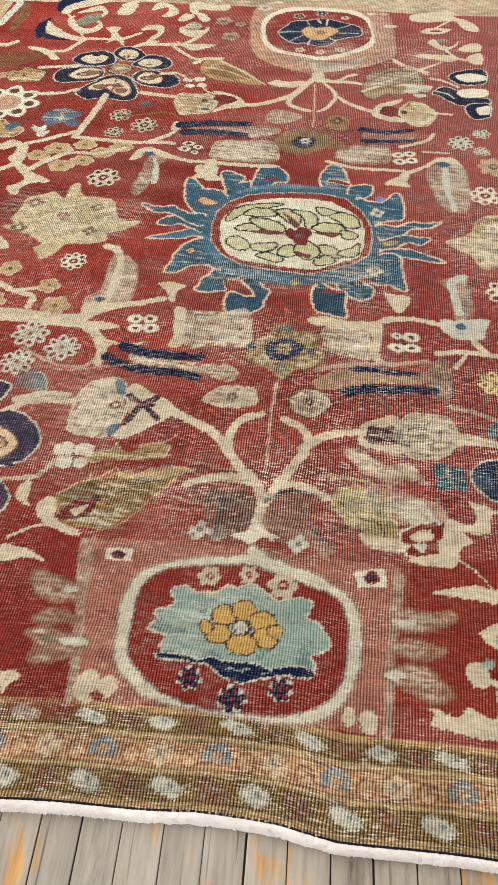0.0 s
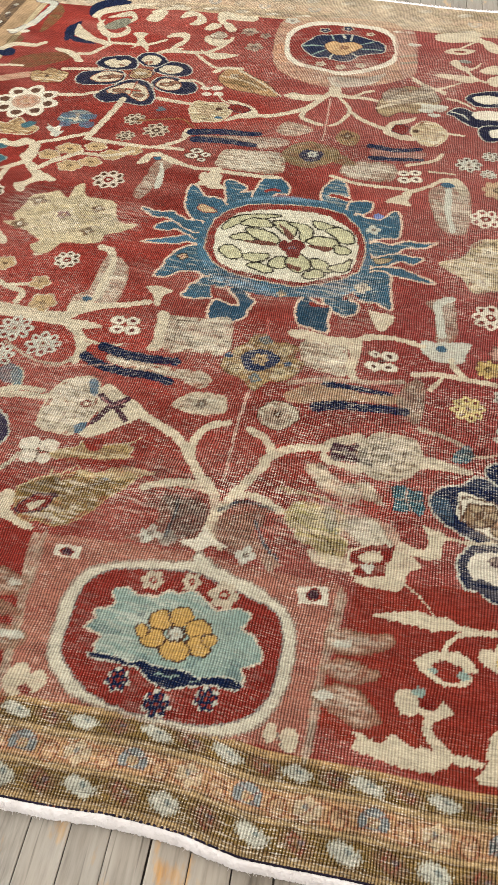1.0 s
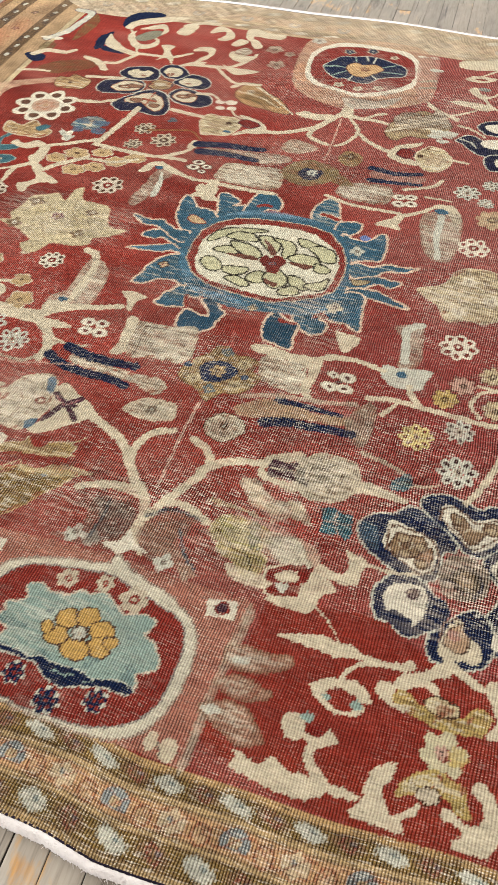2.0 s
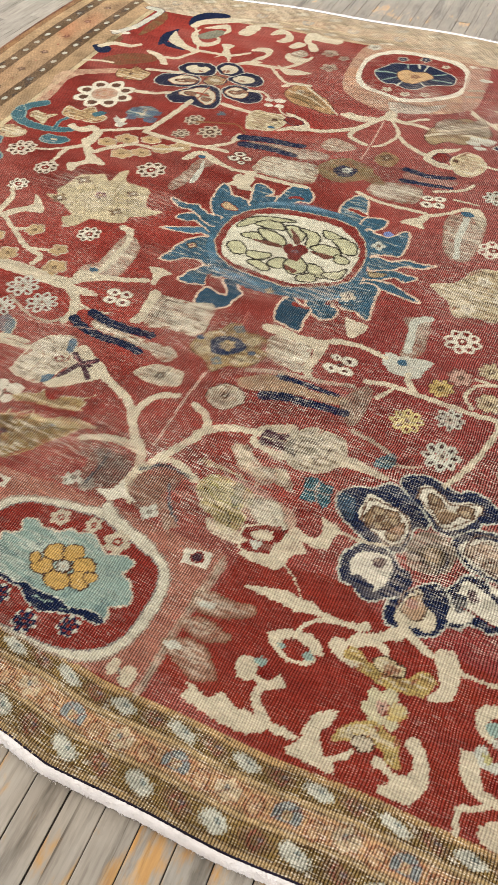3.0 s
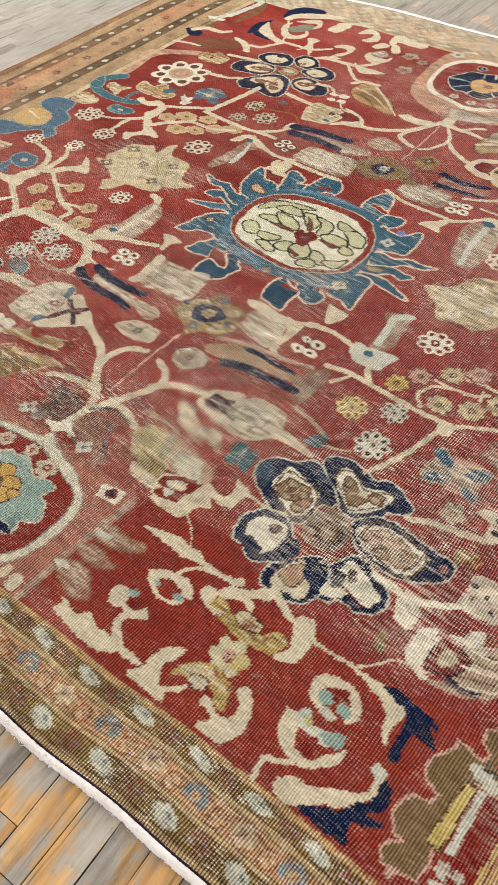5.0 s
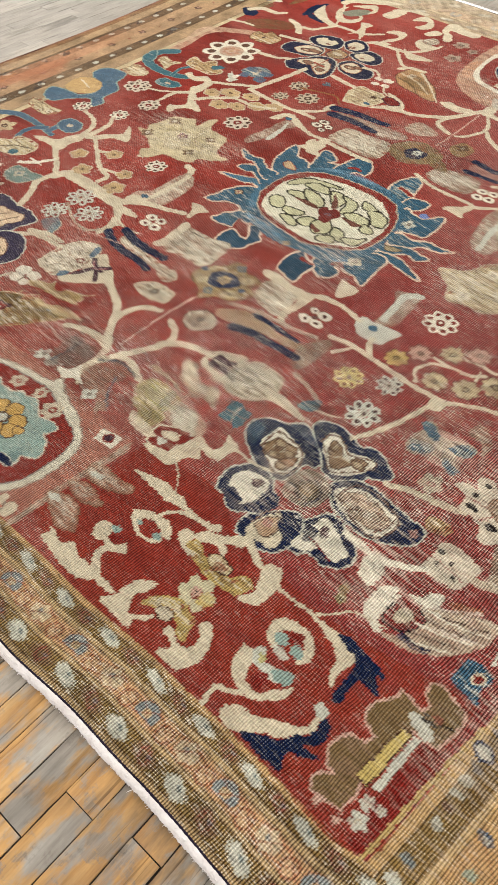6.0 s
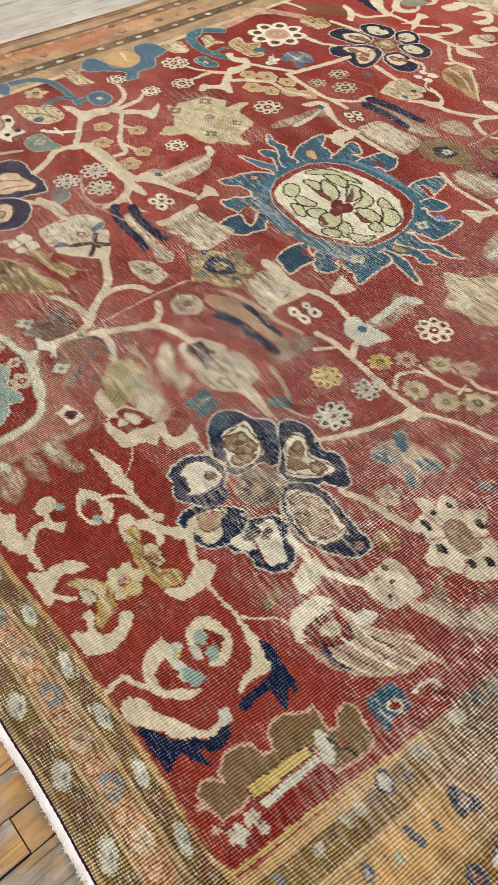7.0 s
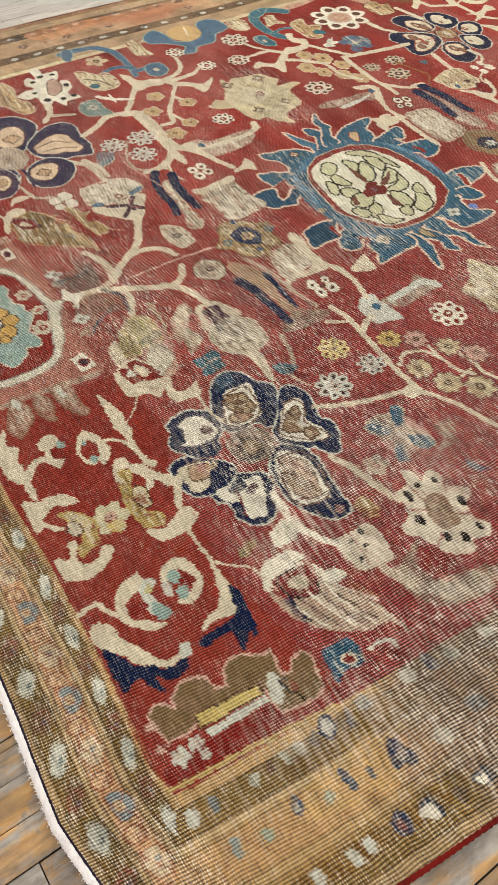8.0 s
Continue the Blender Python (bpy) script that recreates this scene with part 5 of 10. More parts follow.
vine(CREAM, 0.0148, 0.0150, (0.437, -0.771), (0.488, -0.763), (0.563, -0.762))
vine(STONE, 0.0132, 0.0123, (0.435, -0.659), (0.490, -0.668), (0.547, -0.688), alpha=0.8)
vine(CREAM, 0.0230, 0.0206, (-0.009, -0.921), (0.022, -0.959), (0.033, -1.003))
vine(CREAM, 0.0238, 0.0225, (0.040, -0.997), (0.058, -0.946), (0.088, -0.886), (0.109, -0.834))
vine(CREAM, 0.0190, 0.0200, (0.109, -0.846), (0.110, -0.802), (0.087, -0.771), (0.048, -0.755))
vine(CREAM, 0.0240, 0.0209, (0.101, -0.837), (0.142, -0.796), (0.180, -0.779), (0.234, -0.766))
vine(CREAM, 0.0151, 0.0226, (0.059, -0.955), (0.088, -0.938), (0.126, -0.944), (0.168, -0.962))
shape(CREAM, (0.016, -1.101), (0.021, -1.062), (0.023, -1.006), (0.044, -1.003), (0.051, -1.052), (0.073, -1.087), (0.048, -1.081), (0.036, -1.091))
vine(PINK, 0.0090, 0.0060, (0.015, -0.642), (0.017, -0.753), (0.029, -0.906))
vine(srgb(190, 96, 84), 0.0075, 0.0075, (-0.002, -0.359), (0.013, -0.414))
shape(srgb(126, 104, 88), (0.042, -1.025), (0.077, -0.996), (0.133, -0.979), (0.143, -1.001), (0.120, -1.034), (0.145, -1.082), (0.103, -1.095), (0.061, -1.072), alpha=0.55)
blossom(0.121, -1.090, 0.0224, 4, PALE, BROWN, deep=0.4, alpha=0.85)
blossom(0.179, -1.094, 0.0201, 4, STONE, BROWN, deep=0.4, alpha=0.6)
shape(STONE, (0.195, -0.830), (0.235, -0.815), (0.263, -0.837), (0.301, -0.856), (0.338, -0.841), (0.364, -0.862), (0.385, -0.892), (0.339, -0.891), (0.303, -0.912), (0.276, -0.885), (0.236, -0.875), alpha=0.75)
vine(STONE, 0.0063, 0.0050, (0.167, -0.915), (0.216, -0.901), (0.266, -0.913), (0.303, -0.913), alpha=0.8)
shape(srgb(174, 156, 100), (0.181, -0.960), (0.206, -0.931), (0.225, -0.940), (0.244, -0.933), (0.259, -0.947), (0.276, -0.951), (0.284, -0.966), (0.296, -0.971), (0.302, -0.992), (0.322, -1.012), (0.311, -1.057), (0.275, -1.056), (0.262, -1.037), (0.249, -1.030), (0.235, -1.027), (0.218, -1.020), (0.212, -1.001), (0.197, -0.995), edge=STRAW, rim=0.003, alpha=0.9)
vine(srgb(110, 100, 60), 0.0053, 0.0041, (0.202, -0.955), (0.246, -0.979), (0.284, -1.016), (0.304, -1.049))
vine(srgb(206, 196, 120), 0.0053, 0.0040, (0.220, -0.953), (0.256, -0.974))
vine(srgb(90, 110, 110), 0.0058, 0.0043, (0.270, -0.968), (0.295, -0.989))
shape(PALE, (0.303, -0.964), (0.341, -0.941), (0.378, -0.945), (0.397, -0.971), (0.416, -0.998), (0.367, -1.007), (0.329, -0.990), alpha=0.75, edge=BROWN, rim=0.002)
vine(srgb(110, 90, 80), 0.0049, 0.0045, (0.324, -0.975), (0.360, -0.969), (0.390, -0.987), alpha=0.7)
shape(DEEP, (0.335, -1.024), (0.390, -1.006), (0.416, -1.025), (0.410, -1.076), (0.357, -1.084), (0.337, -1.057), edge=CREAM, rim=0.006)
shape(PALE, (0.356, -1.034), (0.387, -1.028), (0.381, -1.067), (0.361, -1.063))
shape(CREAM, (0.248, -1.043), (0.298, -1.043), (0.347, -1.049), (0.342, -1.073), (0.288, -1.077), (0.257, -1.064), alpha=0.75)
shape(CREAM, (0.349, -1.097), (0.380, -1.077), (0.426, -1.063), (0.433, -1.022), (0.462, -1.011), (0.478, -1.030), (0.455, -1.048), (0.448, -1.090), (0.414, -1.099))

# rose bars of the east field
vine(ROSE, 0.0121, 0.0032, (1.149, -0.574), (1.148, -0.608), (1.133, -0.630))
vine(ROSE, 0.0112, 0.0032, (1.207, -0.688), (1.177, -0.674), (1.153, -0.666))
vine(ROSE, 0.0103, 0.0036, (1.197, -0.602), (1.170, -0.622))

# south-east rosette: six open petals, navy with worn pale middles
shape(ROSETTE_SE, (0.481, -0.870), (0.489, -0.839), (0.505, -0.817), (0.536, -0.806), (0.557, -0.789), (0.581, -0.770), (0.615, -0.780), (0.657, -0.796), (0.686, -0.830), (0.687, -0.856), (0.664, -0.863), (0.664, -0.903), (0.660, -0.931), (0.642, -0.944), (0.611, -0.945), (0.580, -0.942), (0.541, -0.924), (0.504, -0.901), edge=PALE, rim=0.004, zone=8)
shape(ROSETTE_SE, (0.599, -0.763), (0.604, -0.732), (0.638, -0.716), (0.682, -0.717), (0.707, -0.728), (0.727, -0.728), (0.740, -0.713), (0.770, -0.714), (0.808, -0.731), (0.831, -0.743), (0.830, -0.762), (0.810, -0.778), (0.791, -0.786), (0.788, -0.812), (0.763, -0.837), (0.731, -0.853), (0.698, -0.842), (0.666, -0.812), edge=PALE, rim=0.004, zone=8)
shape(ROSETTE_SE, (0.748, -0.868), (0.768, -0.825), (0.813, -0.804), (0.875, -0.809), (0.926, -0.813), (0.970, -0.813), (0.984, -0.838), (0.970, -0.872), (0.944, -0.896), (0.911, -0.913), (0.873, -0.922), (0.823, -0.918), (0.787, -0.905), edge=PALE, rim=0.004, zone=8)
shape(ROSETTE_SE, (0.787, -0.950), (0.801, -0.930), (0.831, -0.929), (0.871, -0.946), (0.901, -0.962), (0.916, -0.989), (0.907, -1.015), (0.881, -1.038), (0.849, -1.037), (0.829, -1.042), (0.818, -1.057), (0.790, -1.058), (0.773, -1.031), (0.771, -0.998), (0.777, -0.973), edge=PALE, rim=0.004, zone=8)
shape(ROSETTE_SE, (0.678, -1.098), (0.675, -1.063), (0.694, -1.032), (0.718, -1.005), (0.747, -0.979), (0.776, -0.991), (0.792, -1.019), (0.795, -1.053), (0.783, -1.087), (0.756, -1.105), (0.727, -1.109), (0.699, -1.109), edge=PALE, rim=0.004, zone=8)
shape(ROSETTE_SE, (0.569, -1.056), (0.552, -1.022), (0.555, -0.982), (0.578, -0.951), (0.611, -0.942), (0.644, -0.952), (0.668, -0.973), (0.697, -0.986), (0.694, -1.017), (0.675, -1.049), (0.651, -1.070), (0.631, -1.077), (0.607, -1.068), (0.601, -1.053), (0.587, -1.058), edge=PALE, rim=0.004, zone=8)
shape(srgb(62, 86, 104), (0.484, -0.876), (0.491, -0.844), (0.520, -0.848), (0.532, -0.883), (0.534, -0.904), (0.508, -0.897), alpha=0.8)
shape(srgb(60, 70, 92), (0.551, -0.801), (0.579, -0.775), (0.615, -0.783), (0.654, -0.801), (0.629, -0.805), (0.581, -0.799), alpha=0.6)
shape(IVORY, (0.545, -0.889), (0.539, -0.835), (0.555, -0.819), (0.618, -0.834), (0.644, -0.844), (0.652, -0.876), (0.651, -0.908), (0.645, -0.929), (0.589, -0.916))
shape(srgb(150, 122, 92), (0.558, -0.889), (0.562, -0.852), (0.588, -0.846), (0.620, -0.846), (0.624, -0.873), (0.604, -0.899), (0.578, -0.903), edge=BROWN, rim=0.003)
oval(srgb(112, 84, 62), 0.587, -0.871, 0.0134, 0.0112, edge=STONE, rim=0.003)
shape(srgb(170, 130, 100), (0.613, -0.906), (0.626, -0.875), (0.640, -0.867), (0.643, -0.911), edge=BROWN, rim=0.002)
vine(BROWN, 0.0028, 0.0022, (0.539, -0.835), (0.571, -0.840), (0.607, -0.849), (0.640, -0.861), alpha=0.6)
shape(IVORY, (0.658, -0.795), (0.641, -0.763), (0.640, -0.744), (0.666, -0.738), (0.697, -0.756), (0.721, -0.758), (0.745, -0.745), (0.771, -0.740), (0.784, -0.760), (0.772, -0.795), (0.750, -0.826), (0.725, -0.840), (0.697, -0.827))
shape(srgb(150, 122, 94), (0.673, -0.789), (0.661, -0.759), (0.690, -0.763), (0.716, -0.787), (0.740, -0.783), (0.731, -0.810), (0.710, -0.825), edge=BROWN, rim=0.003)
shape(srgb(150, 122, 94), (0.737, -0.769), (0.766, -0.755), (0.765, -0.779), (0.749, -0.786), edge=BROWN, rim=0.002)
vine(STONE, 0.0057, 0.0051, (0.697, -0.799), (0.710, -0.786), (0.732, -0.785))
shape(IVORY, (0.763, -0.873), (0.784, -0.838), (0.827, -0.824), (0.879, -0.827), (0.924, -0.835), (0.922, -0.868), (0.912, -0.898), (0.881, -0.912), (0.829, -0.910), (0.792, -0.898))
shape(srgb(196, 168, 142), (0.781, -0.874), (0.797, -0.847), (0.836, -0.836), (0.908, -0.848), (0.906, -0.884), (0.870, -0.900), (0.820, -0.895), alpha=0.75, edge=BROWN, rim=0.002)
vine(srgb(120, 76, 64), 0.0036, 0.0030, (0.798, -0.882), (0.817, -0.852), (0.852, -0.847), (0.897, -0.854))
vine(srgb(120, 76, 64), 0.0028, 0.0020, (0.820, -0.890), (0.846, -0.870), (0.896, -0.875))
vine(srgb(120, 76, 64), 0.0022, 0.0030, (0.897, -0.901), (0.911, -0.864), (0.911, -0.831))
blossom(0.961, -0.839, 0.0127, 4, srgb(190, 140, 122), None, deep=0.4, alpha=0.6)
shape(IVORY, (0.798, -1.051), (0.789, -1.021), (0.793, -0.992), (0.794, -0.964), (0.800, -0.944), (0.833, -0.950), (0.871, -0.968), (0.897, -0.982), (0.894, -1.004), (0.887, -1.020), (0.857, -1.013), (0.839, -1.014), (0.832, -1.037))
shape(PLUM, (0.809, -0.968), (0.827, -0.958), (0.839, -0.979), (0.823, -0.987), alpha=0.85)
shape(ROSETTE_SE, (0.791, -1.004), (0.793, -0.982), (0.813, -0.982), (0.817, -1.009), (0.806, -1.024), alpha=0.8)
shape(CREAM, (0.701, -1.092), (0.697, -1.064), (0.706, -1.033), (0.726, -1.007), (0.760, -1.039), (0.776, -1.067), (0.767, -1.091), (0.737, -1.093))
shape(srgb(190, 156, 124), (0.701, -1.067), (0.726, -1.016), (0.748, -1.040), (0.743, -1.074), alpha=0.85, edge=BROWN, rim=0.002)
shape(ROSETTE_SE, (0.732, -1.025), (0.747, -0.978), (0.775, -1.006), (0.774, -1.045))
shape(IVORY, (0.584, -1.034), (0.570, -1.000), (0.580, -0.976), (0.614, -0.960), (0.638, -0.961), (0.655, -0.980), (0.656, -1.013), (0.647, -1.045), (0.628, -1.056), (0.621, -1.033), (0.603, -1.029))
shape(ROSETTE_SE, (0.587, -1.055), (0.613, -1.042), (0.636, -1.037), (0.635, -1.059), (0.613, -1.063))
shape(PLUM, (0.610, -0.984), (0.627, -0.970), (0.638, -0.989), (0.626, -0.997), alpha=0.9)
shape(ROSETTE_SE, (0.653, -1.063), (0.660, -1.020), (0.674, -0.975), (0.704, -0.991), (0.693, -1.032))
shape(srgb(150, 132, 114), (0.671, -0.946), (0.663, -0.902), (0.681, -0.867), (0.724, -0.858), (0.759, -0.878), (0.769, -0.919), (0.756, -0.949), (0.726, -0.965), (0.690, -0.966))
shape(srgb(120, 104, 84), (0.688, -0.919), (0.711, -0.885), (0.743, -0.897), (0.748, -0.934), (0.711, -0.941), edge=srgb(86, 74, 72), rim=0.003)
shape(srgb(176, 150, 120), (0.700, -0.917), (0.716, -0.895), (0.735, -0.903), (0.736, -0.928), (0.714, -0.931), alpha=0.8)
vine(ROSETTE_SE, 0.0072, 0.0036, (0.671, -0.932), (0.701, -0.928), (0.717, -0.949), alpha=0.7)
vine(ROSETTE_SE, 0.0066, 0.0049, (0.746, -0.950), (0.754, -0.924), (0.749, -0.895), alpha=0.7)
shape(TEAL, (0.406, -0.901), (0.401, -0.869), (0.394, -0.843), (0.414, -0.831), (0.434, -0.840), (0.461, -0.836), (0.466, -0.863), (0.470, -0.889), (0.466, -0.906), (0.443, -0.895), (0.424, -0.905))
vine(PINK, 0.0031, 0.0032, (0.404, -0.871), (0.433, -0.870), (0.466, -0.866))
vine(PINK, 0.0037, 0.0027, (0.426, -0.841), (0.432, -0.872), (0.447, -0.901))
shape(CREAM, (0.413, -1.073), (0.410, -1.028), (0.423, -0.997), (0.430, -0.976), (0.461, -0.988), (0.483, -0.987), (0.488, -0.952), (0.473, -0.927), (0.493, -0.930), (0.523, -0.946), (0.518, -0.973), (0.514, -1.001), (0.490, -1.010), (0.460, -1.007), (0.436, -1.026), (0.429, -1.055))
vine(CREAM, 0.0089, 0.0079, (0.514, -0.946), (0.554, -0.950), (0.592, -0.945), (0.625, -0.934))
shape(STONE, (0.330, -0.798), (0.313, -0.748), (0.339, -0.695), (0.384, -0.690), (0.430, -0.697), (0.450, -0.740), (0.448, -0.776), (0.420, -0.798), (0.381, -0.807), edge=CREAM, rim=0.003, alpha=0.9)
vine(BROWN, 0.0060, 0.0061, (0.342, -0.782), (0.342, -0.747), (0.378, -0.733), alpha=0.6)
vine(BROWN, 0.0056, 0.0051, (0.385, -0.785), (0.410, -0.765), (0.411, -0.730), alpha=0.6)
shape(INK, (0.313, -0.787), (0.308, -0.758), (0.325, -0.749), (0.333, -0.776), (0.345, -0.795), alpha=0.7)
vine(STONE, 0.0213, 0.0125, (0.439, -0.751), (0.494, -0.749), (0.558, -0.760))
shape(TEAL, (0.522, -0.740), (0.527, -0.705), (0.551, -0.678), (0.564, -0.699), (0.559, -0.731), alpha=0.85)
vine(CREAM, 0.0091, 0.0071, (0.565, -0.717), (0.588, -0.710), (0.623, -0.695), alpha=0.7)
posy(0.543, -0.567, 0.0424, 8, srgb(216, 196, 130), srgb(120, 60, 50), GREY)
posy(0.637, -0.516, 0.0369, 8, PALE, srgb(70, 40, 40), GREY)
posy(0.653, -0.641, 0.0467, 8, PALE, srgb(70, 40, 40), GREY)
# stems and flowers east of it
shape(GREY, (0.449, -0.346), (0.434, -0.243), (0.407, -0.192), (0.474, -0.168), (0.494, -0.246), (0.497, -0.324), alpha=0.6)
vine(PALE, 0.0235, 0.0256, (0.460, -0.320), (0.448, -0.256), (0.440, -0.194), (0.471, -0.168))
shape(PALE, (0.414, -0.394), (0.412, -0.349), (0.447, -0.349), (0.474, -0.344), (0.511, -0.335), (0.538, -0.339), (0.527, -0.373), (0.525, -0.402), (0.509, -0.417), (0.478, -0.421), (0.450, -0.422))
oval(BLUE, 0.464, -0.372, 0.0156, 0.0127)
vine(CREAM, 0.0169, 0.0176, (0.403, -0.482), (0.455, -0.467), (0.522, -0.468), (0.609, -0.471), (0.693, -0.473), (0.755, -0.466))
vine(CREAM, 0.0166, 0.0159, (0.522, -0.460), (0.500, -0.432), (0.491, -0.408))
vine(CREAM, 0.0172, 0.0131, (0.267, -0.366), (0.319, -0.359), (0.374, -0.366), (0.420, -0.374))
vine(CREAM, 0.0127, 0.0107, (0.447, -0.526), (0.466, -0.497), (0.480, -0.466))
shape(CREAM, (0.272, -0.299), (0.259, -0.264), (0.291, -0.269), (0.329, -0.269), (0.322, -0.309), (0.307, -0.338), (0.290, -0.335))
blossom(0.581, -0.220, 0.0523, 8, IVORY, DEEP, hole=DEEP, deep=0.2, core=0.26)
vine(CREAM, 0.0151, 0.0150, (0.687, -0.723), (0.720, -0.647), (0.742, -0.558), (0.755, -0.485))
vine(CREAM, 0.0163, 0.0139, (0.755, -0.485), (0.789, -0.454), (0.846, -0.417), (0.899, -0.397), (0.952, -0.380))
shape(CREAM, (0.738, -0.483), (0.753, -0.459), (0.778, -0.468), (0.780, -0.500), (0.755, -0.509))
vine(CREAM, 0.0102, 0.0122, (0.673, -0.455), (0.647, -0.419), (0.663, -0.374), (0.707, -0.349), (0.755, -0.340), (0.790, -0.312))
vine(CREAM, 0.0113, 0.0100, (0.708, -0.347), (0.681, -0.349), (0.653, -0.349))
vine(CREAM, 0.0107, 0.0103, (0.712, -0.297), (0.762, -0.285), (0.799, -0.284), (0.841, -0.263))
vine(CREAM, 0.0066, 0.0056, (0.784, -0.354), (0.773, -0.306))
blossom(0.583, -0.420, 0.0325, 8, srgb(206, 178, 108), BROWN, edge=srgb(120, 70, 60), deep=0.25, alpha=0.85, core=0.3)
blossom(0.617, -0.359, 0.0325, 8, PINK, BROWN, edge=srgb(120, 70, 60), deep=0.25, alpha=0.85, core=0.3)
blossom(0.682, -0.303, 0.0325, 8, STRAW, BROWN, edge=srgb(120, 70, 60), deep=0.25, alpha=0.85, core=0.3)
blossom(0.736, -0.258, 0.0311, 8, PINK, BROWN, edge=srgb(120, 70, 60), deep=0.25, alpha=0.85, core=0.3)
blossom(0.709, -0.419, 0.0339, 8, STRAW, BROWN, edge=srgb(120, 70, 60), deep=0.25, alpha=0.85, core=0.3)
blossom(0.782, -0.388, 0.0354, 8, STRAW, BROWN, edge=srgb(120, 70, 60), deep=0.25, alpha=0.85, core=0.3)
blossom(0.832, -0.328, 0.0395, 8, STRAW, BROWN, edge=srgb(120, 70, 60), deep=0.25, alpha=0.85, core=0.3)
# pale worn flowers of the south-east
shape(STONE, (0.784, -0.641), (0.789, -0.582), (0.775, -0.555), (0.798, -0.536), (0.834, -0.564), (0.871, -0.550), (0.914, -0.533), (0.926, -0.563), (0.898, -0.591), (0.929, -0.634), (0.911, -0.646), (0.867, -0.624), (0.837, -0.640), (0.816, -0.657), alpha=0.8)
shape(TEAL, (0.783, -0.623), (0.818, -0.607), (0.849, -0.604), (0.843, -0.628), (0.813, -0.640), alpha=0.9)
shape(TEAL, (0.772, -0.559), (0.794, -0.541), (0.826, -0.563), (0.822, -0.586), alpha=0.9)
shape(TEAL, (0.873, -0.581), (0.894, -0.545), (0.921, -0.543), (0.916, -0.581), alpha=0.9)
shape(TEAL, (0.874, -0.622), (0.890, -0.613), (0.932, -0.626), (0.914, -0.640), alpha=0.9)
vine(IVORY, 0.0057, 0.0056, (0.820, -0.588), (0.852, -0.598), (0.879, -0.591))
shape(GREY, (0.877, -0.513), (0.875, -0.465), (0.913, -0.472), (0.944, -0.520), (0.939, -0.545), (0.916, -0.513), alpha=0.7)
blossom(0.904, -0.699, 0.0311, 5, STONE, ROSE, deep=0.3, alpha=0.8)
vine(CREAM, 0.0187, 0.0165, (0.835, -0.772), (0.889, -0.748), (0.962, -0.729), (1.005, -0.712))
shape(BLUE, (0.990, -0.512), (1.015, -0.495), (1.042, -0.484), (1.029, -0.508), (1.005, -0.519), alpha=0.7)
shape(srgb(214, 200, 176), (0.987, -0.707), (0.982, -0.674), (0.943, -0.659), (0.963, -0.639), (0.989, -0.638), (0.972, -0.608), (0.993, -0.592), (1.026, -0.592), (1.051, -0.563), (1.070, -0.564), (1.088, -0.591), (1.122, -0.600), (1.152, -0.582), (1.173, -0.604), (1.164, -0.642), (1.186, -0.646), (1.182, -0.677), (1.163, -0.706), (1.129, -0.722), (1.107, -0.731), (1.086, -0.752), (1.063, -0.749), (1.048, -0.718), (1.019, -0.710))
shape(srgb(150, 118, 96), (1.028, -0.660), (1.040, -0.621), (1.090, -0.626), (1.119, -0.636), (1.113, -0.674), (1.080, -0.684), alpha=0.92)
vine(STRAW, 0.0044, 0.0040, (1.046, -0.656), (1.077, -0.647), (1.108, -0.650), alpha=0.7)
vine(ROSE, 0.0072, 0.0021, (0.994, -0.669), (1.031, -0.665), alpha=0.7)
vine(ROSE, 0.0071, 0.0022, (1.014, -0.596), (1.046, -0.613), alpha=0.7)
vine(ROSE, 0.0069, 0.0025, (1.106, -0.602), (1.098, -0.627), alpha=0.7)
vine(ROSE, 0.0056, 0.0014, (1.139, -0.714), (1.114, -0.678), alpha=0.7)
vine(ROSE, 0.0069, 0.0022, (1.040, -0.705), (1.057, -0.677), alpha=0.7)
oval(INK, 0.992, -0.653, 0.0101, 0.0067)
oval(INK, 1.002, -0.610, 0.0101, 0.0067)
oval(INK, 1.007, -0.688, 0.0158, 0.0079)
oval(INK, 1.075, -0.595, 0.0134, 0.0089)
oval(INK, 1.070, -0.705, 0.0134, 0.0089)
oval(INK, 1.131, -0.683, 0.0112, 0.0089)
oval(INK, 1.149, -0.650, 0.0141, 0.0085)
oval(INK, 1.145, -0.606, 0.0123, 0.0067)
shape(TAN, (0.968, -0.806), (0.960, -0.774), (0.986, -0.763), (1.015, -0.771), (1.008, -0.797), alpha=0.85)
shape(srgb(214, 200, 176), (1.022, -0.896), (1.024, -0.856), (1.017, -0.812), (1.045, -0.798), (1.076, -0.800), (1.117, -0.811), (1.113, -0.842), (1.110, -0.883), (1.078, -0.894))
oval(INK, 1.031, -0.833, 0.0067, 0.0056)
oval(INK, 1.042, -0.865, 0.0067, 0.0056)
oval(INK, 1.065, -0.843, 0.0067, 0.0056)
oval(INK, 1.087, -0.868, 0.0067, 0.0056)
vine(ROSE, 0.0040, 0.0030, (1.024, -0.856), (1.063, -0.856), (1.104, -0.863), alpha=0.6)
shape(srgb(150, 128, 108), (1.124, -0.790), (1.107, -0.734), (1.146, -0.776), (1.197, -0.769), (1.219, -0.714), (1.221, -0.654), (1.272, -0.705), (1.251, -0.790), (1.212, -0.827), (1.155, -0.832), alpha=0.75)
shape(DEEP, (1.133, -0.748), (1.147, -0.722), (1.180, -0.704), (1.195, -0.698), (1.197, -0.738), (1.186, -0.766), (1.157, -0.769), alpha=0.8)
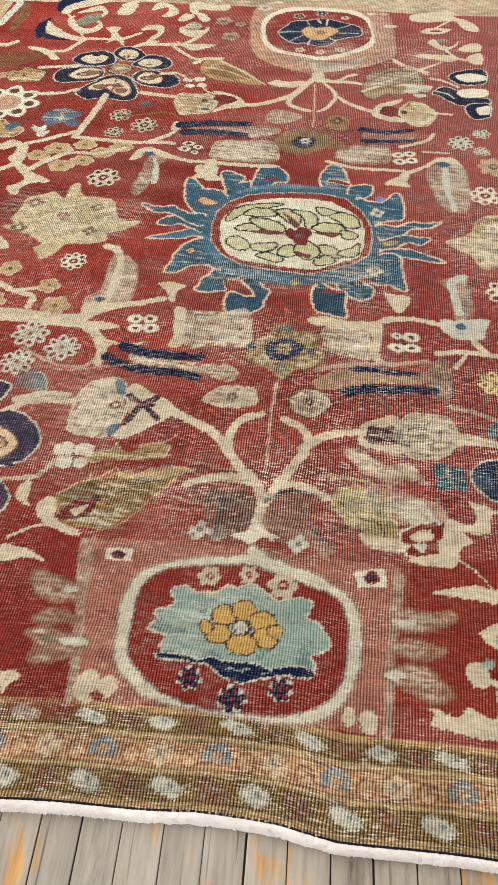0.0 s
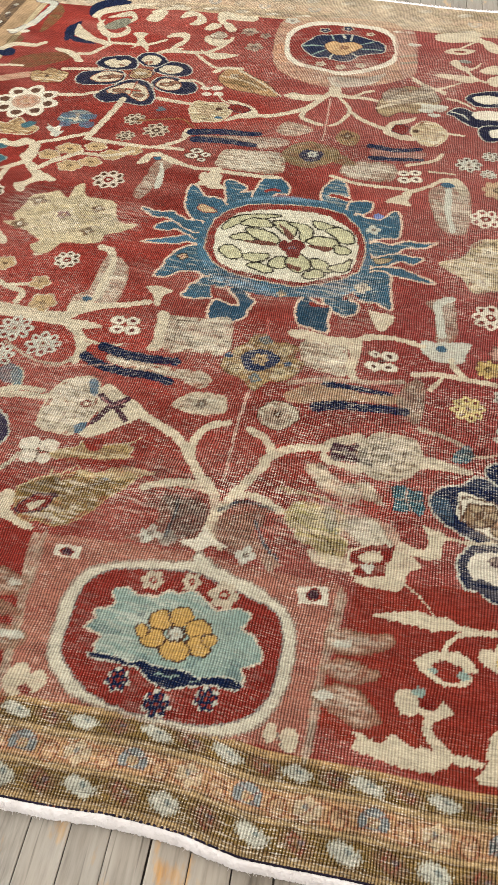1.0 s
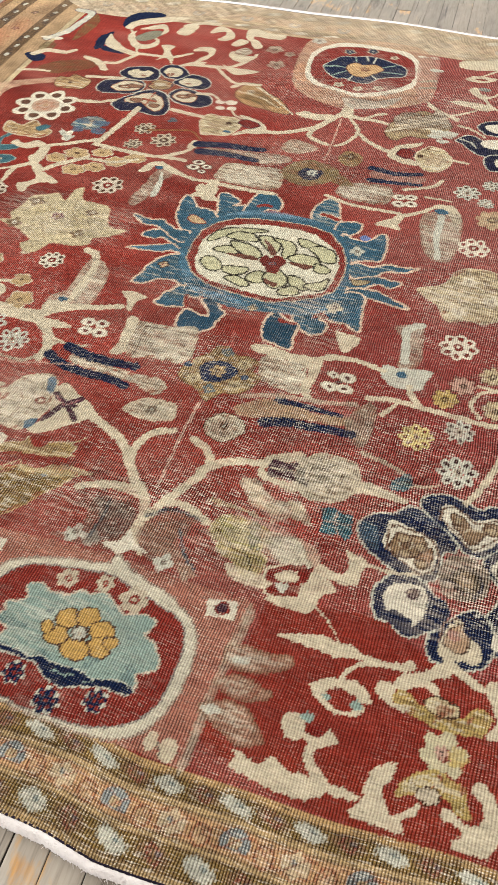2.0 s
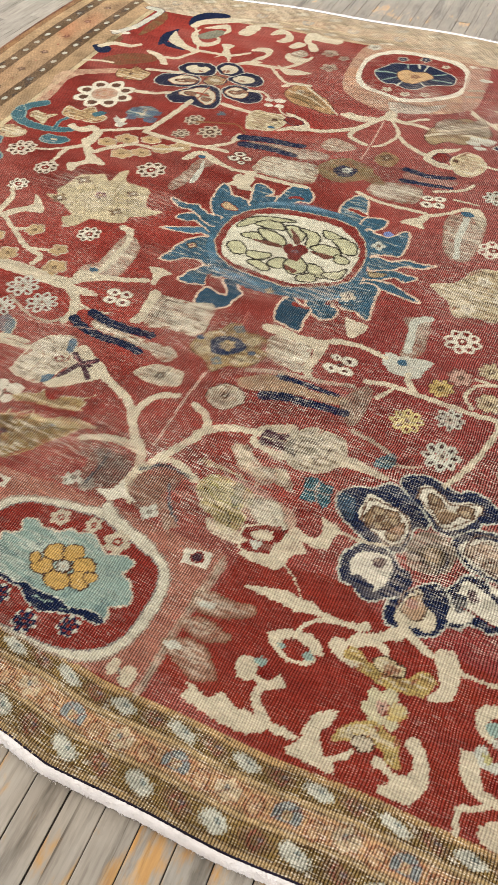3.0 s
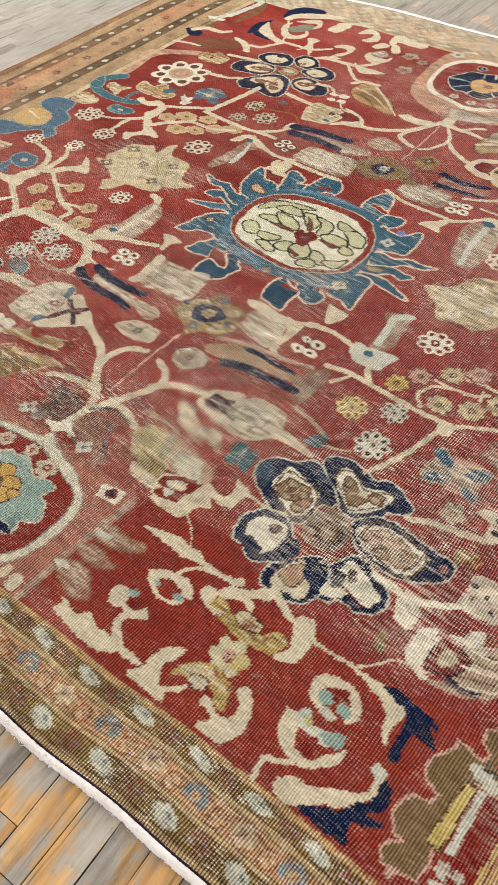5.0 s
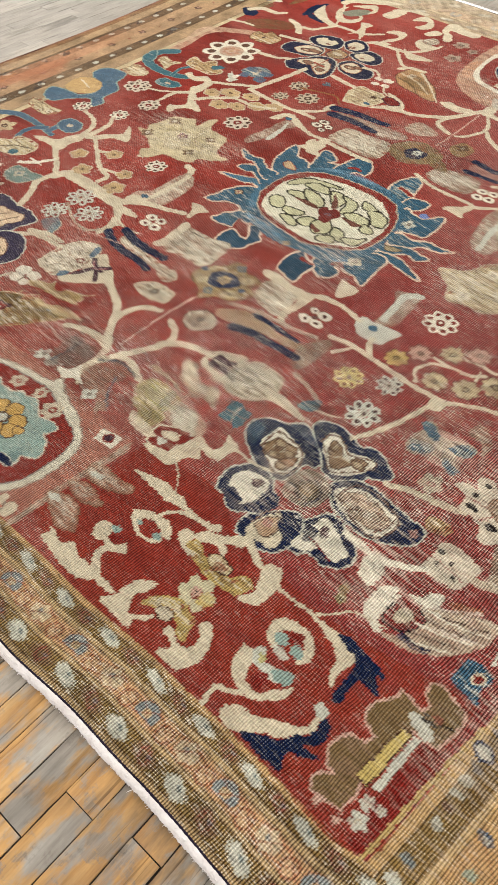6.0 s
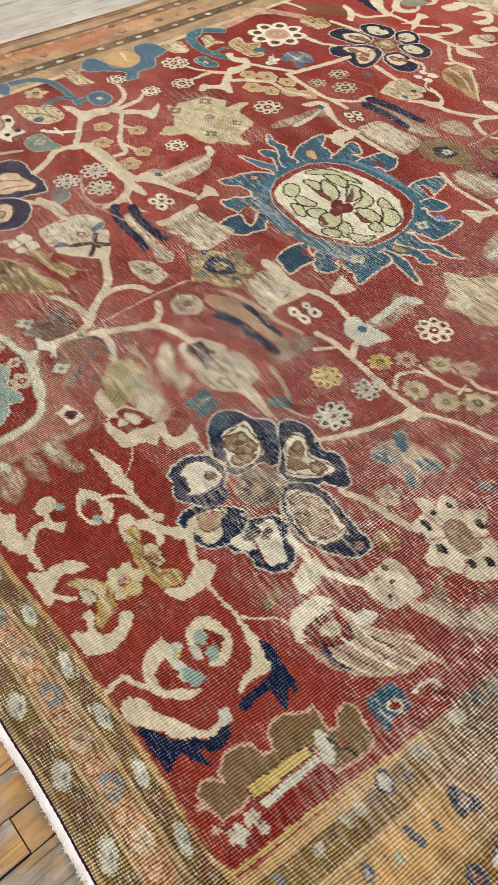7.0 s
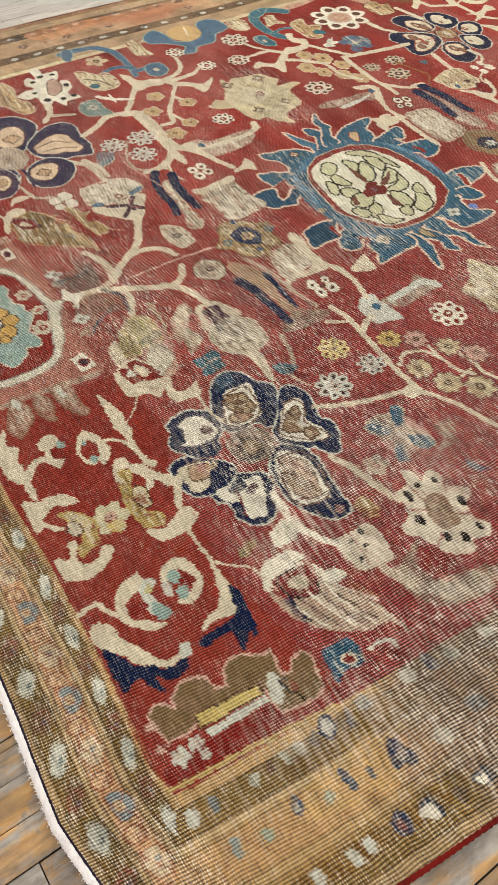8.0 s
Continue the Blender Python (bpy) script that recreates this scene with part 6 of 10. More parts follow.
vine(IVORY, 0.0199, 0.0128, (0.859, -0.941), (0.927, -0.943), (0.974, -0.934), (1.014, -0.907), (1.034, -0.891))
shape(IVORY, (0.937, -0.996), (0.924, -0.955), (0.960, -0.943), (0.979, -0.964), (0.981, -1.003), (0.961, -1.005))
shape(IVORY, (0.991, -0.992), (1.022, -0.967), (1.027, -0.986), (1.010, -0.999))
shape(MOSS, (0.933, -1.057), (0.938, -1.035), (0.957, -1.040), (0.955, -1.061), alpha=0.7)
# worn palmette of the south-east corner
shape(srgb(196, 176, 150), (1.056, -1.072), (1.095, -1.038), (1.082, -0.960), (1.125, -0.938), (1.173, -0.908), (1.218, -0.898), (1.221, -0.948), (1.197, -0.996), (1.170, -1.028), (1.138, -1.056), (1.100, -1.071), alpha=0.85)
shape(IVORY, (0.998, -1.053), (0.994, -1.005), (1.018, -0.995), (1.037, -0.977), (1.034, -1.020), (1.036, -1.049), (1.059, -1.071), (1.042, -1.076))
shape(ROSE, (1.041, -1.042), (1.038, -1.002), (1.077, -0.982), (1.105, -0.987), (1.097, -1.026), (1.067, -1.047), edge=INK, rim=0.003)
shape(CREAM, (1.057, -1.025), (1.064, -1.002), (1.088, -0.996), (1.085, -1.024))
shape(IVORY, (1.046, -0.963), (1.069, -0.950), (1.076, -0.927), (1.100, -0.915), (1.103, -0.948), (1.082, -0.968))
shape(srgb(178, 118, 82), (1.114, -0.925), (1.156, -0.893), (1.179, -0.894), (1.145, -0.927), alpha=0.6)
vine(srgb(70, 44, 40), 0.0032, 0.0032, (1.079, -1.001), (1.138, -0.976), (1.201, -0.956), alpha=0.7)
vine(srgb(70, 44, 40), 0.0035, 0.0041, (1.081, -0.976), (1.151, -0.946), (1.210, -0.920), alpha=0.7)
vine(srgb(70, 44, 40), 0.0031, 0.0022, (1.100, -1.029), (1.145, -1.009), (1.195, -0.988), alpha=0.7)
vine(IVORY, 0.0067, 0.0032, (1.096, -1.005), (1.150, -0.986), (1.204, -0.964))
vine(IVORY, 0.0063, 0.0032, (1.099, -0.966), (1.159, -0.951), (1.216, -0.930))
vine(IVORY, 0.0054, 0.0036, (1.103, -1.046), (1.145, -1.029), (1.180, -1.010))
vine(NAVY, 0.0070, 0.0054, (1.089, -1.043), (1.120, -1.046), (1.150, -1.036), alpha=0.9)
vine(STONE, 0.0196, 0.0126, (1.117, -0.845), (1.153, -0.833), (1.203, -0.816), alpha=0.75)
vine(STONE, 0.0098, 0.0092, (1.175, -0.909), (1.208, -0.896), (1.259, -0.884), alpha=0.6)

# spandrel of cream arabesques
shape(CREAM, (0.399, -1.421), (0.407, -1.400), (0.397, -1.389), (0.423, -1.393), (0.447, -1.398), (0.463, -1.377), (0.492, -1.389), (0.522, -1.386), (0.547, -1.388), (0.576, -1.385), (0.629, -1.390), (0.609, -1.401), (0.570, -1.404), (0.561, -1.417), (0.533, -1.429), (0.486, -1.430), (0.444, -1.426))
shape(CREAM, (0.472, -1.338), (0.461, -1.313), (0.465, -1.296), (0.485, -1.289), (0.498, -1.294), (0.502, -1.311), (0.512, -1.322), (0.539, -1.315), (0.545, -1.299), (0.566, -1.317), (0.550, -1.329), (0.535, -1.336), (0.531, -1.349), (0.548, -1.368), (0.569, -1.387), (0.559, -1.397), (0.534, -1.382), (0.516, -1.361), (0.516, -1.335), (0.505, -1.332), (0.494, -1.340))
oval(SKY, 0.501, -1.291, 0.0123, 0.0101)
shape(DEEP, (0.510, -1.320), (0.512, -1.305), (0.530, -1.297), (0.537, -1.310), (0.528, -1.321))
shape(CREAM, (0.488, -1.234), (0.512, -1.211), (0.537, -1.204), (0.561, -1.198), (0.583, -1.205), (0.605, -1.229), (0.582, -1.231), (0.559, -1.222), (0.538, -1.220), (0.522, -1.232), (0.526, -1.250), (0.554, -1.261), (0.573, -1.253), (0.576, -1.238), (0.596, -1.237), (0.584, -1.260), (0.552, -1.268), (0.518, -1.259))
oval(SKY, 0.524, -1.244, 0.0078, 0.0057)
oval(SKY, 0.578, -1.240, 0.0123, 0.0089)
vine(CREAM, 0.0089, 0.0080, (0.537, -1.207), (0.549, -1.177), (0.575, -1.158), (0.613, -1.148), (0.646, -1.146))
shape(CREAM, (0.401, -1.160), (0.428, -1.146), (0.470, -1.134), (0.511, -1.131), (0.545, -1.132), (0.570, -1.141), (0.599, -1.140), (0.632, -1.136), (0.653, -1.122), (0.665, -1.135), (0.640, -1.150), (0.597, -1.154), (0.549, -1.156), (0.515, -1.163), (0.482, -1.163), (0.461, -1.162))
shape(CREAM, (0.633, -1.181), (0.647, -1.151), (0.682, -1.132), (0.709, -1.107), (0.737, -1.103), (0.727, -1.129), (0.705, -1.142), (0.684, -1.163), (0.657, -1.182))
vine(CREAM, 0.0054, 0.0035, (0.421, -1.066), (0.469, -1.088), (0.515, -1.129))
shape(OCHRE, (0.639, -1.207), (0.648, -1.181), (0.684, -1.197), (0.721, -1.204), (0.760, -1.199), (0.781, -1.173), (0.812, -1.179), (0.804, -1.213), (0.775, -1.227), (0.734, -1.233), (0.696, -1.227), (0.665, -1.219))
shape(CREAM, (0.604, -1.204), (0.609, -1.182), (0.635, -1.176), (0.638, -1.196), (0.643, -1.213), (0.672, -1.212), (0.663, -1.223), (0.629, -1.218))
shape(CREAM, (0.663, -1.165), (0.696, -1.149), (0.715, -1.162), (0.714, -1.187), (0.701, -1.169))
shape(STRAW, (0.695, -1.197), (0.708, -1.175), (0.750, -1.182), (0.754, -1.201), (0.721, -1.208), edge=BROWN, rim=0.002)
shape(srgb(150, 90, 64), (0.716, -1.200), (0.724, -1.185), (0.746, -1.188), (0.742, -1.202), alpha=0.6)
blossom(0.742, -1.272, 0.0425, 6, srgb(208, 198, 162), DEEP, deep=0.3, tilt=20, core=0.3)
blossom(0.766, -1.269, 0.0201, 6, srgb(206, 180, 110), None, deep=0.4, alpha=0.7)
blossom(0.739, -1.271, 0.0134, 5, PINK, INK, deep=0.3)
shape(CREAM, (0.806, -1.218), (0.820, -1.190), (0.807, -1.156), (0.790, -1.134), (0.796, -1.116), (0.824, -1.106), (0.845, -1.134), (0.853, -1.165), (0.849, -1.199), (0.831, -1.215))
vine(CREAM, 0.0175, 0.0152, (0.719, -1.097), (0.752, -1.118), (0.788, -1.135))
shape(CREAM, (0.614, -1.420), (0.629, -1.393), (0.627, -1.364), (0.636, -1.337), (0.669, -1.315), (0.669, -1.338), (0.656, -1.363), (0.669, -1.385), (0.680, -1.399), (0.701, -1.380), (0.720, -1.363), (0.721, -1.380), (0.700, -1.399), (0.704, -1.414), (0.696, -1.423), (0.655, -1.423))
shape(OCHRE, (0.677, -1.366), (0.687, -1.337), (0.712, -1.313), (0.739, -1.302), (0.767, -1.309), (0.786, -1.315), (0.792, -1.337), (0.807, -1.360), (0.779, -1.361), (0.762, -1.343), (0.732, -1.342), (0.704, -1.356))
oval(STONE, 0.731, -1.347, 0.0190, 0.0134, edge=BROWN, rim=0.002)
shape(CREAM, (0.782, -1.410), (0.794, -1.390), (0.786, -1.379), (0.757, -1.374), (0.759, -1.355), (0.788, -1.367), (0.815, -1.366), (0.823, -1.345), (0.811, -1.323), (0.798, -1.317), (0.806, -1.297), (0.831, -1.308), (0.850, -1.332), (0.856, -1.361), (0.848, -1.396), (0.826, -1.413))
shape(PALE, (0.914, -1.290), (0.910, -1.262), (0.929, -1.255), (0.942, -1.274), (0.964, -1.272), (0.979, -1.263), (0.991, -1.287), (0.975, -1.297), (0.947, -1.294))
shape(CREAM, (0.899, -1.318), (0.891, -1.290), (0.891, -1.279), (0.909, -1.277), (0.928, -1.299), (0.940, -1.326), (0.963, -1.331), (0.984, -1.323), (1.000, -1.296), (1.018, -1.275), (1.021, -1.292), (1.003, -1.325), (0.976, -1.344), (0.949, -1.350), (0.921, -1.341))
shape(DEEP, (0.948, -1.322), (0.948, -1.306), (0.964, -1.294), (0.978, -1.301), (0.972, -1.320), (0.958, -1.327))
shape(SKY, (0.964, -1.282), (0.978, -1.264), (1.002, -1.255), (1.007, -1.280), (0.987, -1.290))
shape(srgb(196, 186, 128), (0.924, -1.270), (0.936, -1.266), (0.945, -1.279), (0.933, -1.283))
shape(CREAM, (0.909, -1.237), (0.897, -1.211), (0.902, -1.185), (0.932, -1.174), (0.955, -1.171), (0.985, -1.181), (1.002, -1.206), (1.000, -1.227), (0.984, -1.236), (0.984, -1.215), (0.972, -1.197), (0.945, -1.194), (0.926, -1.199), (0.921, -1.214), (0.939, -1.237), (0.931, -1.246))
shape(DEEP, (0.941, -1.209), (0.943, -1.191), (0.962, -1.187), (0.970, -1.203), (0.958, -1.212))
oval(SKY, 0.934, -1.220, 0.0156, 0.0127)
oval(SKY, 0.972, -1.217, 0.0156, 0.0113)
shape(PALE, (0.933, -1.242), (0.945, -1.232), (0.967, -1.234), (0.968, -1.249), (0.951, -1.251), alpha=0.8)
vine(CREAM, 0.0112, 0.0100, (0.917, -1.414), (0.913, -1.391), (0.916, -1.374), (0.936, -1.364), (0.957, -1.351))
shape(CREAM, (0.956, -1.406), (0.954, -1.383), (0.974, -1.366), (0.996, -1.364), (1.023, -1.348), (1.050, -1.331), (1.077, -1.315), (1.083, -1.287), (1.086, -1.267), (1.095, -1.290), (1.097, -1.311), (1.083, -1.334), (1.064, -1.356), (1.037, -1.373), (1.011, -1.397), (0.989, -1.413))
shape(NAVY, (1.005, -1.403), (1.032, -1.381), (1.066, -1.358), (1.087, -1.329), (1.105, -1.337), (1.137, -1.338), (1.110, -1.357), (1.090, -1.370), (1.104, -1.399), (1.084, -1.405), (1.045, -1.406))
shape(NAVY, (1.095, -1.334), (1.099, -1.301), (1.097, -1.278), (1.115, -1.279), (1.124, -1.308), (1.112, -1.327))
shape(PALE, (1.068, -1.273), (1.074, -1.255), (1.096, -1.263), (1.096, -1.282))
vine(CREAM, 0.0080, 0.0100, (0.840, -1.143), (0.894, -1.142), (0.938, -1.137), (0.974, -1.144))
shape(CREAM, (0.953, -1.137), (0.980, -1.134), (1.013, -1.130), (1.056, -1.141), (1.064, -1.160), (1.056, -1.187), (1.066, -1.216), (1.064, -1.226), (1.044, -1.206), (1.035, -1.174), (1.011, -1.159), (0.988, -1.154))
vine(CREAM, 0.0064, 0.0041, (0.948, -1.131), (0.970, -1.106), (0.986, -1.082), (1.024, -1.064), (1.063, -1.057))
shape(NAVY, (1.003, -1.132), (1.026, -1.122), (1.069, -1.125), (1.106, -1.131), (1.130, -1.142), (1.110, -1.148), (1.137, -1.176), (1.112, -1.178), (1.092, -1.178), (1.090, -1.204), (1.099, -1.234), (1.079, -1.239), (1.074, -1.205), (1.069, -1.178), (1.064, -1.151), (1.033, -1.144))
blossom(0.956, -1.070, 0.0134, 5, MOSS, INK, deep=0.3, alpha=0.8)

# crenellated corner band
shape(srgb(124, 100, 66), (1.159, -1.382), (1.149, -1.363), (1.155, -1.347), (1.173, -1.334), (1.152, -1.330), (1.136, -1.307), (1.138, -1.279), (1.153, -1.261), (1.176, -1.259), (1.181, -1.236), (1.151, -1.224), (1.140, -1.206), (1.144, -1.182), (1.156, -1.165), (1.164, -1.147), (1.161, -1.134), (1.199, -1.140), (1.214, -1.136), (1.217, -1.119), (1.198, -1.110), (1.193, -1.084), (1.212, -1.074), (1.244, -1.083), (1.267, -1.086), (1.278, -1.108), (1.271, -1.175), (1.224, -1.181), (1.208, -1.310), (1.220, -1.338), (1.215, -1.369), (1.189, -1.377), edge=PINK, rim=0.0045, sharp=True, fresh=0.5)
shape(DEEP, (1.245, -1.303), (1.247, -1.183), (1.277, -1.176), (1.296, -1.190), (1.286, -1.403), (1.253, -1.404), (1.255, -1.356), sharp=True)
shape(srgb(206, 182, 110), (1.199, -1.308), (1.207, -1.189), (1.225, -1.186), (1.224, -1.312), edge=BROWN, rim=0.002, sharp=True)
shape(PALE, (1.230, -1.307), (1.229, -1.187), (1.243, -1.182), (1.244, -1.304), sharp=True)
blossom(1.249, -1.364, 0.0190, 5, PALE, STONE, deep=0.35, alpha=0.9)
blossom(1.242, -1.330, 0.0150, 5, PALE, STONE, deep=0.35, alpha=0.9)
blossom(1.265, -1.324, 0.0106, 5, PALE, STONE, deep=0.35, alpha=0.9)
shape(PINK, (1.169, -1.396), (1.174, -1.379), (1.188, -1.381), (1.184, -1.397), sharp=True)
shape(PINK, (1.211, -1.394), (1.214, -1.379), (1.229, -1.379), (1.225, -1.395), sharp=True)
shape(PALE, (1.199, -1.162), (1.207, -1.147), (1.240, -1.153), (1.256, -1.170), (1.239, -1.180))
vine(INK, 0.0051, 0.0030, (1.217, -1.150), (1.248, -1.142), (1.247, -1.121), alpha=0.85)
vine(INK, 0.0041, 0.0029, (1.217, -1.137), (1.252, -1.133), (1.275, -1.127), alpha=0.85)
shape(srgb(160, 100, 80), (1.232, -1.136), (1.237, -1.123), (1.251, -1.129), (1.245, -1.139), alpha=0.8)
shape(BLUE, (1.212, -1.052), (1.209, -1.024), (1.215, -0.989), (1.249, -0.987), (1.271, -0.995), (1.265, -1.031), (1.275, -1.057), (1.242, -1.059), edge=srgb(150, 80, 76), rim=0.003)
shape(DEEP, (1.243, -1.027), (1.239, -1.012), (1.254, -1.004), (1.258, -1.017), edge=CREAM, rim=0.004)
vine(PALE, 0.0071, 0.0070, (1.252, -0.971), (1.249, -0.946), (1.256, -0.924), (1.274, -0.924))

# pale palmette west of the medallion
shape(srgb(206, 190, 152), (-0.899, -0.057), (-0.890, -0.007), (-0.884, 0.056), (-0.845, 0.079), (-0.814, 0.099), (-0.767, 0.070), (-0.769, 0.134), (-0.747, 0.156), (-0.715, 0.092), (-0.659, 0.086), (-0.608, 0.077), (-0.582, 0.016), (-0.552, -0.025), (-0.497, -0.024), (-0.533, -0.070), (-0.577, -0.095), (-0.575, -0.132), (-0.632, -0.153), (-0.682, -0.159), (-0.699, -0.189), (-0.714, -0.221), (-0.747, -0.225), (-0.779, -0.196), (-0.759, -0.166), (-0.793, -0.145), (-0.838, -0.122), (-0.877, -0.113), (-0.913, -0.100), (-0.880, -0.081), edge=srgb(186, 150, 120), rim=0.002)
shape(srgb(170, 152, 104), (-0.843, -0.008), (-0.779, 0.022), (-0.687, 0.024), (-0.605, -0.002), (-0.628, -0.050), (-0.712, -0.069), (-0.787, -0.061), alpha=0.3)
shape(CREAM, (-0.812, -0.043), (-0.754, 0.003), (-0.690, -0.025), (-0.688, -0.086), (-0.752, -0.109), alpha=0.4)
blossom(-0.854, 0.034, 0.0300, 4, srgb(120, 90, 64), IVORY, deep=0.45, alpha=0.8)
blossom(-0.647, 0.032, 0.0225, 4, srgb(120, 90, 64), IVORY, deep=0.45, alpha=0.8)
blossom(-0.859, -0.099, 0.0300, 4, srgb(120, 90, 64), IVORY, deep=0.45, alpha=0.8)
blossom(-0.636, -0.091, 0.0237, 4, srgb(120, 90, 64), IVORY, deep=0.45, alpha=0.8)
blossom(-0.743, -0.023, 0.0221, 5, srgb(140, 96, 96), TAN, deep=0.4, alpha=0.8)
vine(srgb(140, 112, 80), 0.0030, 0.0038, (-0.837, 0.055), (-0.782, 0.006), (-0.772, -0.053), alpha=0.6)
vine(srgb(140, 112, 80), 0.0037, 0.0034, (-0.731, 0.106), (-0.716, 0.029), (-0.671, -0.026), alpha=0.6)
vine(srgb(140, 112, 80), 0.0046, 0.0042, (-0.612, 0.021), (-0.636, -0.021), (-0.598, -0.060), alpha=0.6)
vine(srgb(140, 112, 80), 0.0058, 0.0034, (-0.806, -0.110), (-0.771, -0.082), (-0.721, -0.147), alpha=0.6)
vine(CREAM, 0.0282, 0.0146, (-0.560, -0.157), (-0.526, -0.169), (-0.499, -0.227), (-0.485, -0.315), (-0.481, -0.376))

# orange stretch of the west border
shape(srgb(206, 138, 92), (-1.652, -0.622), (-1.680, -0.415), (-1.675, -0.263), (-1.651, -0.168), (-1.603, -0.345), (-1.562, -0.559), alpha=0.5)

# west rosette
shape(ROSETTE_W, (-1.013, -1.059), (-1.049, -0.984), (-1.005, -0.945), (-0.878, -0.974), (-0.851, -1.026), (-0.891, -1.076), edge=PALE, rim=0.004, zone=9)
shape(ROSETTE_W, (-0.776, -1.130), (-0.772, -1.071), (-0.695, -1.046), (-0.616, -1.090), (-0.628, -1.145), (-0.715, -1.159), edge=PALE, rim=0.004, zone=9)
shape(ROSETTE_W, (-1.001, -0.954), (-1.011, -0.897), (-0.970, -0.856), (-0.911, -0.839), (-0.861, -0.862), (-0.819, -0.897), (-0.769, -0.929), (-0.790, -0.968), (-0.826, -1.003), edge=PALE, rim=0.004, zone=9)
shape(ROSETTE_W, (-0.799, -0.908), (-0.847, -0.869), (-0.881, -0.826), (-0.892, -0.780), (-0.881, -0.742), (-0.838, -0.721), (-0.776, -0.729), (-0.741, -0.723), (-0.694, -0.722), (-0.642, -0.735), (-0.646, -0.764), (-0.653, -0.801), (-0.659, -0.848), (-0.688, -0.887), (-0.726, -0.912), (-0.762, -0.917), edge=PALE, rim=0.004, zone=9)
shape(ROSETTE_W, (-0.649, -0.961), (-0.683, -0.908), (-0.674, -0.853), (-0.624, -0.821), (-0.574, -0.825), (-0.523, -0.866), (-0.509, -0.915), (-0.535, -0.962), (-0.586, -0.980), edge=PALE, rim=0.004, zone=9)
shape(ROSETTE_W, (-0.702, -1.051), (-0.696, -1.019), (-0.651, -0.995), (-0.597, -1.008), (-0.565, -1.045), (-0.575, -1.089), edge=PALE, rim=0.004, zone=9)
shape(srgb(220, 192, 158), (-0.963, -1.050), (-0.996, -0.996), (-0.964, -0.970), (-0.895, -0.989), (-0.880, -1.025), edge=srgb(120, 84, 70), rim=0.003)
shape(srgb(220, 192, 158), (-0.930, -0.965), (-0.944, -0.916), (-0.914, -0.894), (-0.863, -0.898), (-0.809, -0.926), (-0.804, -0.964), (-0.838, -0.995), edge=srgb(120, 84, 70), rim=0.003)
shape(srgb(220, 192, 158), (-0.771, -0.894), (-0.810, -0.841), (-0.821, -0.797), (-0.797, -0.769), (-0.749, -0.761), (-0.703, -0.747), (-0.677, -0.769), (-0.694, -0.815), (-0.703, -0.861), (-0.728, -0.892), edge=srgb(120, 84, 70), rim=0.003)
shape(srgb(220, 192, 158), (-0.641, -0.954), (-0.659, -0.907), (-0.642, -0.869), (-0.595, -0.877), (-0.560, -0.911), (-0.569, -0.950), (-0.600, -0.963), edge=srgb(120, 84, 70), rim=0.003)
shape(srgb(220, 192, 158), (-0.669, -1.055), (-0.649, -1.026), (-0.608, -1.028), (-0.589, -1.055), (-0.601, -1.077), edge=srgb(120, 84, 70), rim=0.003)
vine(BROWN, 0.0065, 0.0074, (-0.763, -0.887), (-0.779, -0.823), (-0.749, -0.783), alpha=0.7)
vine(BROWN, 0.0070, 0.0076, (-0.729, -0.872), (-0.727, -0.822), (-0.707, -0.769), alpha=0.7)
blossom(-0.862, -0.944, 0.0268, 4, srgb(206, 172, 132), None, edge=BROWN, deep=0.4)
blossom(-0.607, -0.921, 0.0216, 4, srgb(206, 172, 132), None, edge=BROWN, deep=0.4)
blossom(-0.628, -1.050, 0.0126, 4, srgb(206, 172, 132), None, edge=BROWN, deep=0.4)
shape(srgb(190, 170, 148), (-0.805, -1.041), (-0.815, -0.999), (-0.808, -0.962), (-0.761, -0.937), (-0.716, -0.937), (-0.666, -0.971), (-0.674, -1.008), (-0.715, -1.040), edge=GREY, rim=0.003)
blossom(-0.743, -0.996, 0.0253, 6, srgb(170, 140, 120), PLUM, deep=0.4, alpha=0.5)
vine(ROSETTE_W, 0.0094, 0.0078, (-0.657, -0.976), (-0.585, -0.972), (-0.543, -0.978))
# flowers and stems of the west field
shape(IVORY, (-1.333, -0.714), (-1.333, -0.682), (-1.281, -0.678), (-1.277, -0.641), (-1.273, -0.622), (-1.186, -0.651), (-1.196, -0.631), (-1.170, -0.612), (-1.119, -0.623), (-1.083, -0.652), (-1.039, -0.617), (-1.025, -0.675), (-0.995, -0.691), (-1.050, -0.720), (-1.014, -0.745), (-1.053, -0.762), (-1.104, -0.765), (-1.106, -0.797), (-1.142, -0.827), (-1.170, -0.785), (-1.177, -0.750), (-1.224, -0.771), (-1.270, -0.748), (-1.249, -0.719))
shape(srgb(196, 160, 140), (-1.205, -0.686), (-1.206, -0.650), (-1.137, -0.656), (-1.096, -0.685), (-1.112, -0.714), edge=BROWN, rim=0.003)
oval(INK, -1.258, -0.696, 0.0134, 0.0134)
oval(INK, -1.255, -0.650, 0.0108, 0.0108)
oval(INK, -1.228, -0.738, 0.0108, 0.0108)
oval(INK, -1.150, -0.633, 0.0157, 0.0112)
oval(INK, -1.141, -0.761, 0.0095, 0.0095)
oval(INK, -1.069, -0.737, 0.0134, 0.0134)
oval(INK, -1.054, -0.682, 0.0108, 0.0108)
oval(INK, -1.060, -0.637, 0.0134, 0.0112)
vine(CREAM, 0.0267, 0.0199, (-1.031, -0.749), (-0.972, -0.764), (-0.919, -0.803))
vine(STONE, 0.0212, 0.0158, (-0.946, -0.759), (-0.922, -0.690))
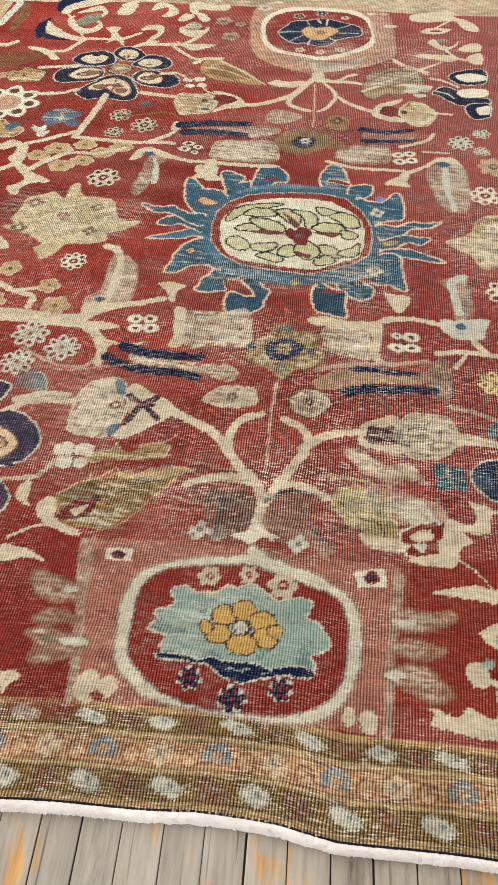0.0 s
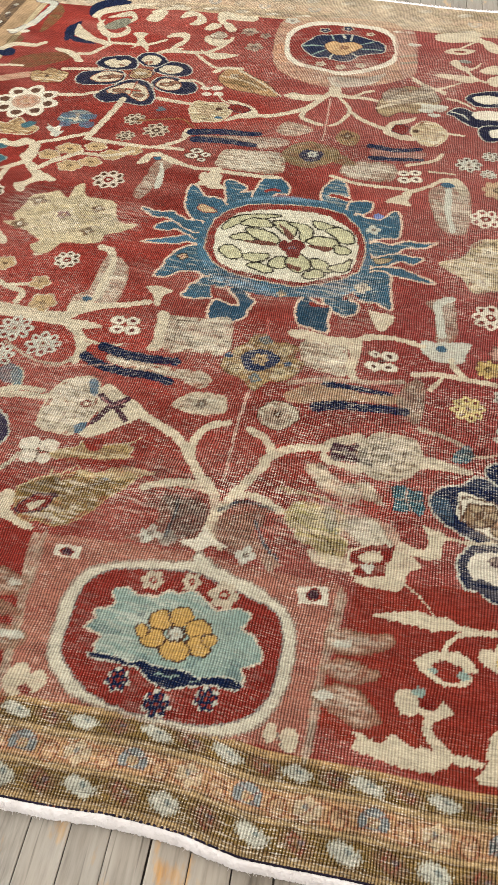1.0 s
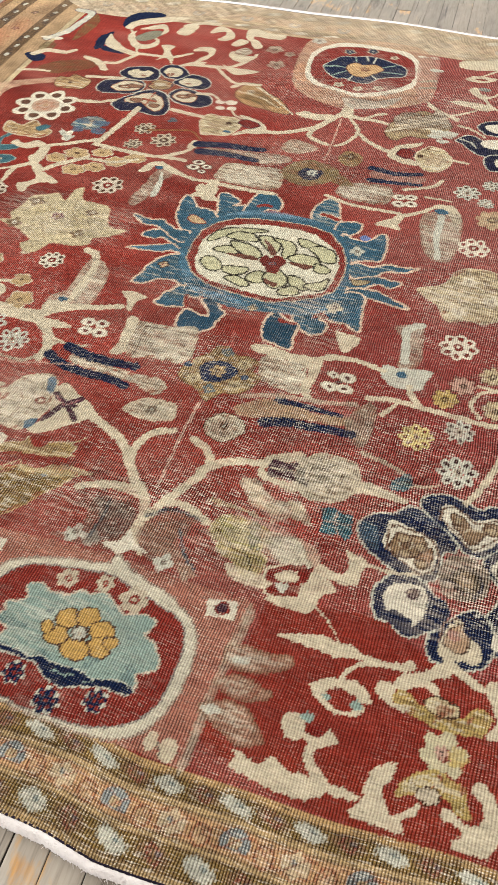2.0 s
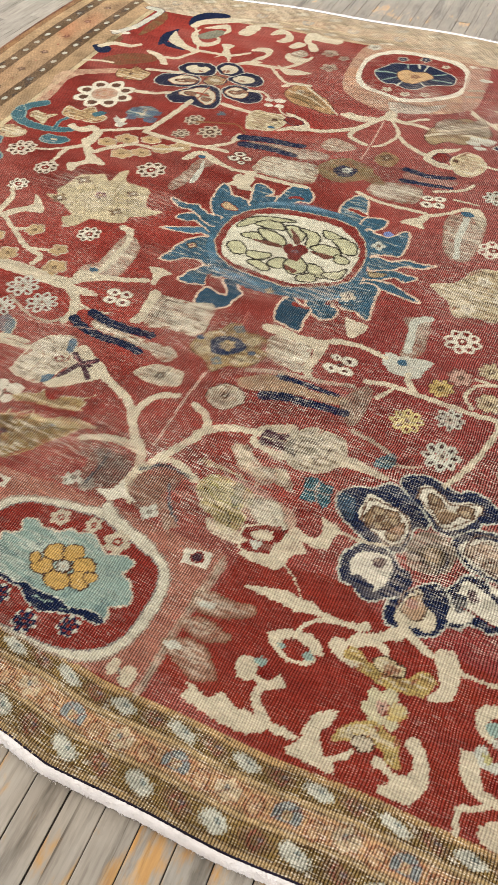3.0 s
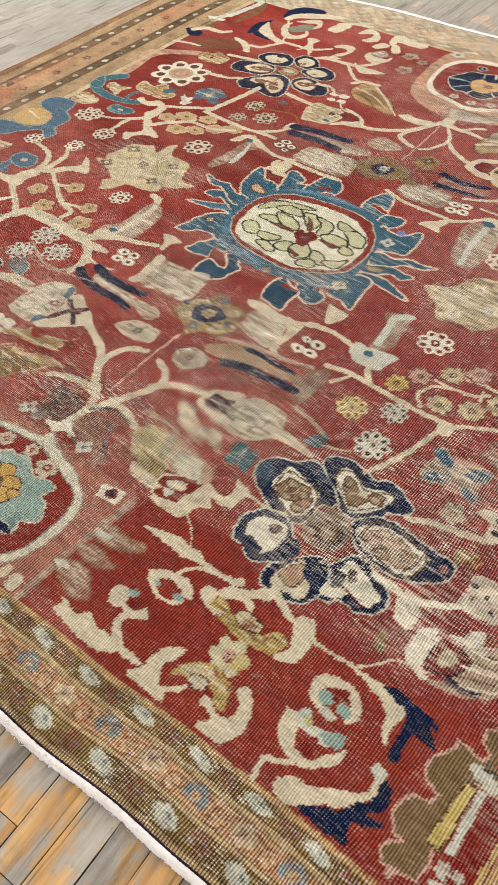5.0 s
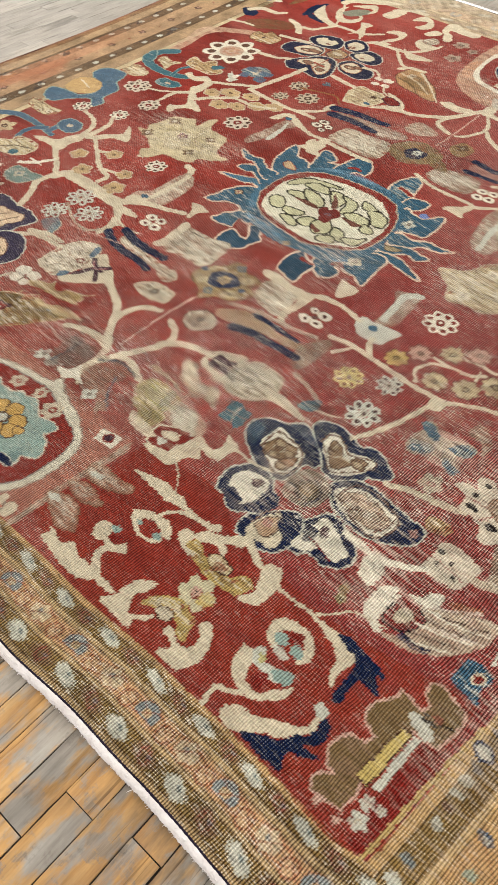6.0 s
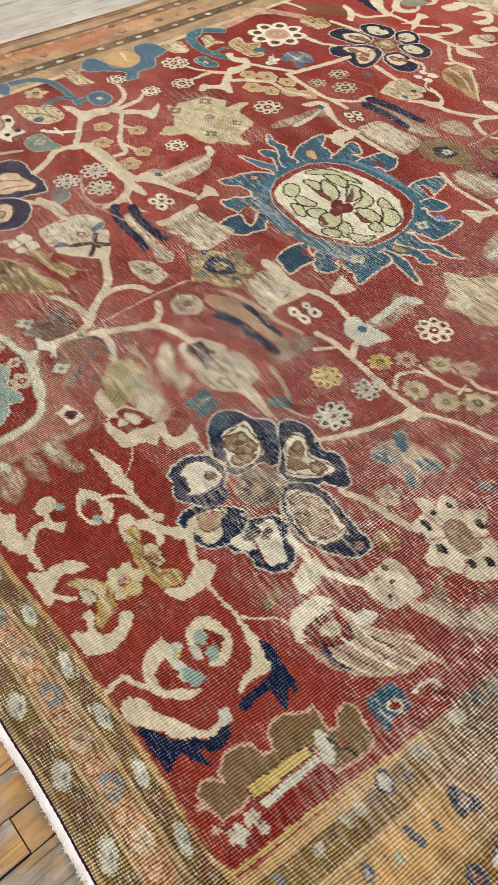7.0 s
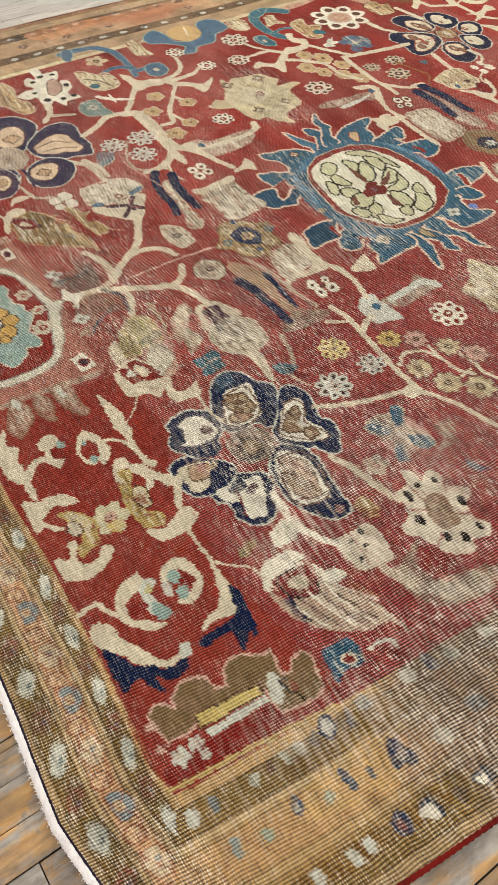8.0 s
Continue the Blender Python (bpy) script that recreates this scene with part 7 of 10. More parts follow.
vine(DUSK, 0.0437, 0.0190, (-1.405, -0.550), (-1.412, -0.475), (-1.395, -0.409), (-1.329, -0.364), (-1.248, -0.355), (-1.176, -0.358), (-1.098, -0.368), edge=SKY, rim=0.003)
shape(DUSK, (-1.436, -0.543), (-1.412, -0.509), (-1.340, -0.538), (-1.348, -0.563), edge=SKY, rim=0.003)
vine(DUSK, 0.0281, 0.0167, (-1.162, -0.353), (-1.192, -0.387), (-1.194, -0.434), (-1.163, -0.488), edge=SKY, rim=0.002)
vine(DUSK, 0.0273, 0.0273, (-1.132, -0.359), (-1.136, -0.304), edge=SKY, rim=0.002)
shape(DUSK, (-1.148, -0.306), (-1.166, -0.266), (-1.150, -0.236), (-1.088, -0.237), (-1.052, -0.281), (-1.082, -0.318), edge=SKY, rim=0.004)
oval(STONE, -1.110, -0.277, 0.0144, 0.0108)
shape(DUSK, (-1.403, -0.194), (-1.442, -0.134), (-1.389, -0.107), (-1.307, -0.095), (-1.274, -0.034), (-1.320, 0.022), (-1.426, 0.069), (-1.428, 0.142), (-1.340, 0.169), (-1.306, 0.133), (-1.288, 0.083), (-1.227, 0.044), (-1.220, -0.036), (-1.177, -0.069), (-1.187, -0.120), (-1.243, -0.079), (-1.309, -0.146), (-1.338, -0.199), edge=SKY, rim=0.005)
shape(srgb(206, 170, 116), (-1.411, -0.088), (-1.438, -0.003), (-1.388, 0.041), (-1.316, 0.030), (-1.279, -0.031), (-1.322, -0.088), edge=srgb(170, 150, 120), rim=0.003)
vine(IVORY, 0.0086, 0.0079, (-1.411, -0.003), (-1.332, -0.025), alpha=0.6)
blossom(-1.211, -0.143, 0.0402, 8, IVORY, DEEP, hole=BROWN, deep=0.25)
blossom(-1.047, -0.086, 0.0402, 8, IVORY, DEEP, hole=BROWN, deep=0.25)
blossom(-1.201, 0.128, 0.0583, 8, srgb(214, 200, 178), DEEP, hole=BROWN, deep=0.25)
blossom(-1.029, 0.055, 0.0402, 8, IVORY, DEEP, hole=BROWN, deep=0.25)
blossom(-0.640, -0.238, 0.0415, 8, IVORY, DEEP, hole=BROWN, deep=0.25)
shape(STRAW, (-1.226, -0.566), (-1.218, -0.530), (-1.175, -0.501), (-1.168, -0.457), (-1.076, -0.446), (-1.040, -0.487), (-1.054, -0.541), (-1.122, -0.571), edge=CREAM, rim=0.003)
vine(BROWN, 0.0094, 0.0076, (-1.160, -0.554), (-1.122, -0.512), (-1.072, -0.487), alpha=0.7)
oval(TEAL, -1.090, -0.541, 0.0201, 0.0179)
shape(STRAW, (-1.386, -0.278), (-1.403, -0.230), (-1.307, -0.234), (-1.238, -0.226), (-1.242, -0.279), (-1.288, -0.298), edge=srgb(150, 90, 60), rim=0.002)
blossom(-1.284, -0.455, 0.0470, 5, STRAW, BROWN, deep=0.4, alpha=0.9)
shape(STRAW, (-1.368, 0.179), (-1.372, 0.223), (-1.311, 0.236), (-1.268, 0.194), (-1.308, 0.167), alpha=0.9)
shape(CREAM, (-1.139, -0.423), (-1.105, -0.391), (-1.055, -0.378), (-1.043, -0.324), (-1.015, -0.273), (-0.984, -0.314), (-0.992, -0.367), (-0.980, -0.413), (-1.028, -0.416), (-1.072, -0.419))
vine(CREAM, 0.0224, 0.0188, (-1.026, -0.403), (-0.949, -0.450), (-0.876, -0.499), (-0.837, -0.532))
vine(CREAM, 0.0257, 0.0149, (-1.014, -0.290), (-1.036, -0.231), (-1.082, -0.183), (-1.168, -0.162))
vine(CREAM, 0.0284, 0.0152, (-0.995, -0.276), (-1.009, -0.171), (-1.047, -0.117))
shape(CREAM, (-0.994, -0.293), (-0.960, -0.221), (-0.917, -0.170), (-0.947, -0.115), (-0.892, -0.152), (-0.855, -0.201), (-0.913, -0.221), (-0.951, -0.273))
vine(CREAM, 0.0412, 0.0286, (-0.841, -0.530), (-0.822, -0.486), (-0.770, -0.477), (-0.678, -0.476), (-0.583, -0.479), (-0.531, -0.462), (-0.489, -0.415))
vine(CREAM, 0.0291, 0.0234, (-0.842, -0.523), (-0.852, -0.594), (-0.800, -0.659), (-0.766, -0.719))
vine(IVORY, 0.0211, 0.0174, (-1.006, -0.565), (-0.963, -0.523), (-0.934, -0.468))
vine(IVORY, 0.0099, 0.0069, (-1.003, -0.522), (-0.933, -0.523))
shape(srgb(116, 138, 130), (-0.962, -0.657), (-0.996, -0.621), (-0.985, -0.581), (-0.917, -0.574), (-0.865, -0.566), (-0.875, -0.627), (-0.905, -0.658), edge=STONE, rim=0.003, alpha=0.9)
blossom(-0.938, -0.612, 0.0224, 4, STONE, TEAL, deep=0.4, alpha=0.7)
vine(CREAM, 0.0154, 0.0213, (-0.956, -0.271), (-0.860, -0.331), (-0.787, -0.378), (-0.707, -0.404), (-0.703, -0.447))
vine(CREAM, 0.0187, 0.0155, (-0.878, -0.319), (-0.836, -0.296))
vine(CREAM, 0.0156, 0.0117, (-0.767, -0.384), (-0.700, -0.365))
blossom(-0.909, -0.376, 0.0306, 5, TAN, BROWN, edge=CREAM, deep=0.25, core=0.2, alpha=0.9)
blossom(-0.813, -0.291, 0.0306, 5, TAN, BROWN, edge=CREAM, deep=0.25, core=0.2, alpha=0.9)
blossom(-0.675, -0.353, 0.0288, 5, TAN, BROWN, edge=CREAM, deep=0.25, core=0.2, alpha=0.9)
blossom(-0.628, -0.433, 0.0380, 5, TAN, BROWN, edge=CREAM, deep=0.25, core=0.2, alpha=0.9)
blossom(-0.809, -0.436, 0.0335, 5, TAN, BROWN, edge=CREAM, deep=0.25, core=0.2, alpha=0.9)
vine(STONE, 0.0080, 0.0136, (-0.659, -0.603), (-0.558, -0.649), (-0.487, -0.651), (-0.458, -0.619), alpha=0.8)
shape(STONE, (-0.543, -0.428), (-0.554, -0.385), (-0.524, -0.346), (-0.529, -0.185), (-0.449, -0.232), (-0.426, -0.345), (-0.437, -0.404), (-0.491, -0.420), alpha=0.65)
vine(CREAM, 0.0168, 0.0176, (-0.494, -0.395), (-0.497, -0.305), (-0.502, -0.201))
shape(CREAM, (-0.546, -0.459), (-0.549, -0.410), (-0.500, -0.405), (-0.490, -0.440))
oval(BLUE, -0.514, -0.391, 0.0144, 0.0108)
vine(CREAM, 0.0258, 0.0212, (-0.494, -0.417), (-0.412, -0.396), (-0.340, -0.367))
vine(CREAM, 0.0172, 0.0164, (-0.467, -0.541), (-0.514, -0.492), (-0.567, -0.481))
vine(CREAM, 0.0204, 0.0150, (-0.614, -0.781), (-0.554, -0.752), (-0.488, -0.746))
shape(srgb(126, 128, 130), (-0.638, -0.720), (-0.605, -0.675), (-0.566, -0.715), (-0.581, -0.742), alpha=0.8)
shape(TAN, (-1.273, -0.862), (-1.229, -0.819), (-1.129, -0.830), (-1.090, -0.803), (-1.013, -0.805), (-1.010, -0.852), (-1.078, -0.881), (-1.136, -0.906), alpha=0.85, edge=CREAM, rim=0.003)
# root of the fork
shape(srgb(118, 100, 90), (-0.058, -1.099), (-0.056, -1.038), (-0.093, -0.972), (-0.049, -0.978), (0.005, -0.984), (0.023, -1.012), (0.002, -1.061), alpha=0.6)
shape(srgb(154, 114, 94), (0.040, -1.047), (0.058, -0.985), (0.099, -0.960), (0.157, -0.962), (0.120, -1.004), (0.148, -1.048), (0.186, -1.070), (0.196, -1.101), (0.137, -1.085), (0.081, -1.070), alpha=0.65)
vine(srgb(84, 92, 100), 0.0108, 0.0069, (0.041, -0.990), (0.090, -0.957), (0.159, -0.963), alpha=0.8)
vine(srgb(84, 92, 100), 0.0076, 0.0063, (0.124, -0.997), (0.148, -1.043), (0.193, -1.084), alpha=0.8)
vine(srgb(84, 88, 92), 0.0080, 0.0069, (-0.054, -1.081), (-0.051, -1.023), (-0.055, -0.979), alpha=0.7)
shape(IVORY, (-0.021, -1.087), (0.009, -1.072), (0.023, -1.037), (0.046, -1.061), (0.081, -1.078), (0.043, -1.081), (0.028, -1.098))
blossom(0.125, -1.085, 0.0221, 4, PALE, BROWN, deep=0.4, alpha=0.9)
blossom(-0.086, -1.082, 0.0234, 4, PALE, BROWN, deep=0.4, alpha=0.9)

shape(srgb(82, 64, 80), (-0.680, -1.115), (-0.690, -1.038), (-0.633, -1.007), (-0.566, -1.019), (-0.522, -1.067), (-0.557, -1.136), zone=9, edge=PALE, rim=0.003)
shape(srgb(226, 202, 166), (-0.643, -1.099), (-0.651, -1.042), (-0.602, -1.032), (-0.563, -1.071), edge=srgb(120, 84, 70), rim=0.002)
shape(srgb(206, 172, 132), (-0.618, -1.080), (-0.631, -1.046), (-0.601, -1.045), (-0.584, -1.069), edge=BROWN, rim=0.0018, alpha=0.8)

# north end
shape(CREAM, (-0.389, 0.281), (-0.374, 0.313), (-0.335, 0.267), (-0.281, 0.233), (-0.319, 0.219), (-0.354, 0.233))
shape(GREY, (0.077, 0.472), (0.226, 0.497), (0.232, 0.385), (0.077, 0.389), alpha=0.9)
vine(CREAM, 0.0155, 0.0177, (0.038, 0.377), (0.142, 0.350), (0.253, 0.351), (0.289, 0.352))
oval(IVORY, 0.267, 0.445, 0.0190, 0.0163, 0, edge=STONE, rim=0.002)
oval(srgb(96, 60, 52), 0.267, 0.445, 0.0073, 0.0063, 0)
oval(IVORY, 0.274, 0.405, 0.0190, 0.0163, 0, edge=STONE, rim=0.002)
oval(srgb(96, 60, 52), 0.274, 0.405, 0.0073, 0.0063, 0)
oval(IVORY, 0.306, 0.457, 0.0190, 0.0163, 0, edge=STONE, rim=0.002)
oval(srgb(96, 60, 52), 0.306, 0.457, 0.0073, 0.0063, 0)
oval(IVORY, 0.313, 0.417, 0.0194, 0.0163, 0, edge=STONE, rim=0.002)
oval(srgb(96, 60, 52), 0.313, 0.417, 0.0073, 0.0063, 0)
oval(RED, 0.290, 0.431, 0.0063, 0.0063, 0)
vine(CREAM, 0.0146, 0.0155, (0.273, 0.497), (0.359, 0.546), (0.380, 0.593))
vine(CREAM, 0.0114, 0.0108, (0.351, 0.475), (0.434, 0.476))
vine(CREAM, 0.018, 0.0158, (0.285, 0.327), (0.357, 0.383), (0.395, 0.429), (0.438, 0.443))
shape(CREAM, (0.396, 0.419), (0.447, 0.445), (0.486, 0.380), (0.470, 0.342), (0.436, 0.397))
shape(GREY, (0.367, 0.376), (0.481, 0.395), (0.493, 0.164), (0.418, 0.155), (0.375, 0.264), alpha=0.7)
vine(PALE, 0.0253, 0.0168, (0.421, 0.376), (0.430, 0.250), (0.452, 0.151))
oval(BLUE, 0.416, 0.405, 0.0236, 0.0141, 0)
shape(CREAM, (0.233, 0.268), (0.269, 0.312), (0.310, 0.335), (0.300, 0.289), (0.314, 0.261), (0.269, 0.263))
blossom(0.544, 0.240, 0.0514, 7, IVORY, DEEP, hole=ROSE, tilt=10)
blossom(0.576, 0.408, 0.05395, 8, STRAW, BROWN, alpha=0.7)
shape(STRAW, (0.427, -0.012), (0.493, 0.036), (0.517, 0.105), (0.562, 0.136), (0.631, 0.135), (0.666, 0.063), (0.675, -0.051), (0.634, -0.101), (0.589, -0.103), (0.529, -0.122), (0.499, -0.068), (0.456, -0.042), alpha=0.85, edge=STONE, rim=0.003)
blossom(0.561, 0.071, 0.02465, 5, IVORY, BROWN, alpha=0.6, deep=0.35)
blossom(0.555, -0.076, 0.02355, 5, IVORY, BROWN, alpha=0.6, deep=0.35)
blossom(0.632, -0.001, 0.0242, 5, IVORY, BROWN, alpha=0.6, deep=0.35)

# north-west corner
vine(PALE, 0.0340, 0.0379, (-1.546, 1.565), (-1.464, 1.544), (-1.461, 1.420), (-1.469, 1.320), (-1.515, 1.220), edge=srgb(96, 70, 90), rim=0.003)
shape(srgb(120, 98, 62), (-1.438, 1.539), (-1.426, 1.364), (-1.397, 1.238), (-1.371, 1.327), (-1.381, 1.466), alpha=0.7)
oval(IVORY, -1.470, 1.303, 0.0242, 0.0162)
oval(IVORY, -1.467, 1.235, 0.0215, 0.0162)
oval(IVORY, -1.525, 1.231, 0.0262, 0.0117)
shape(srgb(110, 92, 60), (-1.505, 1.126), (-1.495, 1.191), (-1.449, 1.183), (-1.434, 1.123), (-1.465, 1.100), alpha=0.7)
shape(NAVY, (-1.523, 1.044), (-1.492, 1.080), (-1.433, 1.057), (-1.413, 1.010), (-1.463, 0.993))
vine(CREAM, 0.0388, 0.0270, (-1.486, 1.061), (-1.449, 1.108), (-1.365, 1.112), (-1.332, 1.142))
shape(srgb(120, 84, 54), (-1.395, 0.921), (-1.377, 0.992), (-1.318, 1.041), (-1.203, 1.076), (-1.158, 1.056), (-1.187, 0.994), (-1.254, 0.942), (-1.306, 0.910), alpha=0.8)
vine(CREAM, 0.0185, 0.0169, (-1.463, 0.896), (-1.387, 0.919), (-1.331, 0.925))
shape(CREAM, (-1.265, 1.109), (-1.189, 1.096), (-1.155, 1.071), (-1.103, 1.014), (-1.128, 1.002), (-1.193, 1.060), (-1.248, 1.082))
vine(CREAM, 0.0239, 0.0212, (-1.148, 1.074), (-1.101, 1.083), (-1.076, 1.129), (-1.050, 1.191))
shape(NAVY, (-1.257, 1.460), (-1.284, 1.562), (-1.241, 1.632), (-1.149, 1.650), (-1.115, 1.617), (-1.200, 1.560), (-1.232, 1.504), (-1.223, 1.445))
shape(CREAM, (-1.236, 1.446), (-1.229, 1.522), (-1.175, 1.572), (-1.076, 1.619), (-0.990, 1.643), (-1.065, 1.567), (-1.131, 1.520), (-1.186, 1.478), (-1.200, 1.432))
shape(NAVY, (-1.267, 1.195), (-1.298, 1.300), (-1.284, 1.353), (-1.262, 1.379), (-1.235, 1.292), (-1.235, 1.247), (-1.243, 1.184))
shape(NAVY, (-1.279, 1.233), (-1.221, 1.224), (-1.115, 1.181), (-1.144, 1.174), (-1.213, 1.184))
shape(CREAM, (-1.234, 1.240), (-1.257, 1.304), (-1.263, 1.355), (-1.213, 1.302), (-1.141, 1.240), (-1.064, 1.205), (-1.057, 1.173), (-1.126, 1.190), (-1.184, 1.212))
vine(CREAM, 0.0100, 0.0107, (-1.196, 1.426), (-1.118, 1.310), (-1.055, 1.195))
shape(CREAM, (-1.174, 1.344), (-1.183, 1.393), (-1.167, 1.424), (-1.154, 1.353), (-1.099, 1.304), (-1.057, 1.302), (-1.040, 1.347), (-1.075, 1.383), (-1.030, 1.367), (-1.010, 1.303), (-1.050, 1.248), (-1.111, 1.262))
shape(srgb(140, 138, 118), (-1.144, 1.350), (-1.128, 1.404), (-1.091, 1.452), (-1.036, 1.440), (-1.059, 1.361), (-1.100, 1.326))
shape(CREAM, (-1.163, 1.449), (-1.112, 1.513), (-1.073, 1.531), (-1.029, 1.466), (-1.045, 1.412), (-1.058, 1.475), (-1.113, 1.458))
shape(CREAM, (-0.991, 1.312), (-0.933, 1.325), (-0.932, 1.268), (-0.896, 1.215), (-0.870, 1.146), (-0.918, 1.198), (-0.950, 1.168), (-0.946, 1.212), (-0.955, 1.257))
shape(CREAM, (-0.992, 1.476), (-0.964, 1.567), (-0.917, 1.558), (-0.920, 1.464), (-0.953, 1.441))
vine(CREAM, 0.0236, 0.0185, (-1.044, 1.201), (-0.959, 1.206), (-0.893, 1.216), (-0.834, 1.272))
shape(CREAM, (-0.837, 1.141), (-0.795, 1.195), (-0.733, 1.211), (-0.780, 1.162))
# north-west rosette
shape(RUST, (-0.940, 0.993), (-0.825, 1.036), (-0.750, 0.947), (-0.743, 0.860), (-0.830, 0.848), (-0.914, 0.899))
shape(ROSETTE, (-1.037, 0.999), (-1.032, 1.055), (-0.986, 1.083), (-0.935, 1.094), (-0.885, 1.059), (-0.869, 0.996), (-0.926, 0.968), (-0.989, 0.970), edge=PALE, rim=0.004, zone=10)
shape(ROSETTE, (-0.894, 1.081), (-0.878, 1.135), (-0.825, 1.140), (-0.771, 1.094), (-0.752, 1.033), (-0.803, 1.021), (-0.850, 1.030), edge=PALE, rim=0.004, zone=10)
shape(ROSETTE, (-0.791, 0.989), (-0.765, 1.052), (-0.738, 1.084), (-0.674, 1.064), (-0.643, 1.029), (-0.645, 0.979), (-0.705, 0.962), edge=PALE, rim=0.004, zone=10)
shape(ROSETTE, (-0.766, 0.891), (-0.737, 0.947), (-0.669, 0.943), (-0.600, 0.917), (-0.575, 0.865), (-0.606, 0.822), (-0.672, 0.824), (-0.718, 0.837), edge=PALE, rim=0.004, zone=10)
shape(ROSETTE, (-0.904, 0.836), (-0.884, 0.870), (-0.844, 0.901), (-0.783, 0.888), (-0.727, 0.809), (-0.710, 0.732), (-0.751, 0.707), (-0.794, 0.714), (-0.848, 0.717), (-0.895, 0.705), (-0.947, 0.756), edge=PALE, rim=0.004, zone=10)
shape(ROSETTE, (-1.071, 0.855), (-1.066, 0.920), (-0.997, 0.947), (-0.920, 0.958), (-0.883, 0.907), (-0.913, 0.850), (-0.983, 0.829), (-1.034, 0.822), edge=PALE, rim=0.004, zone=10)
shape(CREAM, (-1.016, 1.022), (-0.990, 1.055), (-0.950, 1.061), (-0.907, 1.048), (-0.914, 1.006), (-0.948, 0.983), (-0.989, 0.996))
shape(CREAM, (-0.873, 1.078), (-0.856, 1.119), (-0.813, 1.113), (-0.787, 1.073), (-0.811, 1.036), (-0.844, 1.046))
shape(CREAM, (-0.772, 0.998), (-0.753, 1.045), (-0.701, 1.044), (-0.677, 1.012), (-0.712, 0.977))
shape(CREAM, (-0.745, 0.883), (-0.720, 0.931), (-0.660, 0.912), (-0.644, 0.861), (-0.682, 0.843), (-0.722, 0.858), edge=srgb(170, 110, 80), rim=0.003)
shape(CREAM, (-0.913, 0.790), (-0.881, 0.841), (-0.839, 0.873), (-0.777, 0.844), (-0.742, 0.779), (-0.755, 0.738), (-0.796, 0.759), (-0.840, 0.790), (-0.873, 0.774), edge=srgb(170, 110, 80), rim=0.003)
shape(CREAM, (-1.017, 0.881), (-0.980, 0.942), (-0.904, 0.935), (-0.905, 0.884), (-0.965, 0.855), edge=srgb(170, 110, 80), rim=0.003)
blossom(-0.698, 0.888, 0.0201, 4, BROWN, None, deep=0.5, alpha=0.7)
blossom(-0.805, 0.812, 0.0246, 4, BROWN, None, deep=0.5, alpha=0.7)
blossom(-0.947, 0.908, 0.0242, 4, BROWN, None, deep=0.5, alpha=0.7)
blossom(-0.827, 1.080, 0.0188, 4, STONE, None, deep=0.5, alpha=0.7)
shape(TAN, (-0.874, 0.930), (-0.858, 0.995), (-0.800, 0.985), (-0.785, 0.942), (-0.825, 0.911), edge=PLUM, rim=0.005)
oval(STONE, -0.834, 0.956, 0.0242, 0.0135)
# flowers and stems of the north-west field
shape(srgb(206, 172, 142), (-1.439, 0.603), (-1.477, 0.749), (-1.339, 0.848), (-1.270, 0.881), (-1.255, 0.842), (-1.367, 0.770), (-1.402, 0.696), (-1.378, 0.584), (-1.362, 0.486), (-1.398, 0.451), alpha=0.75)
blossom(-1.186, 0.647, 0.1297, 8, IVORY, srgb(196, 164, 140), hole=srgb(104, 72, 56), deep=0.28, core=0.42, edge=srgb(150, 90, 70))
blossom(-1.186, 0.647, 0.0402, 6, srgb(190, 130, 100), TAN, deep=0.4, alpha=0.7)
shape(TAN, (-1.256, 0.835), (-1.264, 0.891), (-1.219, 0.899), (-1.218, 0.932), (-1.162, 0.913), (-1.119, 0.895), (-1.120, 0.825), (-1.181, 0.808), (-1.223, 0.807), edge=BROWN, rim=0.003)
oval(BROWN, -1.194, 0.859, 0.0089, 0.0067)
vine(CREAM, 0.0229, 0.0219, (-1.153, 0.931), (-1.081, 0.945), (-1.006, 0.962))
vine(CREAM, 0.0249, 0.0211, (-1.084, 0.725), (-1.009, 0.738), (-0.949, 0.773))
vine(TEAL, 0.0473, 0.0333, (-1.357, 0.465), (-1.385, 0.435), (-1.400, 0.399), (-1.399, 0.344), (-1.357, 0.310), (-1.302, 0.294), (-1.219, 0.292), (-1.151, 0.310), (-1.122, 0.329), edge=SKY, rim=0.003)
shape(TEAL, (-1.416, 0.331), (-1.433, 0.395), (-1.416, 0.409), (-1.366, 0.360), (-1.354, 0.317), (-1.387, 0.312), edge=SKY, rim=0.003)
vine(TEAL, 0.0131, 0.0169, (-1.184, 0.299), (-1.203, 0.358), (-1.190, 0.407), edge=SKY, rim=0.002)
shape(TEAL, (-1.185, 0.212), (-1.178, 0.256), (-1.140, 0.259), (-1.105, 0.266), (-1.075, 0.246), (-1.102, 0.208), (-1.149, 0.200), edge=SKY, rim=0.004)
oval(STONE, -1.133, 0.232, 0.0157, 0.0089)
shape(STRAW, (-1.351, 0.356), (-1.343, 0.399), (-1.293, 0.390), (-1.244, 0.408), (-1.257, 0.364), (-1.244, 0.307), (-1.293, 0.336))
shape(TAN, (-1.233, 0.424), (-1.250, 0.488), (-1.189, 0.473), (-1.156, 0.523), (-1.107, 0.485), (-1.053, 0.468), (-1.068, 0.418), (-1.117, 0.410), (-1.168, 0.407), edge=CREAM, rim=0.004)
shape(TEAL, (-1.128, 0.475), (-1.104, 0.508), (-1.075, 0.501), (-1.096, 0.458))
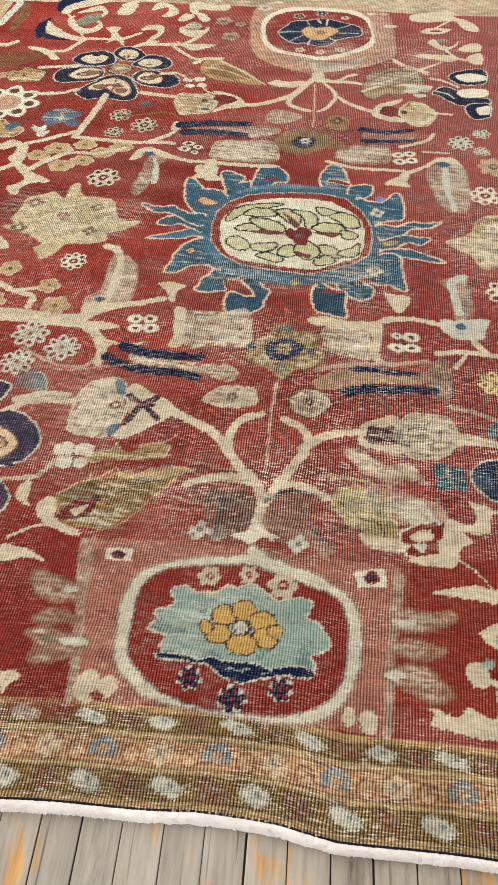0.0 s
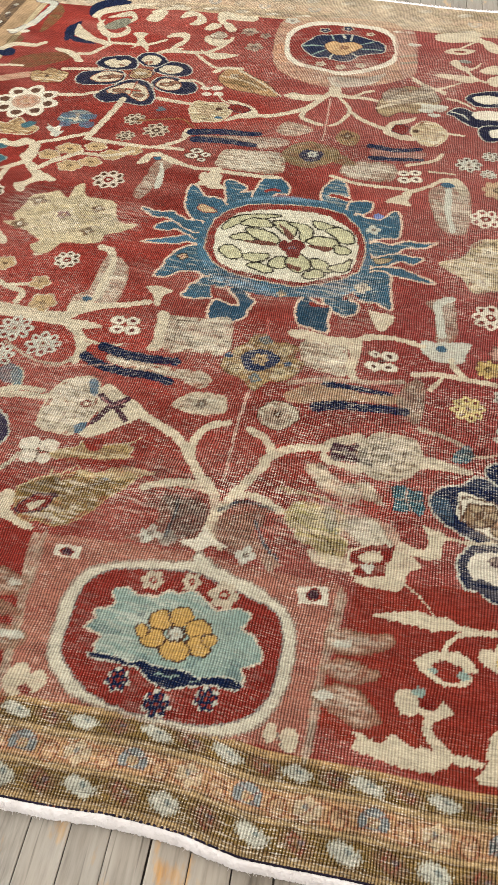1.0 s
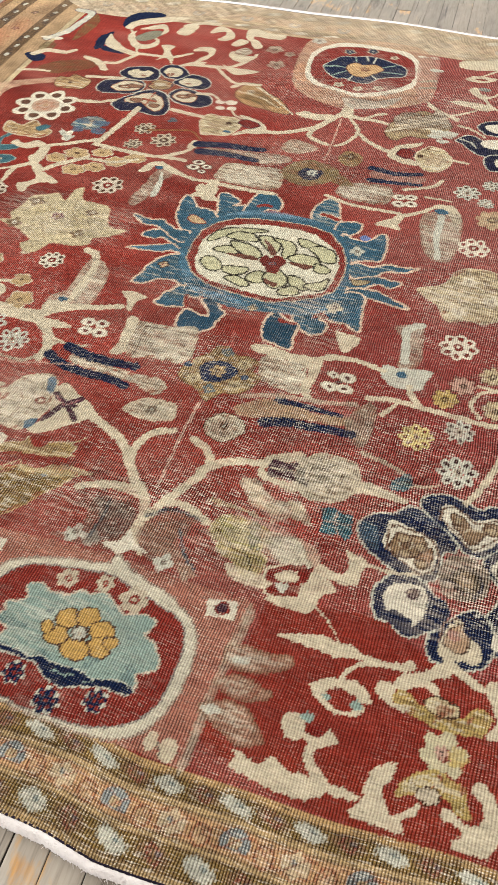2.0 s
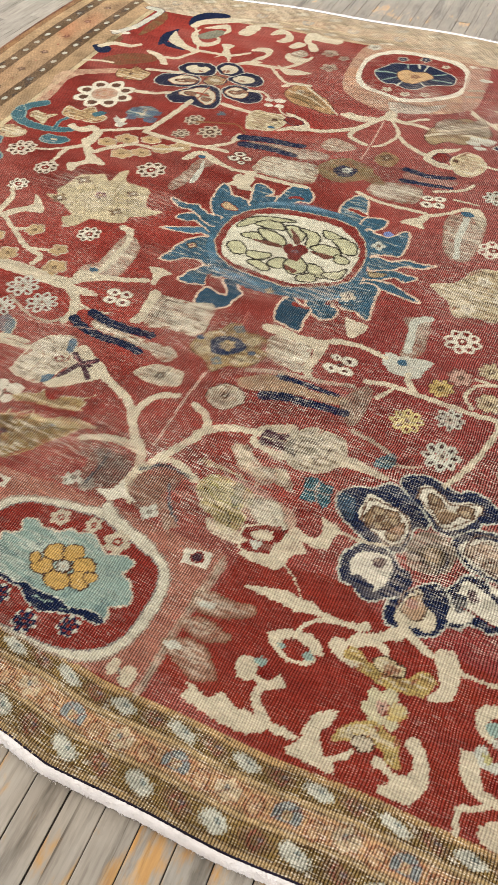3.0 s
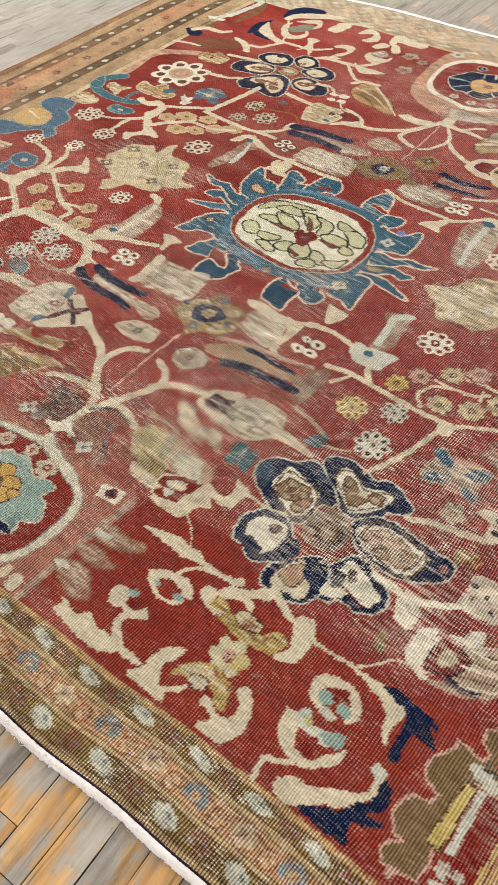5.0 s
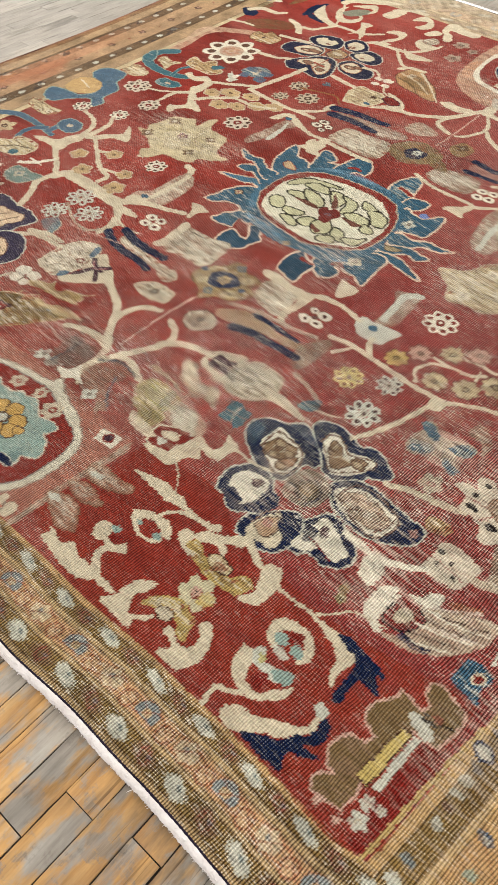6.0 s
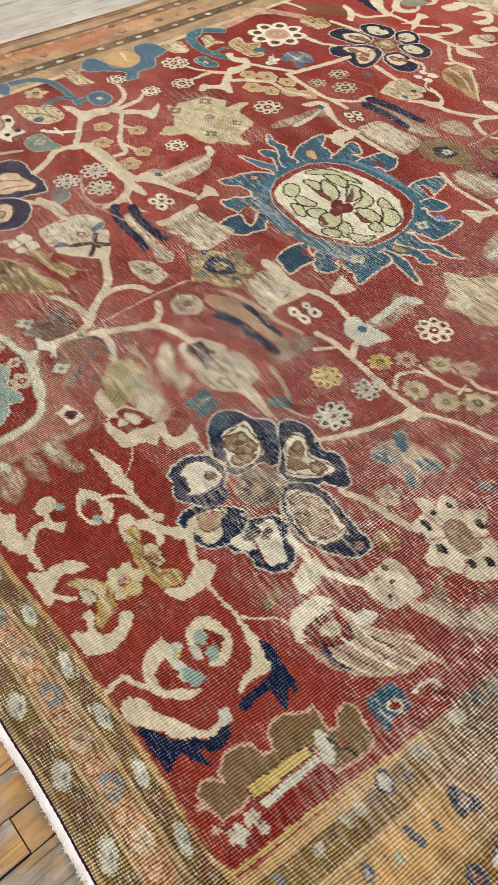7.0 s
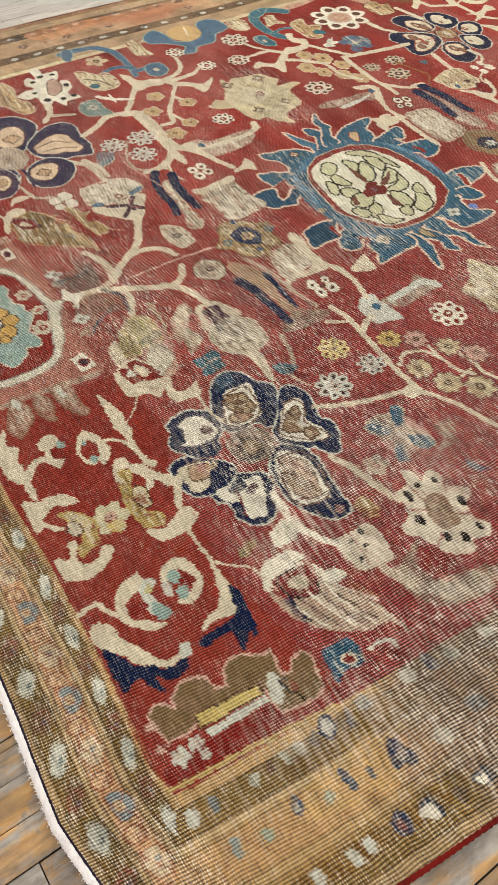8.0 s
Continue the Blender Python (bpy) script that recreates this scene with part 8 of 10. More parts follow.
shape(TEAL, (-1.016, 0.546), (-1.001, 0.597), (-0.962, 0.628), (-0.901, 0.612), (-0.895, 0.555), (-0.930, 0.527), (-0.984, 0.529), alpha=0.8)
blossom(-0.955, 0.575, 0.0268, 5, STONE, BLUE, deep=0.4, alpha=0.8)
shape(IVORY, (-0.991, 0.429), (-1.003, 0.470), (-1.034, 0.504), (-1.002, 0.487), (-0.979, 0.509), (-0.971, 0.470), (-0.960, 0.433))
shape(CREAM, (-1.153, 0.345), (-1.146, 0.375), (-1.106, 0.358), (-1.065, 0.393), (-1.004, 0.366), (-0.987, 0.323), (-0.982, 0.257), (-1.033, 0.271), (-1.029, 0.313), (-1.037, 0.350), (-1.071, 0.328), (-1.112, 0.329))
vine(CREAM, 0.0265, 0.0258, (-0.997, 0.279), (-0.992, 0.242), (-0.942, 0.218), (-0.919, 0.258), (-0.881, 0.296), (-0.839, 0.346))
vine(CREAM, 0.0235, 0.0230, (-1.011, 0.373), (-0.937, 0.418), (-0.866, 0.468))
vine(CREAM, 0.0263, 0.0274, (-0.829, 0.743), (-0.830, 0.663), (-0.837, 0.588), (-0.844, 0.516), (-0.853, 0.439))
vine(CREAM, 0.0228, 0.0192, (-0.853, 0.439), (-0.767, 0.430), (-0.690, 0.427), (-0.616, 0.425), (-0.560, 0.433), (-0.497, 0.435))
shape(CREAM, (-0.982, 0.106), (-0.961, 0.121), (-0.936, 0.156), (-0.958, 0.201), (-0.922, 0.200), (-0.846, 0.158), (-0.900, 0.141), (-0.928, 0.110), (-0.927, 0.074), (-0.950, 0.072))
vine(CREAM, 0.0146, 0.0128, (-1.027, 0.274), (-0.986, 0.226), (-0.944, 0.185))
vine(CREAM, 0.0268, 0.0125, (-1.004, 0.241), (-1.043, 0.198), (-1.039, 0.124), (-1.037, 0.088))
vine(CREAM, 0.0123, 0.0128, (-1.161, 0.141), (-1.097, 0.167), (-1.044, 0.207))
blossom(-1.201, 0.121, 0.0487, 8, srgb(214, 200, 178), DEEP, hole=BROWN, deep=0.25)
blossom(-1.031, 0.046, 0.0451, 8, srgb(214, 200, 178), DEEP, hole=BROWN, deep=0.25)
blossom(-0.678, 0.200, 0.0559, 8, srgb(214, 200, 178), DEEP, hole=BROWN, deep=0.25)
blossom(-0.730, 0.603, 0.0447, 8, STONE, BROWN, hole=BROWN, deep=0.3)
blossom(-0.722, 0.482, 0.0361, 8, STONE, BROWN, hole=BROWN, deep=0.3)
blossom(-0.628, 0.543, 0.0514, 8, STONE, BROWN, hole=BROWN, deep=0.3)
blossom(-0.662, 0.695, 0.0201, 3, TEAL, None, deep=0.5, alpha=0.8)
oval(IVORY, -0.451, 0.401, 0.0224, 0.0157, edge=BROWN, rim=0.003)
oval(IVORY, -0.406, 0.418, 0.0180, 0.0126, edge=BROWN, rim=0.003)
oval(IVORY, -0.444, 0.437, 0.0201, 0.0157, edge=BROWN, rim=0.003)
oval(IVORY, -0.412, 0.383, 0.0142, 0.0111, edge=BROWN, rim=0.003)
oval(srgb(96, 60, 52), -0.451, 0.401, 0.0089, 0.0089)
oval(srgb(96, 60, 52), -0.406, 0.418, 0.0072, 0.0072)
oval(srgb(96, 60, 52), -0.444, 0.437, 0.0089, 0.0089)
oval(srgb(96, 60, 52), -0.412, 0.383, 0.0063, 0.0063)
blossom(-0.940, 0.306, 0.0371, 6, TAN, BROWN, edge=CREAM, deep=0.2, core=0.2, alpha=0.9, flat=0.8)
blossom(-0.885, 0.358, 0.0447, 6, TAN, BROWN, edge=CREAM, deep=0.2, core=0.2, alpha=0.9, flat=0.8)
blossom(-0.799, 0.390, 0.0371, 6, TAN, BROWN, edge=CREAM, deep=0.2, core=0.2, alpha=0.9, flat=0.8)
blossom(-0.724, 0.348, 0.0402, 6, TAN, BROWN, edge=CREAM, deep=0.2, core=0.2, alpha=0.9, flat=0.8)
blossom(-0.668, 0.390, 0.0402, 6, TAN, BROWN, edge=CREAM, deep=0.2, core=0.2, alpha=0.9, flat=0.8)
blossom(-0.841, 0.253, 0.0425, 6, TAN, BROWN, edge=CREAM, deep=0.2, core=0.2, alpha=0.9, flat=0.8)
blossom(-0.780, 0.292, 0.0371, 6, TAN, BROWN, edge=CREAM, deep=0.2, core=0.2, alpha=0.9, flat=0.8)
vine(CREAM, 0.0173, 0.0166, (-0.934, 0.232), (-0.898, 0.283), (-0.832, 0.334), (-0.737, 0.342), (-0.660, 0.384))
shape(GREY, (-0.558, 0.344), (-0.497, 0.333), (-0.521, 0.267), (-0.518, 0.182), (-0.537, 0.114), (-0.571, 0.140), (-0.564, 0.233), alpha=0.6)
shape(PALE, (-0.539, 0.340), (-0.529, 0.273), (-0.515, 0.192), (-0.495, 0.193), (-0.511, 0.281))
shape(CREAM, (-0.621, 0.314), (-0.614, 0.359), (-0.596, 0.391), (-0.568, 0.400), (-0.531, 0.385), (-0.479, 0.337), (-0.516, 0.342), (-0.574, 0.373), (-0.586, 0.331))
oval(BLUE, -0.561, 0.361, 0.0142, 0.0111)
vine(CREAM, 0.0170, 0.0193, (-0.527, 0.373), (-0.463, 0.341), (-0.398, 0.327), (-0.337, 0.340))
vine(CREAM, 0.0214, 0.0136, (-0.576, 0.439), (-0.527, 0.482), (-0.509, 0.515), (-0.501, 0.569))
vine(srgb(150, 100, 60), 0.0135, 0.0071, (-0.713, 0.595), (-0.627, 0.621), (-0.561, 0.637), (-0.502, 0.589))
shape(CREAM, (-0.525, 0.518), (-0.526, 0.572), (-0.503, 0.573), (-0.492, 0.529))
oval(TEAL, -0.471, 0.558, 0.0162, 0.0090)
vine(CREAM, 0.0251, 0.0210, (-0.696, 0.773), (-0.626, 0.762), (-0.560, 0.755))
shape(CREAM, (-0.385, 0.230), (-0.366, 0.287), (-0.351, 0.328), (-0.312, 0.300), (-0.313, 0.249), (-0.348, 0.232))
shape(STRAW, (-1.378, 0.216), (-1.359, 0.261), (-1.273, 0.246), (-1.260, 0.206), (-1.303, 0.175), alpha=0.9)
# north end: arabesques beside the far cartouche
vine(CREAM, 0.0346, 0.0274, (-0.974, 1.547), (-0.914, 1.599), (-0.839, 1.611))
shape(CREAM, (-0.840, 1.503), (-0.831, 1.583), (-0.773, 1.572), (-0.717, 1.501), (-0.738, 1.447), (-0.784, 1.447), (-0.767, 1.492), (-0.781, 1.538))
shape(CREAM, (-0.688, 1.582), (-0.655, 1.613), (-0.586, 1.585), (-0.510, 1.585), (-0.507, 1.535), (-0.575, 1.525), (-0.632, 1.527), (-0.627, 1.471), (-0.667, 1.503))
shape(CREAM, (-0.704, 1.412), (-0.687, 1.479), (-0.638, 1.465), (-0.664, 1.410))
shape(CREAM, (-0.642, 1.500), (-0.599, 1.484), (-0.564, 1.423), (-0.596, 1.407))
shape(CREAM, (-0.674, 1.307), (-0.672, 1.350), (-0.638, 1.324), (-0.565, 1.325), (-0.583, 1.263), (-0.633, 1.266))
shape(GREY, (-0.663, 1.347), (-0.633, 1.404), (-0.587, 1.369), (-0.611, 1.324))
vine(CREAM, 0.0280, 0.0167, (-0.784, 1.173), (-0.681, 1.183), (-0.632, 1.193), (-0.597, 1.236), (-0.570, 1.296), (-0.561, 1.348))
shape(CREAM, (-0.664, 1.211), (-0.621, 1.199), (-0.553, 1.198), (-0.493, 1.195), (-0.545, 1.151), (-0.593, 1.141))
vine(CREAM, 0.0147, 0.0179, (-0.681, 1.183), (-0.607, 1.108), (-0.559, 1.069), (-0.527, 1.060))
shape(CREAM, (-0.839, 1.298), (-0.815, 1.352), (-0.755, 1.352), (-0.736, 1.291), (-0.753, 1.229), (-0.785, 1.193), (-0.780, 1.243), (-0.760, 1.287), (-0.778, 1.313))
blossom(-0.504, 1.423, 0.0404, 5, GREY, BROWN, deep=0.3, alpha=0.75)
blossom(-0.449, 1.281, 0.0404, 5, GREY, BROWN, deep=0.3, alpha=0.75)
blossom(-0.428, 1.397, 0.0275, 5, GREY, BROWN, deep=0.3, alpha=0.75)
shape(srgb(190, 150, 104), (-0.513, 0.965), (-0.517, 1.034), (-0.475, 1.085), (-0.394, 1.028), (-0.322, 0.976), (-0.260, 0.889), (-0.308, 0.876), (-0.365, 0.893), (-0.416, 0.897), (-0.461, 0.914), edge=BROWN, rim=0.003, alpha=0.85)
shape(srgb(120, 96, 60), (-0.475, 0.971), (-0.451, 1.030), (-0.383, 0.992), (-0.310, 0.925), (-0.363, 0.922), (-0.416, 0.930), alpha=0.6)
vine(CREAM, 0.0106, 0.0080, (-0.451, 1.060), (-0.356, 0.988), (-0.247, 0.885))
vine(CREAM, 0.0240, 0.0208, (-0.545, 1.033), (-0.520, 1.069), (-0.450, 1.079))
blossom(-0.463, 1.012, 0.0201, 5, STONE, BROWN, deep=0.3, alpha=0.8)
vine(CREAM, 0.0211, 0.0099, (-0.659, 0.930), (-0.601, 0.940), (-0.557, 0.908))
oval(IVORY, -0.546, 0.891, 0.0201, 0.0157)
oval(IVORY, -0.503, 0.900, 0.0242, 0.0188)
oval(IVORY, -0.528, 0.843, 0.0201, 0.0157)
oval(IVORY, -0.483, 0.853, 0.0201, 0.0157)
vine(CREAM, 0.0080, 0.0077, (-0.480, 0.843), (-0.447, 0.804), (-0.416, 0.792))
shape(STRAW, (-0.558, 0.718), (-0.548, 0.783), (-0.497, 0.780), (-0.447, 0.788), (-0.408, 0.758), (-0.400, 0.705), (-0.423, 0.652), (-0.475, 0.637), (-0.515, 0.633), edge=CREAM, rim=0.004)
oval(BROWN, -0.448, 0.739, 0.0134, 0.0112)
blossom(-0.489, 0.714, 0.0447, 6, srgb(170, 140, 110), None, deep=0.5, alpha=0.5)
oval(BLUE, -0.435, 0.677, 0.0157, 0.0089)
shape(CREAM, (-0.437, 0.814), (-0.389, 0.811), (-0.317, 0.771), (-0.304, 0.710), (-0.357, 0.689), (-0.405, 0.656), (-0.386, 0.701), (-0.355, 0.732), (-0.384, 0.770))
shape(DEEP, (-0.418, 0.759), (-0.390, 0.788), (-0.337, 0.761), (-0.362, 0.728), edge=PLUM, rim=0.004)
vine(CREAM, 0.0264, 0.0272, (-0.312, 0.721), (-0.246, 0.733), (-0.172, 0.779), (-0.123, 0.828), (-0.086, 0.914), (-0.056, 0.971))
shape(CREAM, (-0.237, 0.895), (-0.208, 0.925), (-0.157, 0.917), (-0.097, 0.930), (-0.110, 0.886), (-0.167, 0.870))
vine(CREAM, 0.0150, 0.0158, (-0.058, 0.965), (-0.011, 0.898), (0.025, 0.824), (0.005, 0.741), (-0.024, 0.707))
vine(CREAM, 0.0167, 0.0217, (0.025, 0.824), (0.077, 0.775), (0.132, 0.740), (0.174, 0.724))
vine(CREAM, 0.0194, 0.0189, (-0.123, 0.828), (-0.137, 0.776), (-0.136, 0.746), (-0.093, 0.717), (-0.057, 0.706))
vine(PINK, 0.0066, 0.0066, (-0.061, 0.910), (-0.044, 0.741), (-0.032, 0.596))
vine(CREAM, 0.0292, 0.0166, (-0.048, 0.949), (0.010, 0.934), (0.067, 0.936), (0.116, 0.923))
vine(CREAM, 0.0164, 0.0183, (0.024, 0.941), (0.053, 0.976), (0.085, 0.997))
shape(CREAM, (-0.071, 0.943), (-0.078, 1.020), (-0.052, 1.033), (-0.026, 0.954), (-0.047, 0.922))
shape(STONE, (-0.208, 0.633), (-0.187, 0.701), (-0.138, 0.695), (-0.077, 0.667), (-0.117, 0.615), (-0.168, 0.604), alpha=0.65)
shape(srgb(150, 124, 84), (0.009, 0.620), (0.023, 0.682), (0.068, 0.677), (0.095, 0.644), (0.079, 0.587), (0.038, 0.589), alpha=0.85)
blossom(0.048, 0.648, 0.0268, 4, BROWN, STONE, deep=0.4, alpha=0.7)
shape(srgb(140, 122, 86), (-0.155, 0.450), (-0.137, 0.531), (-0.091, 0.580), (-0.023, 0.573), (0.036, 0.543), (0.035, 0.478), (-0.008, 0.427), (-0.063, 0.408), alpha=0.8)
shape(srgb(130, 110, 72), (-0.012, 0.546), (0.052, 0.516), (0.111, 0.464), (0.042, 0.460), alpha=0.7)
shape(NAVY, (-0.090, 0.473), (-0.084, 0.520), (-0.051, 0.523), (-0.013, 0.515), (-0.020, 0.468), (-0.055, 0.451), alpha=0.9)
blossom(-0.047, 0.498, 0.0206, 6, PALE, NAVY, deep=0.4)
shape(STONE, (-0.359, 0.396), (-0.344, 0.467), (-0.247, 0.477), (-0.154, 0.478), (-0.126, 0.357), (-0.250, 0.343), (-0.349, 0.355), alpha=0.9)
shape(GREY, (-0.459, 0.540), (-0.332, 0.562), (-0.176, 0.581), (-0.140, 0.548), (-0.212, 0.499), (-0.305, 0.505), (-0.443, 0.508), alpha=0.65)
vine(NAVY, 0.0430, 0.0294, (-0.495, 0.557), (-0.399, 0.579), (-0.319, 0.583), (-0.261, 0.592))
vine(NAVY, 0.0415, 0.0274, (-0.470, 0.510), (-0.381, 0.519), (-0.310, 0.516), (-0.259, 0.513))
vine(CREAM, 0.0217, 0.0214, (-0.351, 0.328), (-0.263, 0.324), (-0.176, 0.324), (-0.134, 0.327))
shape(srgb(176, 154, 116), (0.119, 0.865), (0.129, 0.950), (0.174, 1.024), (0.227, 1.071), (0.288, 1.027), (0.344, 0.979), (0.316, 0.911), (0.266, 0.862), (0.203, 0.856), (0.163, 0.812), alpha=0.8, edge=BROWN, rim=0.003)
vine(CREAM, 0.0172, 0.0182, (0.122, 0.871), (0.202, 0.930), (0.309, 0.937))
oval(PALE, 0.297, 0.887, 0.0291, 0.0134)
oval(PALE, 0.345, 0.930, 0.0291, 0.0134)
oval(PALE, 0.330, 0.860, 0.0246, 0.0134)
vine(CREAM, 0.0126, 0.0136, (0.210, 1.154), (0.264, 1.099), (0.352, 1.033))
shape(STRAW, (0.262, 0.720), (0.274, 0.777), (0.302, 0.809), (0.353, 0.792), (0.384, 0.739), (0.381, 0.690), (0.350, 0.644), (0.303, 0.652), edge=CREAM, rim=0.004)
blossom(0.331, 0.723, 0.0492, 6, srgb(176, 140, 110), None, deep=0.5, alpha=0.4)
oval(BROWN, 0.277, 0.732, 0.0134, 0.0112)
shape(CREAM, (0.162, 0.704), (0.177, 0.767), (0.210, 0.797), (0.269, 0.830), (0.246, 0.786), (0.208, 0.758), (0.194, 0.715), (0.252, 0.697), (0.293, 0.677), (0.254, 0.658), (0.201, 0.673))
shape(DEEP, (0.195, 0.720), (0.210, 0.764), (0.253, 0.748), (0.239, 0.700), edge=PLUM, rim=0.003)
vine(CREAM, 0.0158, 0.0119, (0.380, 0.738), (0.446, 0.734))
shape(srgb(176, 140, 124), (0.145, 0.579), (0.228, 0.576), (0.324, 0.593), (0.316, 0.556), (0.224, 0.528), (0.150, 0.534), alpha=0.6)
vine(NAVY, 0.0301, 0.0235, (0.138, 0.598), (0.225, 0.587), (0.305, 0.610))
vine(NAVY, 0.0274, 0.0154, (0.149, 0.520), (0.244, 0.529), (0.320, 0.541))
# far cartouche
shape(srgb(198, 164, 134), (-0.329, 1.137), (-0.388, 1.424), (-0.372, 1.606), (-0.221, 1.635), (-0.018, 1.655), (0.134, 1.586), (0.229, 1.241), (0.154, 1.089), (-0.072, 1.002), (-0.201, 1.028), alpha=0.72)
shape(srgb(206, 150, 112), (-0.367, 1.268), (-0.345, 1.344), (-0.305, 1.254), (-0.287, 1.169), (-0.331, 1.179), alpha=0.6)
shape(srgb(206, 150, 112), (0.167, 1.328), (0.208, 1.318), (0.218, 1.230), (0.180, 1.218), alpha=0.6)
shape(PALE, (-0.103, 1.076), (-0.031, 1.088), (0.041, 1.095), (0.114, 1.158), (0.073, 1.055), (-0.048, 1.002), alpha=0.6)
shape(srgb(110, 90, 80), (-0.070, 1.063), (-0.013, 1.102), (0.075, 1.122), (0.124, 1.113), (0.027, 1.055), alpha=0.35)
shape(IVORY, (-0.313, 1.250), (-0.334, 1.349), (-0.341, 1.446), (-0.313, 1.521), (-0.256, 1.583), (-0.195, 1.598), (-0.104, 1.600), (-0.024, 1.591), (0.044, 1.576), (0.093, 1.527), (0.125, 1.460), (0.138, 1.373), (0.141, 1.280), (0.114, 1.220), (0.061, 1.166), (-0.007, 1.122), (-0.064, 1.100), (-0.115, 1.121), (-0.181, 1.136), (-0.241, 1.155), (-0.280, 1.191))
shape(srgb(140, 46, 38), (-0.292, 1.260), (-0.317, 1.370), (-0.312, 1.460), (-0.264, 1.531), (-0.183, 1.563), (-0.079, 1.564), (0.015, 1.549), (0.077, 1.507), (0.107, 1.438), (0.124, 1.337), (0.103, 1.256), (0.041, 1.191), (-0.017, 1.151), (-0.078, 1.133), (-0.152, 1.156), (-0.234, 1.183), zone=6)
shape(NAVY, (-0.256, 1.341), (-0.231, 1.405), (-0.208, 1.449), (-0.149, 1.464), (-0.105, 1.485), (-0.052, 1.478), (0.012, 1.450), (0.072, 1.416), (0.082, 1.341), (0.026, 1.313), (-0.013, 1.283), (-0.045, 1.232), (-0.092, 1.227), (-0.136, 1.248), (-0.184, 1.243), (-0.229, 1.283), edge=PALE, rim=0.004)
vine(SKY, 0.0177, 0.0049, (-0.250, 1.337), (-0.198, 1.349), (-0.151, 1.346))
vine(SKY, 0.0101, 0.0057, (-0.200, 1.260), (-0.168, 1.301), (-0.143, 1.325))
vine(SKY, 0.0074, 0.0043, (-0.157, 1.467), (-0.136, 1.418))
vine(PALE, 0.0104, 0.0074, (-0.111, 1.482), (-0.092, 1.439))
vine(PALE, 0.0106, 0.0077, (-0.069, 1.476), (-0.067, 1.425))
vine(SKY, 0.0097, 0.0049, (0.026, 1.431), (-0.014, 1.399), (-0.036, 1.376))
vine(SKY, 0.0111, 0.0050, (0.068, 1.358), (0.012, 1.356), (-0.029, 1.355))
vine(PALE, 0.0087, 0.0065, (-0.124, 1.235), (-0.120, 1.286))
vine(PALE, 0.0096, 0.0061, (-0.019, 1.280), (-0.046, 1.309))
shape(srgb(212, 172, 122), (-0.164, 1.353), (-0.140, 1.403), (-0.100, 1.396), (-0.053, 1.412), (-0.013, 1.375), (-0.046, 1.316), (-0.074, 1.284), (-0.124, 1.290), edge=srgb(120, 80, 60), rim=0.003)
blossom(-0.085, 1.353, 0.0233, 6, srgb(150, 100, 70), TAN, deep=0.4)
blossom(-0.191, 1.504, 0.0224, 5, NAVY, PALE, edge=STONE, deep=0.3)
blossom(-0.098, 1.542, 0.0224, 5, NAVY, PALE, edge=STONE, deep=0.3)
blossom(0.003, 1.504, 0.0201, 5, STONE, BROWN, deep=0.3)
blossom(-0.151, 1.186, 0.0224, 5, STONE, BROWN, deep=0.3)
blossom(-0.068, 1.173, 0.0224, 5, STONE, BROWN, deep=0.3)
blossom(0.006, 1.203, 0.0224, 5, STONE, BROWN, deep=0.3)
blossom(-0.349, 1.574, 0.0350, 5, PALE, BROWN, deep=0.3, alpha=0.8)
oval(IVORY, 0.118, 1.552, 0.0225, 0.0125)
oval(IVORY, 0.164, 1.555, 0.0201, 0.0112)
# north-east corner and rosette
shape(srgb(186, 142, 124), (0.111, 1.531), (0.188, 1.547), (0.231, 1.175), (0.165, 1.186), alpha=0.65)
vine(PALE, 0.0270, 0.0220, (0.181, 1.438), (0.214, 1.439))
vine(GREY, 0.0196, 0.0196, (0.158, 1.319), (0.208, 1.340))
vine(GREY, 0.0197, 0.0197, (0.166, 1.258), (0.219, 1.279))
shape(CREAM, (0.275, 1.553), (0.336, 1.583), (0.456, 1.608), (0.456, 1.557), (0.506, 1.528), (0.549, 1.476), (0.551, 1.417), (0.492, 1.442), (0.454, 1.511), (0.343, 1.488), (0.279, 1.503))
shape(CREAM, (0.325, 1.397), (0.348, 1.434), (0.404, 1.440), (0.443, 1.432), (0.407, 1.387), (0.352, 1.381))
oval(DEEP, 0.383, 1.409, 0.0255, 0.0102)
vine(CREAM, 0.0118, 0.0107, (0.381, 1.441), (0.423, 1.494), (0.457, 1.540))
shape(CREAM, (0.351, 1.307), (0.378, 1.333), (0.404, 1.277), (0.443, 1.275), (0.475, 1.328), (0.459, 1.274), (0.417, 1.240), (0.376, 1.266))
oval(srgb(140, 140, 130), 0.409, 1.325, 0.0255, 0.0153)
vine(CREAM, 0.0102, 0.0166, (0.415, 1.279), (0.434, 1.223), (0.464, 1.181), (0.501, 1.160))
shape(CREAM, (0.296, 1.179), (0.344, 1.199), (0.431, 1.198), (0.479, 1.174), (0.435, 1.141), (0.369, 1.156))
shape(CREAM, (0.471, 1.256), (0.512, 1.305), (0.555, 1.309), (0.557, 1.245), (0.494, 1.231))
shape(CREAM, (0.504, 1.189), (0.558, 1.230), (0.561, 1.135), (0.517, 1.139))
vine(CREAM, 0.0190, 0.0207, (0.233, 1.117), (0.279, 1.084), (0.324, 1.056), (0.351, 1.043))
vine(CREAM, 0.0154, 0.0116, (0.330, 1.066), (0.373, 1.104), (0.407, 1.135))
shape(GREY, (0.126, 0.985), (0.165, 1.045), (0.241, 1.038), (0.272, 1.092), (0.320, 1.032), (0.336, 0.971), (0.262, 0.946), (0.201, 0.924), (0.149, 0.922), alpha=0.65, edge=BROWN, rim=0.003)
